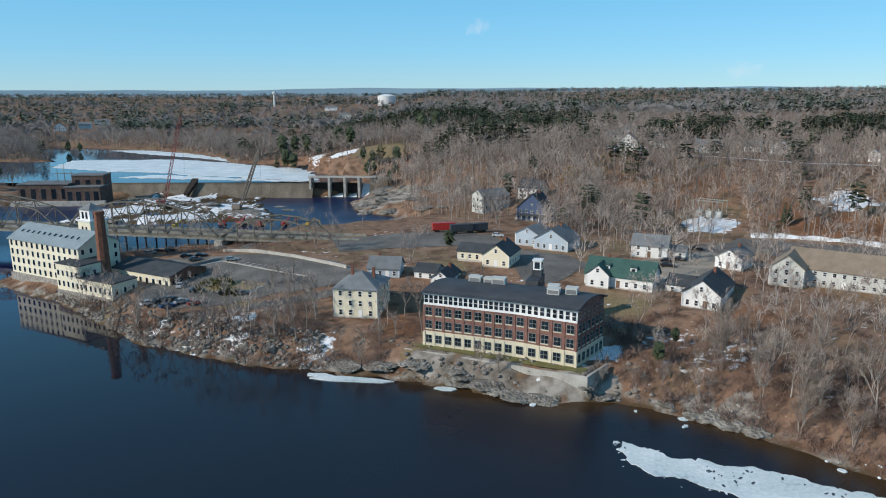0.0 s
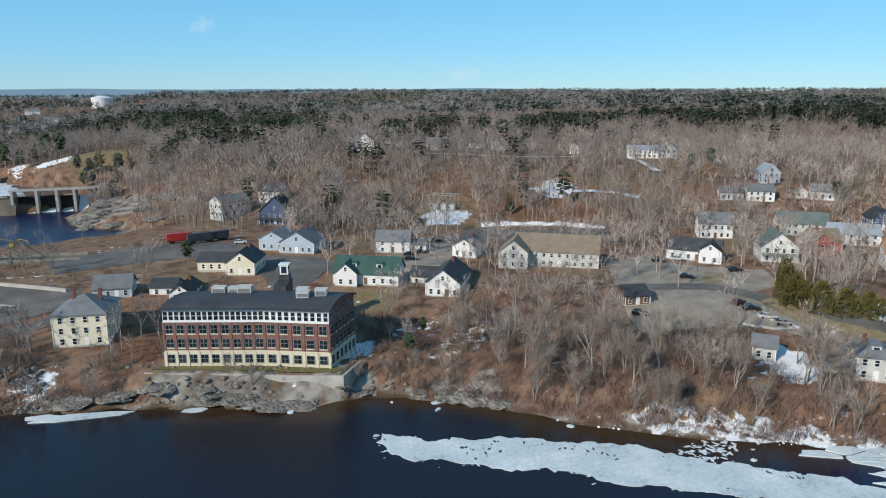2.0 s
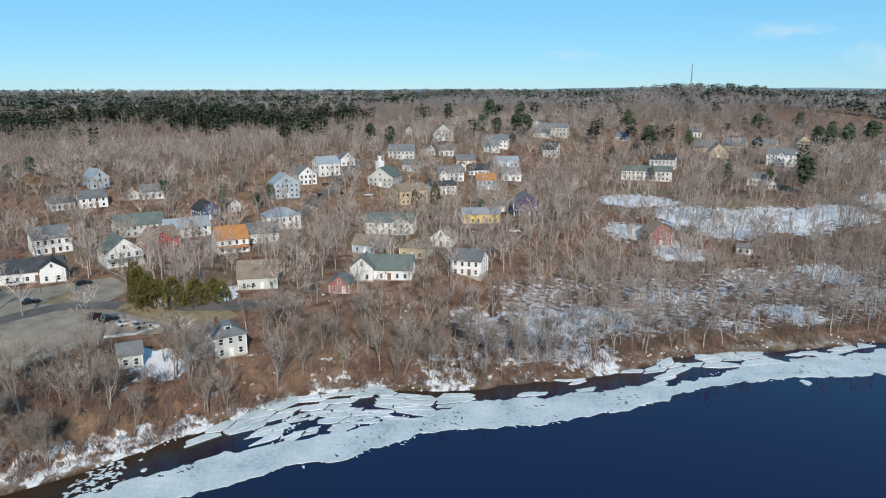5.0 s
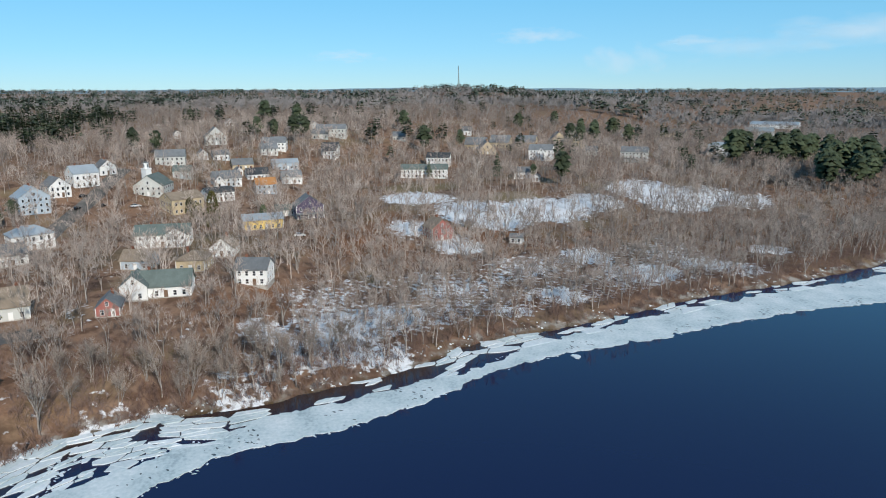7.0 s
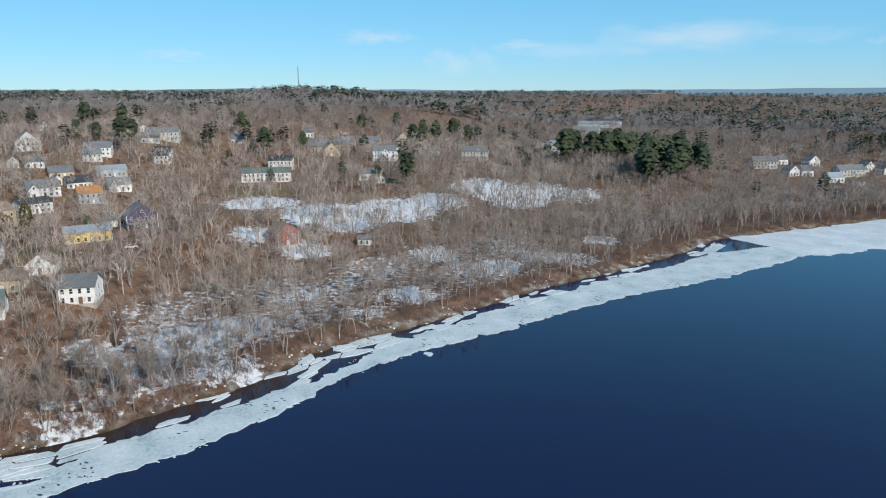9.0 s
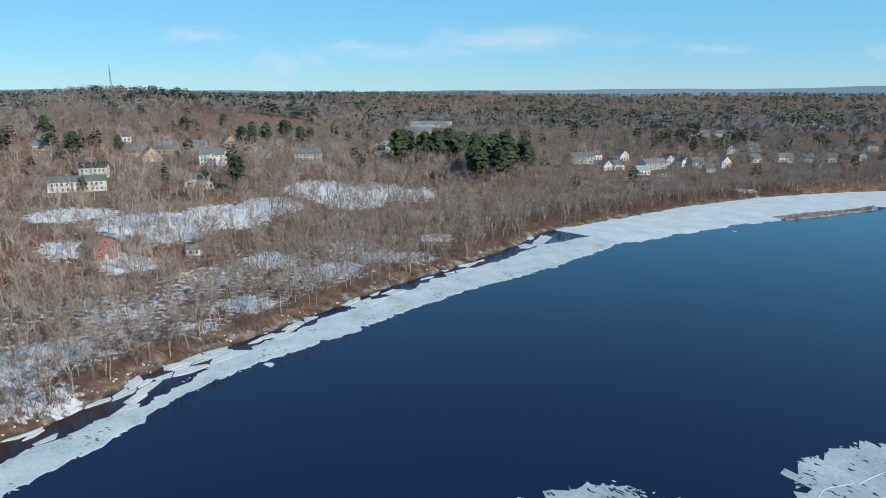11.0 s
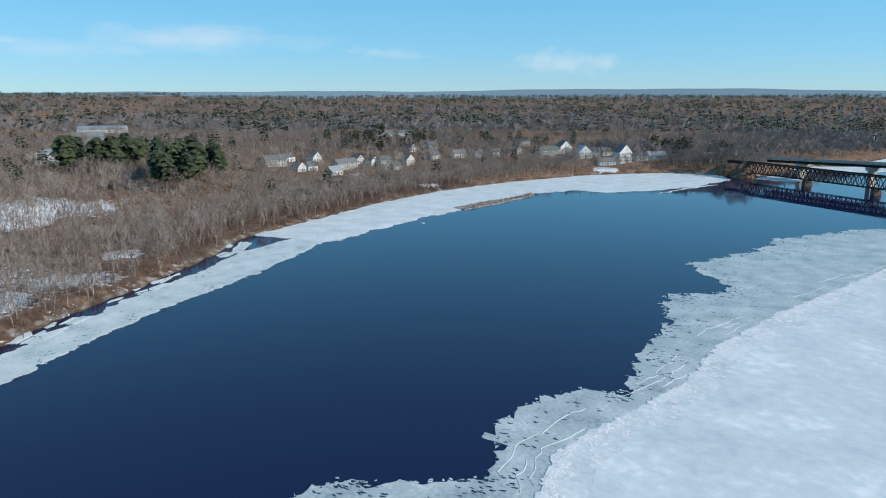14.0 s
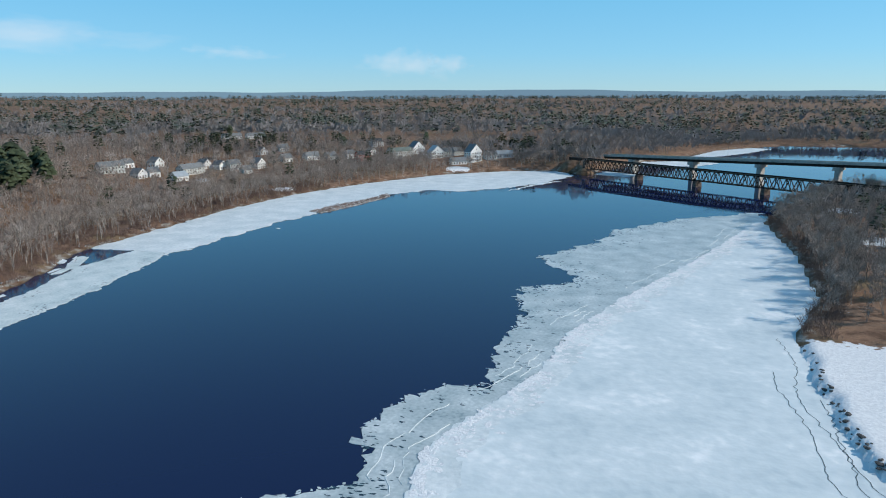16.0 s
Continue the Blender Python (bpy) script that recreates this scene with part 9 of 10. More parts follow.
def evergreen(x, y, height, kind, label="tall dark green pine with ragged boughs", group="single pines"):
    bark, needles = PINE_MESHES[kind]
    t = tagged(new("pine_tree", bark), label, "tree", group)
    t.matrix_basis = pose(x, y, gz(x, y), 0, 0, (x * 37 + y * 11) % 360) @ Matrix.Scale(height / 18, 4)
    part("crown", needles, None, t, "dark green needles")


for k, (x, y, h) in enumerate(((-56, 487, 12), (-49, 484, 11), (-32, 480, 13), (-118, 556, 18), (-130, 566, 20), (-106, 545, 16), (-34, 447, 9), (479, 122, 17), (485, 112, 15), (483, 98, 20), (494, 93, 17), (562, 27, 18), (539, -17, 16), (637, -142, 20), (628, -156, 22), (574, -108, 22), (410, 163, 15), (411, 177, 16), (643, -74, 18), (688, -114, 20), (645, -131, 20), (593, -625, 17), (402, -578, 14), (354, -663, 15))):
    evergreen(x, y, h, (0, 1, 2, 0)[k % 4])
for x, y, size in ((-89, 191, 0.95), (-84, 181.5, 0.6), (-62, 174, 0.6), (-44.5, 170, 0.7), (-40, 176, 0.75), (-34.5, 180.5, 0.7), (-26, 163.5, 0.5), (-12, 165, 0.55), (-10.6, 179, 0.85), (-20, 162.5, 0.5), (-46, 244, 0.8), (-41, 240, 0.7), (-38, 246, 0.85), (-52, 205, 0.55), (-47, 203, 0.5)):
    tree(x, y, size, 97 * x, int(abs(x * 7)) % 6, "leafless tree between the car park and the river")
evergreen(508, 10, 22, 0)
evergreen(422, -35, 18, 3)
evergreen(406, -71, 20, 0)
evergreen(577, -156, 20, 0)
evergreen(583, -118, 20, 1)
evergreen(616, -137, 20, 2)
evergreen(301, 77, 9, 3)
evergreen(423, -57, 10, 1)
evergreen(431, 6, 12, 3)
evergreen(136, 273, 10, 3)
evergreen(308, 438, 20, 3)
evergreen(263, 185, 14, 3)
evergreen(287, 176, 10, 2)
evergreen(276, 176, 9, 1)
evergreen(237, 276, 9, 2)
evergreen(250, 277, 10, 2)
evergreen(263, 215, 10, 1)
evergreen(518, 102, 22, 0)
evergreen(578, 140, 22, 2)
evergreen(579, 200, 20, 3)
evergreen(-120, 531, 18, 0)
evergreen(-112, 521, 16, 1)
evergreen(-129, 539, 14, 3)
evergreen(-51, 470, 11, 2)
evergreen(-47, 474, 9, 0)
evergreen(-32, 466, 10, 2)
evergreen(-443, 1426, 22, 3)
evergreen(139, 275, 9, 3)
evergreen(2, 240, 8, 2)
evergreen(-118, 595, 16, 0)
evergreen(-69, 520, 18, 1)
evergreen(-84, 566, 18, 2)
evergreen(-6, 575, 20, 0)
evergreen(-17, 551, 20, 1)
evergreen(28, 528, 18, 0)
evergreen(86, 518, 18, 2)
evergreen(64, 546, 18, 1)
evergreen(-368, 686, 14, 0)
evergreen(-357, 687, 12, 1)
evergreen(48, 146, 6, 2)
evergreen(55, 156, 5, 1)
evergreen(336, -249, 13, 3)
evergreen(341, -636, 14, 0)
evergreen(402, -71, 20, 0)
evergreen(490, -216, 23, 0)
clear(490, -216, 5)
evergreen(436, -243, 26, 1)
clear(436, -243, 5)
evergreen(462, -241, 23, 2)
clear(462, -241, 5)
evergreen(428, -256, 22, 0)
clear(428, -256, 5)
evergreen(464, -237, 24, 1)
clear(464, -237, 5)
evergreen(400, -223, 24, 2)
clear(400, -223, 5)
evergreen(415, -273, 23, 0)
clear(415, -273, 5)
evergreen(418, -245, 25, 1)
clear(418, -245, 5)
evergreen(465, -196, 27, 2)
clear(465, -196, 5)
evergreen(454, -223, 23, 0)
clear(454, -223, 5)
evergreen(413, -230, 23, 1)
clear(413, -230, 5)
evergreen(473, -203, 26, 2)
clear(473, -203, 5)
evergreen(482, -245, 25, 0)
clear(482, -245, 5)
evergreen(420, -273, 25, 1)
clear(420, -273, 5)
evergreen(420, -239, 24, 2)
clear(420, -239, 5)
evergreen(422, -250, 26, 0)
clear(422, -250, 5)
evergreen(398, -247, 22, 1)
clear(398, -247, 5)
evergreen(407, -252, 26, 2)
clear(407, -252, 5)
evergreen(390, -235, 24, 0)
clear(390, -235, 5)
evergreen(409, -257, 22, 1)
clear(409, -257, 5)
evergreen(474, -253, 23, 2)
clear(474, -253, 5)
evergreen(456, -222, 26, 0)
clear(456, -222, 5)
evergreen(469, -227, 24, 1)
clear(469, -227, 5)
evergreen(427, -241, 24, 2)
clear(427, -241, 5)
evergreen(466, -215, 23, 0)
clear(466, -215, 5)
evergreen(393, -217, 26, 1)
clear(393, -217, 5)
evergreen(461, -215, 25, 2)
clear(461, -215, 5)
evergreen(397, -262, 23, 0)
clear(397, -262, 5)
evergreen(389, -219, 25, 1)
clear(389, -219, 5)
evergreen(431, -264, 26, 2)
clear(431, -264, 5)
evergreen(483, -244, 23, 0)
clear(483, -244, 5)
evergreen(460, -216, 23, 1)
clear(460, -216, 5)


def clump(name, x, y, height, width, mat, label, blades, seed, category="shrub"):
    """A dense bush or hedge tree of many small leaf sprays."""
    rng = random.Random(seed)
    V, T = [], []
    for i in range(blades):
        h = rng.random() ** 0.8
        k = rng.uniform(0, 2 * math.pi)
        r = width / 2 * math.sqrt(max(0.05, 1 - h ** 2)) * rng.uniform(0.7, 1.0)
        a = Vector((math.cos(k) * r, math.sin(k) * r, h * height * 0.92))
        b = a + Vector((math.cos(k) * 0.5, math.sin(k) * 0.5, 0.9)) * rng.uniform(0.5, 1.1)
        sliver(V, T, a, b, rng.uniform(0.35, 0.8), rng)
    me = mesh_of(name, np.array([tuple(p) for p in V]), np.array(T), mat)
    ob = tagged(new(name, me), label, category)
    ob.matrix_basis = pose(x, y, gz(x, y))
    return ob


clump("evergreen_shrub", 152, 136, 10, 6, HEDGE, "dense olive-green arborvitae clump", 600, 0)
clump("evergreen_shrub", 151, 132, 9, 5, HEDGE, "dense olive-green arborvitae clump", 540, 1)
clump("evergreen_shrub", 151, 129, 8, 5, HEDGE, "dense olive-green arborvitae clump", 480, 2)
clump("evergreen_shrub", 160, 144, 9, 5, HEDGE, "dense olive-green arborvitae clump", 540, 3)
clump("evergreen_shrub", 160, 118, 7, 5, HEDGE, "dense olive-green arborvitae clump", 420, 4)
clump("evergreen_shrub", 161, 116, 6, 5, HEDGE, "dense olive-green arborvitae clump", 360, 5)
clump("willow", 232, 258, 9, 11, GOLDTWIG, "golden leafless willow at the wood edge", 540, 6)
clump("evergreen_shrub", 302, 99, 17, 6, HEDGE, "olive-gold columnar cedar tree", 600, 7)
clump("evergreen_shrub", 309, 108, 11, 7, HEDGE, "yellow-green garden shrub mass", 360, 8)
clump("evergreen_shrub", 329, 118, 8, 5, HEDGE, "olive garden cedar tree", 480, 9)
clump("evergreen_shrub", 306, 78, 9, 4, NEEDLE, "small dark clipped spruce tree", 300, 10)
clump("willow", 66, 357, 9, 12, GOLDTWIG, "golden leafless willow on the slope", 540, 11)
clump("willow", 84, 374, 8, 9, GOLDTWIG, "golden leafless willow on the slope", 480, 12)
clump("evergreen_shrub", 175, 116, 4, 8, HEDGE, "low olive hedge by the house", 240, 13)
clump("evergreen_shrub", -71, 203, 3.5, 9, HEDGE, "rounded olive shrubs by the car park", 210, 14)
clump("evergreen_shrub", 149, 131, 8, 6, HEDGE, "broad olive arborvitae mass behind a bare tree", 620, 16)
clump("evergreen_shrub", 152, 125, 9, 6, HEDGE, "broad olive arborvitae mass behind a bare tree", 620, 17)
clump("evergreen_shrub", 156, 121, 8, 6, HEDGE, "broad olive arborvitae mass behind a bare tree", 560, 18)
clump("evergreen_shrub", -68, 207.5, 3, 6, HEDGE, "rounded olive shrubs by the car park", 210, 19)
clump("evergreen_shrub", -63, 198.5, 2.2, 5, HEDGE, "low olive shrub at the lot edge", 150, 20)
clump("evergreen_shrub", -38, 446, 6, 9, HEDGE, "olive evergreen shrubs beside the sluice", 300, 21)
clump("evergreen_shrub", 305, -12, 3, 3, HEDGE, "small round green shrub", 180, 15)


# ---- machines ----
TRUCK_RED = material("bright_red_truck_paint", tone((0.42, 0.035, 0.03), 0.1), 0.4)
DIGGER_YELLOW = material("digger_yellow_paint", tone((0.52, 0.33, 0.04), 0.1), 0.5)


def trailer(x, y, turn, mat):
    t = thing("box_trailer", x, y, gz(x, y) + 0.12, turn, "boxy parked trailer beside the street", "trailer", "parked trailers")
    part("body", Shape().box(-4.5, -1.25, 1.0, 4.5, 1.25, 3.7), mat, t)
    part("chassis", Shape().box(-4.3, -0.9, 0.75, 4.3, 0.9, 1.0), RUBBER, t)
    for wx in (-3.2, -2.2, 3.2):
        for wy in (-1.05, 1.05):
            part("wheel", shared("wheel", lambda: None), None, t, at=pose(wx, wy, 0.45) @ Matrix.Scale(1.35, 4))


def digger(x, y, turn, mat):
    z = max(gz(x, y), 0.3)
    t = thing("excavator", x, y, z, turn, "small tracked excavator working on the river ledge", "excavator", "works machines")
    for k in (-1, 1):
        part("track", Shape().box(-2.0, 1.1 * k - 0.35, 0, 2.0, 1.1 * k + 0.35, 0.9), RUBBER, t)
    part("cab", Shape().box(-1.6, -1.2, 0.9, 1.4, 1.2, 2.1).box(-0.2, -1.1, 2.1, 1.3, 0.2, 3.2), mat, t)
    part("boom", Shape().tube([(1.2, 0.5, 1.8), (3.4, 0.5, 4.6), (6.2, 0.5, 3.6), (6.8, 0.5, 1.2)], 0.28), mat, t)
    part("bucket", Shape().box(6.2, 0.0, 0.5, 7.2, 1.0, 1.3), STEEL, t)


trailer(0, 271, 10, TRUCK_RED)
trailer(13, 270, 20, BLACK_ROOF)
trailer(7, 268, 15, BLACK_ROOF)
digger(-110, 340, 10, TRUCK_RED)
digger(-101, 342, 60, TRUCK_RED)
digger(-91, 337, -20, TRUCK_RED)
digger(-131, 333, 30, DIGGER_YELLOW)
digger(-79, 340, 40, TRUCK_RED)
digger(-67, 334, 0, DIGGER_YELLOW)


# ---- loose stones on the steep bank ----
def bank_stones():
    rng = np.random.default_rng(31)
    kinds = []
    for k in range(4):
        b = bmesh.new()
        bmesh.ops.create_icosphere(b, subdivisions=1, radius=0.5)
        r2 = random.Random(90 + k)
        for v in b.verts:
            v.co = Vector((v.co.x * r2.uniform(0.8, 1.5), v.co.y * r2.uniform(0.7, 1.2), v.co.z * r2.uniform(0.5, 0.9)))
        b.verts.ensure_lookup_table()
        b.verts.index_update()
        kinds.append((np.array([tuple(v.co) for v in b.verts]), np.array([[v.index for v in f.verts] for f in b.faces])))
        b.free()
    n = 30000
    x, y = rng.uniform(-128, 100, n), rng.uniform(85, 235, n)
    d = shore_distance(x, y, RIVER)
    ok = (d > 0) & (d < 13) & (rng.random(n) < np.where(x < -30, 0.9, np.where(x > 60, 0.03, np.where(d < 4, 0.4, 0.08)))) & (free_places(x, y, -2.0, 0.0) | (d < 5))
    x, y = x[ok][:1900], y[ok][:1900]
    m = len(x)
    strewn("bank_stones", kinds, x, y, ground_z(x, y) + 0.1, rng.uniform(0.4, 1.7, m), rng.uniform(0, 6.28, m), rng.integers(0, 4, m), LEDGE, "grey rubble stones on the river bank", "stones")
    # heaved ice and old snow along the shore
    x, y = rng.uniform(50, 300, n), rng.uniform(-250, 135, n)
    d = shore_distance(x, y, RIVER)
    ok = (d > -0.6) & (d < 4.5) & (rng.random(n) < 0.9) & (wave(x, y, 11.0, 5.0) > 0.1)
    x, y = x[ok][:420], y[ok][:420]
    m = len(x)
    strewn("shore_ice_rubble", kinds, x, y, np.maximum(ground_z(x, y), 0) + 0.05, rng.uniform(0.3, 0.75, m), rng.uniform(0, 6.28, m), rng.integers(0, 4, m), ICE_WHITE, "heaved blocks of ice along the shore", "ice")


bank_stones()


# ---- spit, brash and cracks in the ice ----
ice_sheet("sand_spit", [(255.9, -326.8), (254.9, -357.5), (250.4, -390.9), (253.5, -412.2), (244.4, -401.6), (243.7, -353.8), (245.6, -323.8)], -0.3, 0.30, SNOWY_GRAVEL, "low stony spit with patchy snow in the shelf ice", 1.5, 1.0, 17, category="sandbar")


def spit_brush():
    """Stones and dead stalks on the spit."""
    rng = np.random.default_rng(51)
    line = [(255.9, -326.8), (254.9, -357.5), (250.4, -390.9), (253.5, -412.2), (244.4, -401.6), (243.7, -353.8), (245.6, -323.8)]
    x, y = rng.uniform(min(p[0] for p in line), max(p[0] for p in line), 6000), rng.uniform(min(p[1] for p in line), max(p[1] for p in line), 6000)
    ok = shore_distance(x, y, line) < -0.3
    x, y = x[ok][:150], y[ok][:150]
    kinds = []
    for k in range(3):
        r2 = random.Random(70 + k)
        V, T = [], []
        for i in range(16):
            a = Vector((r2.uniform(-0.8, 0.8), r2.uniform(-0.8, 0.8), -0.1))
            sliver(V, T, a, a + Vector((r2.uniform(-0.5, 0.5), r2.uniform(-0.5, 0.5), r2.uniform(0.5, 1.3))), 0.14, r2)
        kinds.append((np.array([tuple(p) for p in V]), np.array(T)))
    m = len(x)
    strewn("spit_brush", kinds, x, y, np.full(m, 0.28), rng.uniform(0.6, 1.4, m), rng.uniform(0, 6.28, m), rng.integers(0, 3, m), REDTWIG, "dead brown stalks on the stony spit", "brush")


spit_brush()


def brash():
    """Crumbs of ice along the ragged grey margin."""
    rng = np.random.default_rng(15)
    edge = GREY_EDGE
    n = 26000
    x, y = rng.uniform(40, 115, n), rng.uniform(-420, -70, n)
    d = shore_distance(x, y, edge)
    ok = (d > -1.0) & (rng.random(n) < 0.9 * np.exp(-np.maximum(d, 0) / 0.3)) & (wave(x, y, 5.0, 4.0) > -0.3)
    x, y = x[ok][:2600], y[ok][:2600]
    m = len(x)
    kinds = []
    for k in range(4):
        r2 = random.Random(k)
        ring = [(math.cos(i * 1.047) * r2.uniform(0.5, 1.1), math.sin(i * 1.047) * r2.uniform(0.3, 0.8)) for i in range(6)]
        v = [(0, 0, 0.10)] + [(a, b, 0.06) for a, b in ring]
        kinds.append((np.array(v), np.array([(0, 1 + i, 1 + (i + 1) % 6) for i in range(6)])))
    strewn("brash_ice", kinds, x, y, np.zeros(m), rng.uniform(0.2, 0.85, m), rng.uniform(0, 6.28, m), rng.integers(0, 4, m), ICE_GREY, "crumbs of floating brash ice", "ice")


brash()


def band_detail():
    """Melt pits and crumbs of the long ice band."""
    rng = np.random.default_rng(41)
    edge = BAND
    n = 60000
    x, y = rng.uniform(30, 300, n), rng.uniform(-240, 130, n)
    d, off = shore_distance(x, y, edge), -shore_distance(x, y, RIVER)
    kinds = []
    for k in range(4):
        r2 = random.Random(60 + k)
        ring = [(math.cos(i * 1.047) * r2.uniform(0.5, 1.2), math.sin(i * 1.047) * r2.uniform(0.2, 0.5)) for i in range(6)]
        kinds.append((np.array([(0, 0, 0.004)] + [(a, b, 0.0) for a, b in ring]), np.array([(0, 1 + i, 1 + (i + 1) % 6) for i in range(6)])))
    ok = (d < -0.8) & (d > -6) & (off > 9) & (wave(x, y, 8.0, 1.0) > 0.25) & (rng.random(n) < 0.5)
    px, py = x[ok][:420], y[ok][:420]
    m = len(px)
    strewn("melt_pits", kinds, px, py, np.full(m, 0.134), rng.uniform(0.2, 0.75, m), rng.uniform(0.3, 1.6, m), rng.integers(0, 4, m), material("dark_melt_water", tone((0.05, 0.07, 0.08), 0.2), 0.3), "dark melt pits in the ice band", "ice")
    ok = (d > -0.4) & (rng.random(n) < 0.9 * np.exp(-np.maximum(d, 0) / 0.4)) & (off > 9)
    px, py = x[ok][:900], y[ok][:900]
    ox, oy, group = [], [], [(88.9, 92.2, 3.5), (115.2, 71.6, 3.0), (88.9, 92.5, 3.0)]
    for cx, cy, s in group:
        ox.append(rng.normal(cx, s, 45))
        oy.append(rng.normal(cy, s * 0.6, 45))
    px, py = np.concatenate([px] + ox), np.concatenate([py] + oy)
    m = len(px)
    size = np.concatenate([rng.uniform(0.25, 0.7, m - 45 * len(group)), rng.uniform(0.35, 1.0, 45 * len(group))])
    strewn("ice_crumbs", kinds, px, py, np.full(m, 0.07), size, rng.uniform(0, 6.28, m), rng.integers(0, 4, m), ICE_WHITE, "small loose pieces of floating ice", "ice")


band_detail()


def crust():
    """Brighter wind-packed snow along the rim of the white ice."""
    rng = np.random.default_rng(16)
    edge = WHITE_EDGE
    n = 60000
    x, y = rng.uniform(-10, 75, n), rng.uniform(-400, -60, n)
    d = shore_distance(x, y, edge)
    ok = (d < -0.3) & (d > -9) & (shore_distance(x, y, RIVER) < -14) & (rng.random(n) < 0.8 * np.exp(d / 2.6)) & (wave(x, y, 9.0, 2.0) > -0.45)
    x, y = x[ok][:2000], y[ok][:2000]
    m = len(x)
    kinds = []
    for k in range(4):
        r2 = random.Random(40 + k)
        ring = [(math.cos(i * 0.898) * r2.uniform(0.7, 1.5), math.sin(i * 0.898) * r2.uniform(0.3, 0.8)) for i in range(7)]
        kinds.append((np.array([(0, 0, 0.05)] + [(a, b, 0.0) for a, b in ring]), np.array([(0, 1 + i, 1 + (i + 1) % 7) for i in range(7)])))
    strewn("snow_crust", kinds, x, y, np.full(m, 0.243), rng.uniform(0.4, 1.5, m), rng.uniform(0, 6.28, m), rng.integers(0, 4, m), SNOW, "bright crusted snow along the ice rim", "snow")


crust()


def along(line, off, size, amount, seed):
    """Points beside an ice edge, off metres inside of it, roughened."""
    pts = ragged(line, size, amount, seed, closed=False)
    out = []
    for k, (x, y) in enumerate(pts):
        (ax, ay), (bx, by) = pts[max(0, k - 3)], pts[min(len(pts) - 1, k + 3)]
        q = math.hypot(bx - ax, by - ay) or 1
        out.append((x + (by - ay) / q * off, y - (bx - ax) / q * off))
    return out


def rim_snow():
    """A white drift along the edge of the snow-covered ice, and thin pressure ridges on the grey ice before it."""
    rng = random.Random(77)
    line = WHITE_EDGE[:9]
    outer = along(line, 0.2, 1.2, 1.7, 11)
    inner = along(line, 7.5, 1.2, 3.4, 19)
    n = min(len(outer), len(inner))
    V = [(x, y, 0.244) for x, y in outer[:n]] + [(x, y, 0.252) for x, y in inner[:n]]
    drift = Shape().add(V, [(n + i, i, i + 1, n + i + 1) for i in range(n - 1)])
    solid("snow_drift", drift, ICE_WHITE, Matrix(), "white wind-packed snow along the ice rim", "snow")
    for k, off in enumerate((-2.5, -4.6, -7.5)):
        pts = along(line, off, 1.5, 1.6, 30 + k)
        i = rng.randrange(10)
        while i < len(pts) - 20:
            run = rng.randrange(6, 22)
            seg = pts[i:i + run]
            w = rng.uniform(0.07, 0.14)
            V = [(x - w, y, 0.125) for x, y in seg] + [(x, y, 0.20) for x, y in seg] + [(x + w, y, 0.125) for x, y in seg]
            m = len(seg)
            solid("pressure_ridge", Shape().add(V, [(r * m + q, (r + 1) * m + q, (r + 1) * m + q + 1, r * m + q + 1) for r in range(2) for q in range(m - 1)]), ICE_WHITE, Matrix(), "thin white refrozen ridge on the grey ice", "ice ridge", "refrozen ridges")
            i += run + rng.randrange(6, 40)


rim_snow()


def edge_pits():
    """Dark holes that riddle the thin outer margin of the grey ice."""
    rng = np.random.default_rng(52)
    n = 40000
    x, y = rng.uniform(45, 110, n), rng.uniform(-430, -60, n)
    d, white = shore_distance(x, y, GREY_EDGE), shore_distance(x, y, WHITE_EDGE)
    ok = (d < -0.6) & (white > 3) & (rng.random(n) < 0.65 * np.exp(d / 5.0)) & (wave(x, y, 7.0, 2.0) > -0.15)
    x, y = x[ok][:900], y[ok][:900]
    kinds = []
    for k in range(5):
        r2 = random.Random(80 + k)
        ring = [(math.cos(i * 0.898) * r2.uniform(0.6, 1.4), math.sin(i * 0.898) * r2.uniform(0.25, 0.6)) for i in range(7)]
        kinds.append((np.array([(0, 0, 0.003)] + [(a, b, 0.0) for a, b in ring]), np.array([(0, 1 + i, 1 + (i + 1) % 7) for i in range(7)])))
    m = len(x)
    strewn("melt_holes", kinds, x, y, np.full(m, 0.125), rng.uniform(0.18, 0.75, m), rng.uniform(-0.3, 0.5, m), rng.integers(0, 5, m), material("open_melt_water", tone((0.03, 0.06, 0.085), 0.3), 0.15), "dark melt holes in the thin grey ice", "ice")


edge_pits()


def cracks():
    """Dark refrozen cracks near the snowy bank."""
    rng = random.Random(8)
    wet = material("refrozen_crack", tone((0.10, 0.13, 0.14), 0.2), 0.4)
    for k, (off, y0, y1) in enumerate(((4.5, -205, -112), (8.5, -178, -120), (2.2, -165, -118))):
        pts = []
        y = y0
        while y < y1:
            sx = float(np.interp(y, [-255, -209, -183, -152, -128, -90], [-9, -2, -5, -10, -17, -34]))
            pts.append((sx + off + 1.3 * math.sin(y / 7 + k) + rng.uniform(-0.5, 0.5), y, 0.262))
            y += 1.5
        V = [(x - 0.10, y, z) for x, y, z in pts] + [(x + 0.10, y, z) for x, y, z in pts]
        n = len(pts)
        solid("ice_crack", Shape().add(V, [(i, n + i, n + i + 1, i + 1) for i in range(n - 1)]), wet, Matrix(), "thin dark crack along the shore ice", "ice crack", "shore cracks")


cracks()


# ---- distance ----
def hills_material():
    m = material("hazy_hills_glow", tone((0.05, 0.08, 0.10), 0.1), 0.95, sizes=(300, 60))
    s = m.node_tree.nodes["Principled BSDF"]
    # haze blue is emitted, so the side away from the sun stays pale
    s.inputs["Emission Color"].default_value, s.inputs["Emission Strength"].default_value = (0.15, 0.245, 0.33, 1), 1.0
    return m


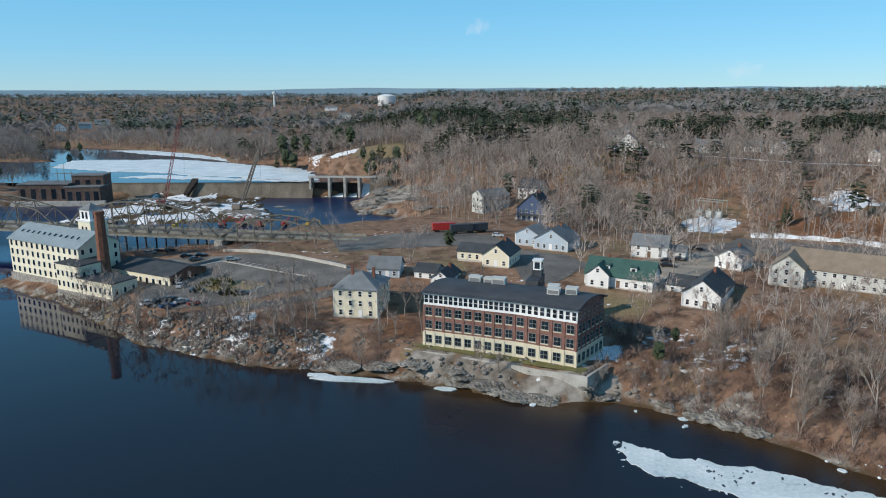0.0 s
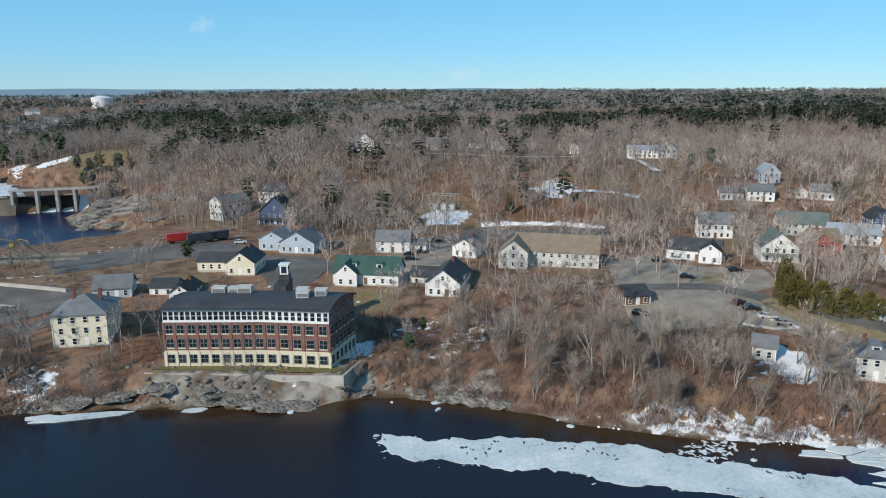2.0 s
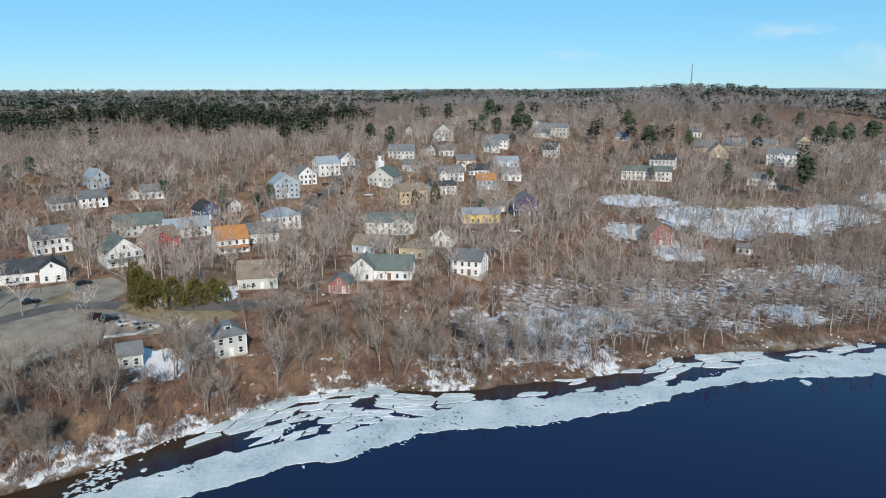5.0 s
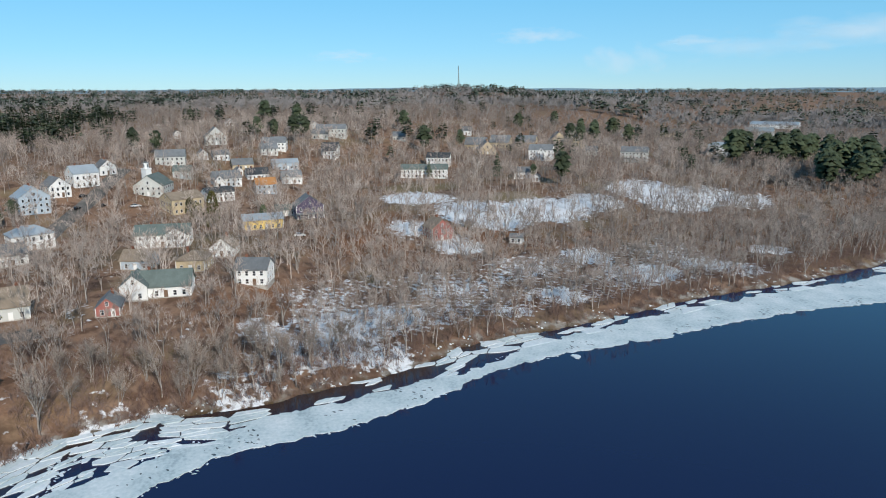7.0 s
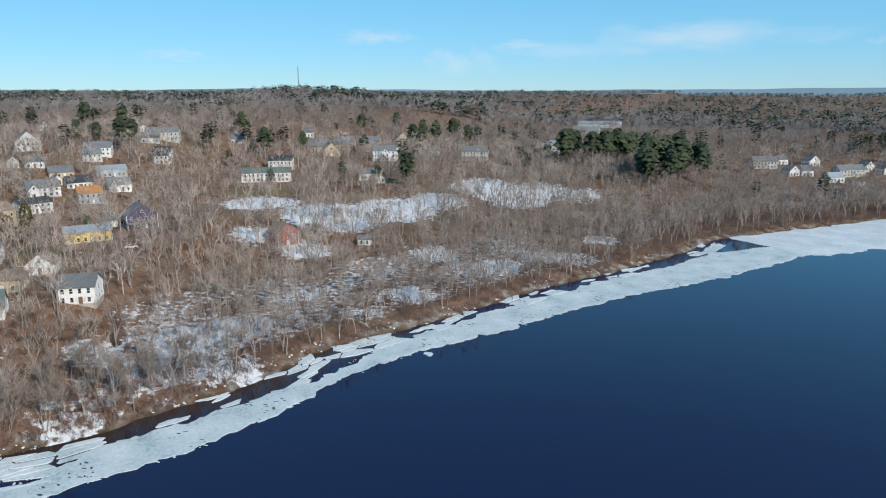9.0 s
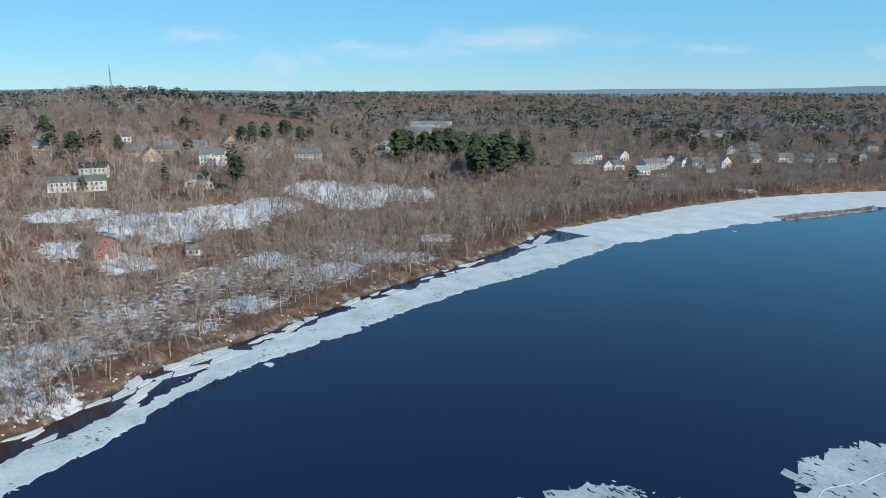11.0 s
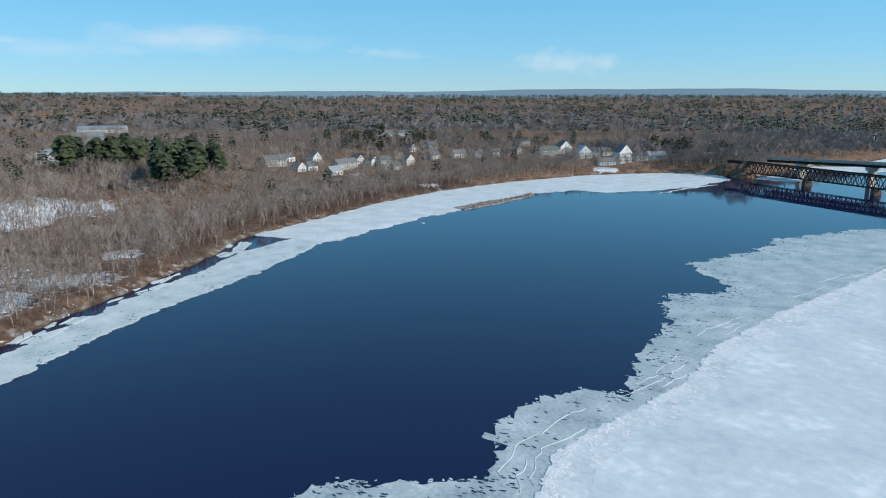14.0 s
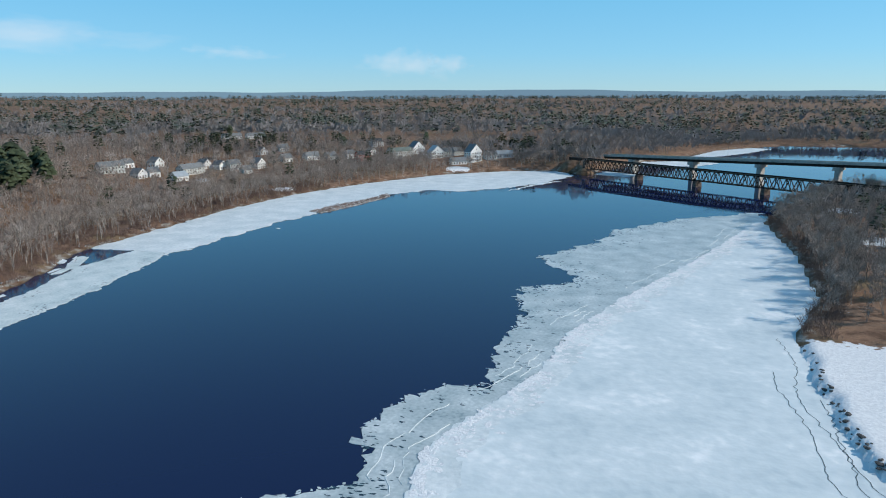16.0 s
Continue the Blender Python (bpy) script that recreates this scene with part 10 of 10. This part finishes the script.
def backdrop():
    """Low hills at the edge of sight; their haze blue is a glow."""
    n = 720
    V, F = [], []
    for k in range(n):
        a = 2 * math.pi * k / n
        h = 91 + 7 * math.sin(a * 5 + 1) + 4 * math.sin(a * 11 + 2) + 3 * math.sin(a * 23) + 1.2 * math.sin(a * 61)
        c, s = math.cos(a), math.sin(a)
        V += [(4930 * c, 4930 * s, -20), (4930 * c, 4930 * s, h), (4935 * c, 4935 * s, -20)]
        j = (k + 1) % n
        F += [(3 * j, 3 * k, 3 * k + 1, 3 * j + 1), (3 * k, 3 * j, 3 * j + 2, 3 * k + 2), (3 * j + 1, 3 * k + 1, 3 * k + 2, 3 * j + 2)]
    solid("backdrop", Shape().add(V, F), hills_material(), Matrix(), "low wooded hills on the horizon, glowing haze blue", "hills", kind="structure")


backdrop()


def cloud(azimuth, rise, width, height, seed):
    """A wisp of cloud far off: a soft-edged sheet in the sky."""
    m = bpy.data.materials.new("thin_cloud")
    m.use_nodes = True
    n, l = m.node_tree.nodes, m.node_tree.links
    n.remove(n["Principled BSDF"])
    place = n.new("ShaderNodeTexCoord").outputs["Object"]
    scale = n.new("ShaderNodeMapping")
    scale.inputs["Scale"].default_value, scale.inputs["Location"].default_value = (5 / width, 1, 2.2 / height), (seed * 3.1, 0, seed)
    tex = n.new("ShaderNodeTexNoise")
    tex.inputs["Scale"].default_value, tex.inputs["Detail"].default_value = 1.0, 6
    l.new(place, scale.inputs["Vector"])
    l.new(scale.outputs[0], tex.inputs["Vector"])
    edge = n.new("ShaderNodeMapping")
    edge.inputs["Scale"].default_value = (2 / width, 1, 2 / height)
    l.new(place, edge.inputs["Vector"])
    far_out = n.new("ShaderNodeVectorMath")
    far_out.operation = "LENGTH"
    l.new(edge.outputs[0], far_out.inputs[0])
    fade = n.new("ShaderNodeMath")
    fade.operation = "SUBTRACT"
    l.new(tex.outputs["Fac"], fade.inputs[0])
    half = n.new("ShaderNodeMath")
    half.operation = "MULTIPLY"
    half.inputs[1].default_value = 0.42
    l.new(far_out.outputs["Value"], half.inputs[0])
    l.new(half.outputs[0], fade.inputs[1])
    amount = n.new("ShaderNodeMapRange")
    amount.inputs["From Min"].default_value, amount.inputs["From Max"].default_value, amount.inputs["To Max"].default_value = 0.15, 0.55, 0.30
    l.new(fade.outputs[0], amount.inputs["Value"])
    # sunlit white of the cloud is emitted; the sheet takes no sun
    glow, clear_shader, mixed = n.new("ShaderNodeEmission"), n.new("ShaderNodeBsdfTransparent"), n.new("ShaderNodeMixShader")
    glow.inputs["Color"].default_value = (0.75, 0.83, 0.90, 1)
    l.new(amount.outputs[0], mixed.inputs["Fac"])
    l.new(clear_shader.outputs[0], mixed.inputs[1])
    l.new(glow.outputs[0], mixed.inputs[2])
    l.new(mixed.outputs[0], n["Material Output"].inputs["Surface"])
    a = radians(azimuth)
    r = 4700.0
    z = 65 + r * math.tan(radians(rise))
    s = Shape().add([(-width / 2, 0, -height / 2), (width / 2, 0, -height / 2), (width / 2, 0, height / 2), (-width / 2, 0, height / 2)], [(0, 1, 2, 3)])
    ob = solid("cloud", s, m, pose(r * math.sin(a), r * math.cos(a), z, 0, 0, -azimuth), "thin white wisp of cloud", "cloud", "far clouds", kind="structure")
    ob.visible_shadow = False


cloud(22.6, 1.63, 298, 129, 0)
cloud(2.7, 5.04, 219, 129, 1)
cloud(83.0, 2.80, 547, 80, 2)
cloud(113.0, 3.33, 1293, 199, 3)
cloud(109.7, 3.77, 448, 80, 4)
cloud(120.9, 4.13, 1392, 219, 5)
cloud(97.5, 4.21, 448, 99, 6)
cloud(124.1, 4.10, 1890, 249, 7)
cloud(137.1, 3.24, 696, 109, 8)
cloud(149.7, 2.66, 547, 199, 9)
cloud(104.8, 2.48, 646, 229, 10)
cloud(98.4, 4.46, 646, 109, 11)
cloud(83.0, 3.02, 497, 70, 12)
cloud(154.3, 2.42, 298, 129, 13)
cloud(151.7, 2.47, 895, 229, 14)
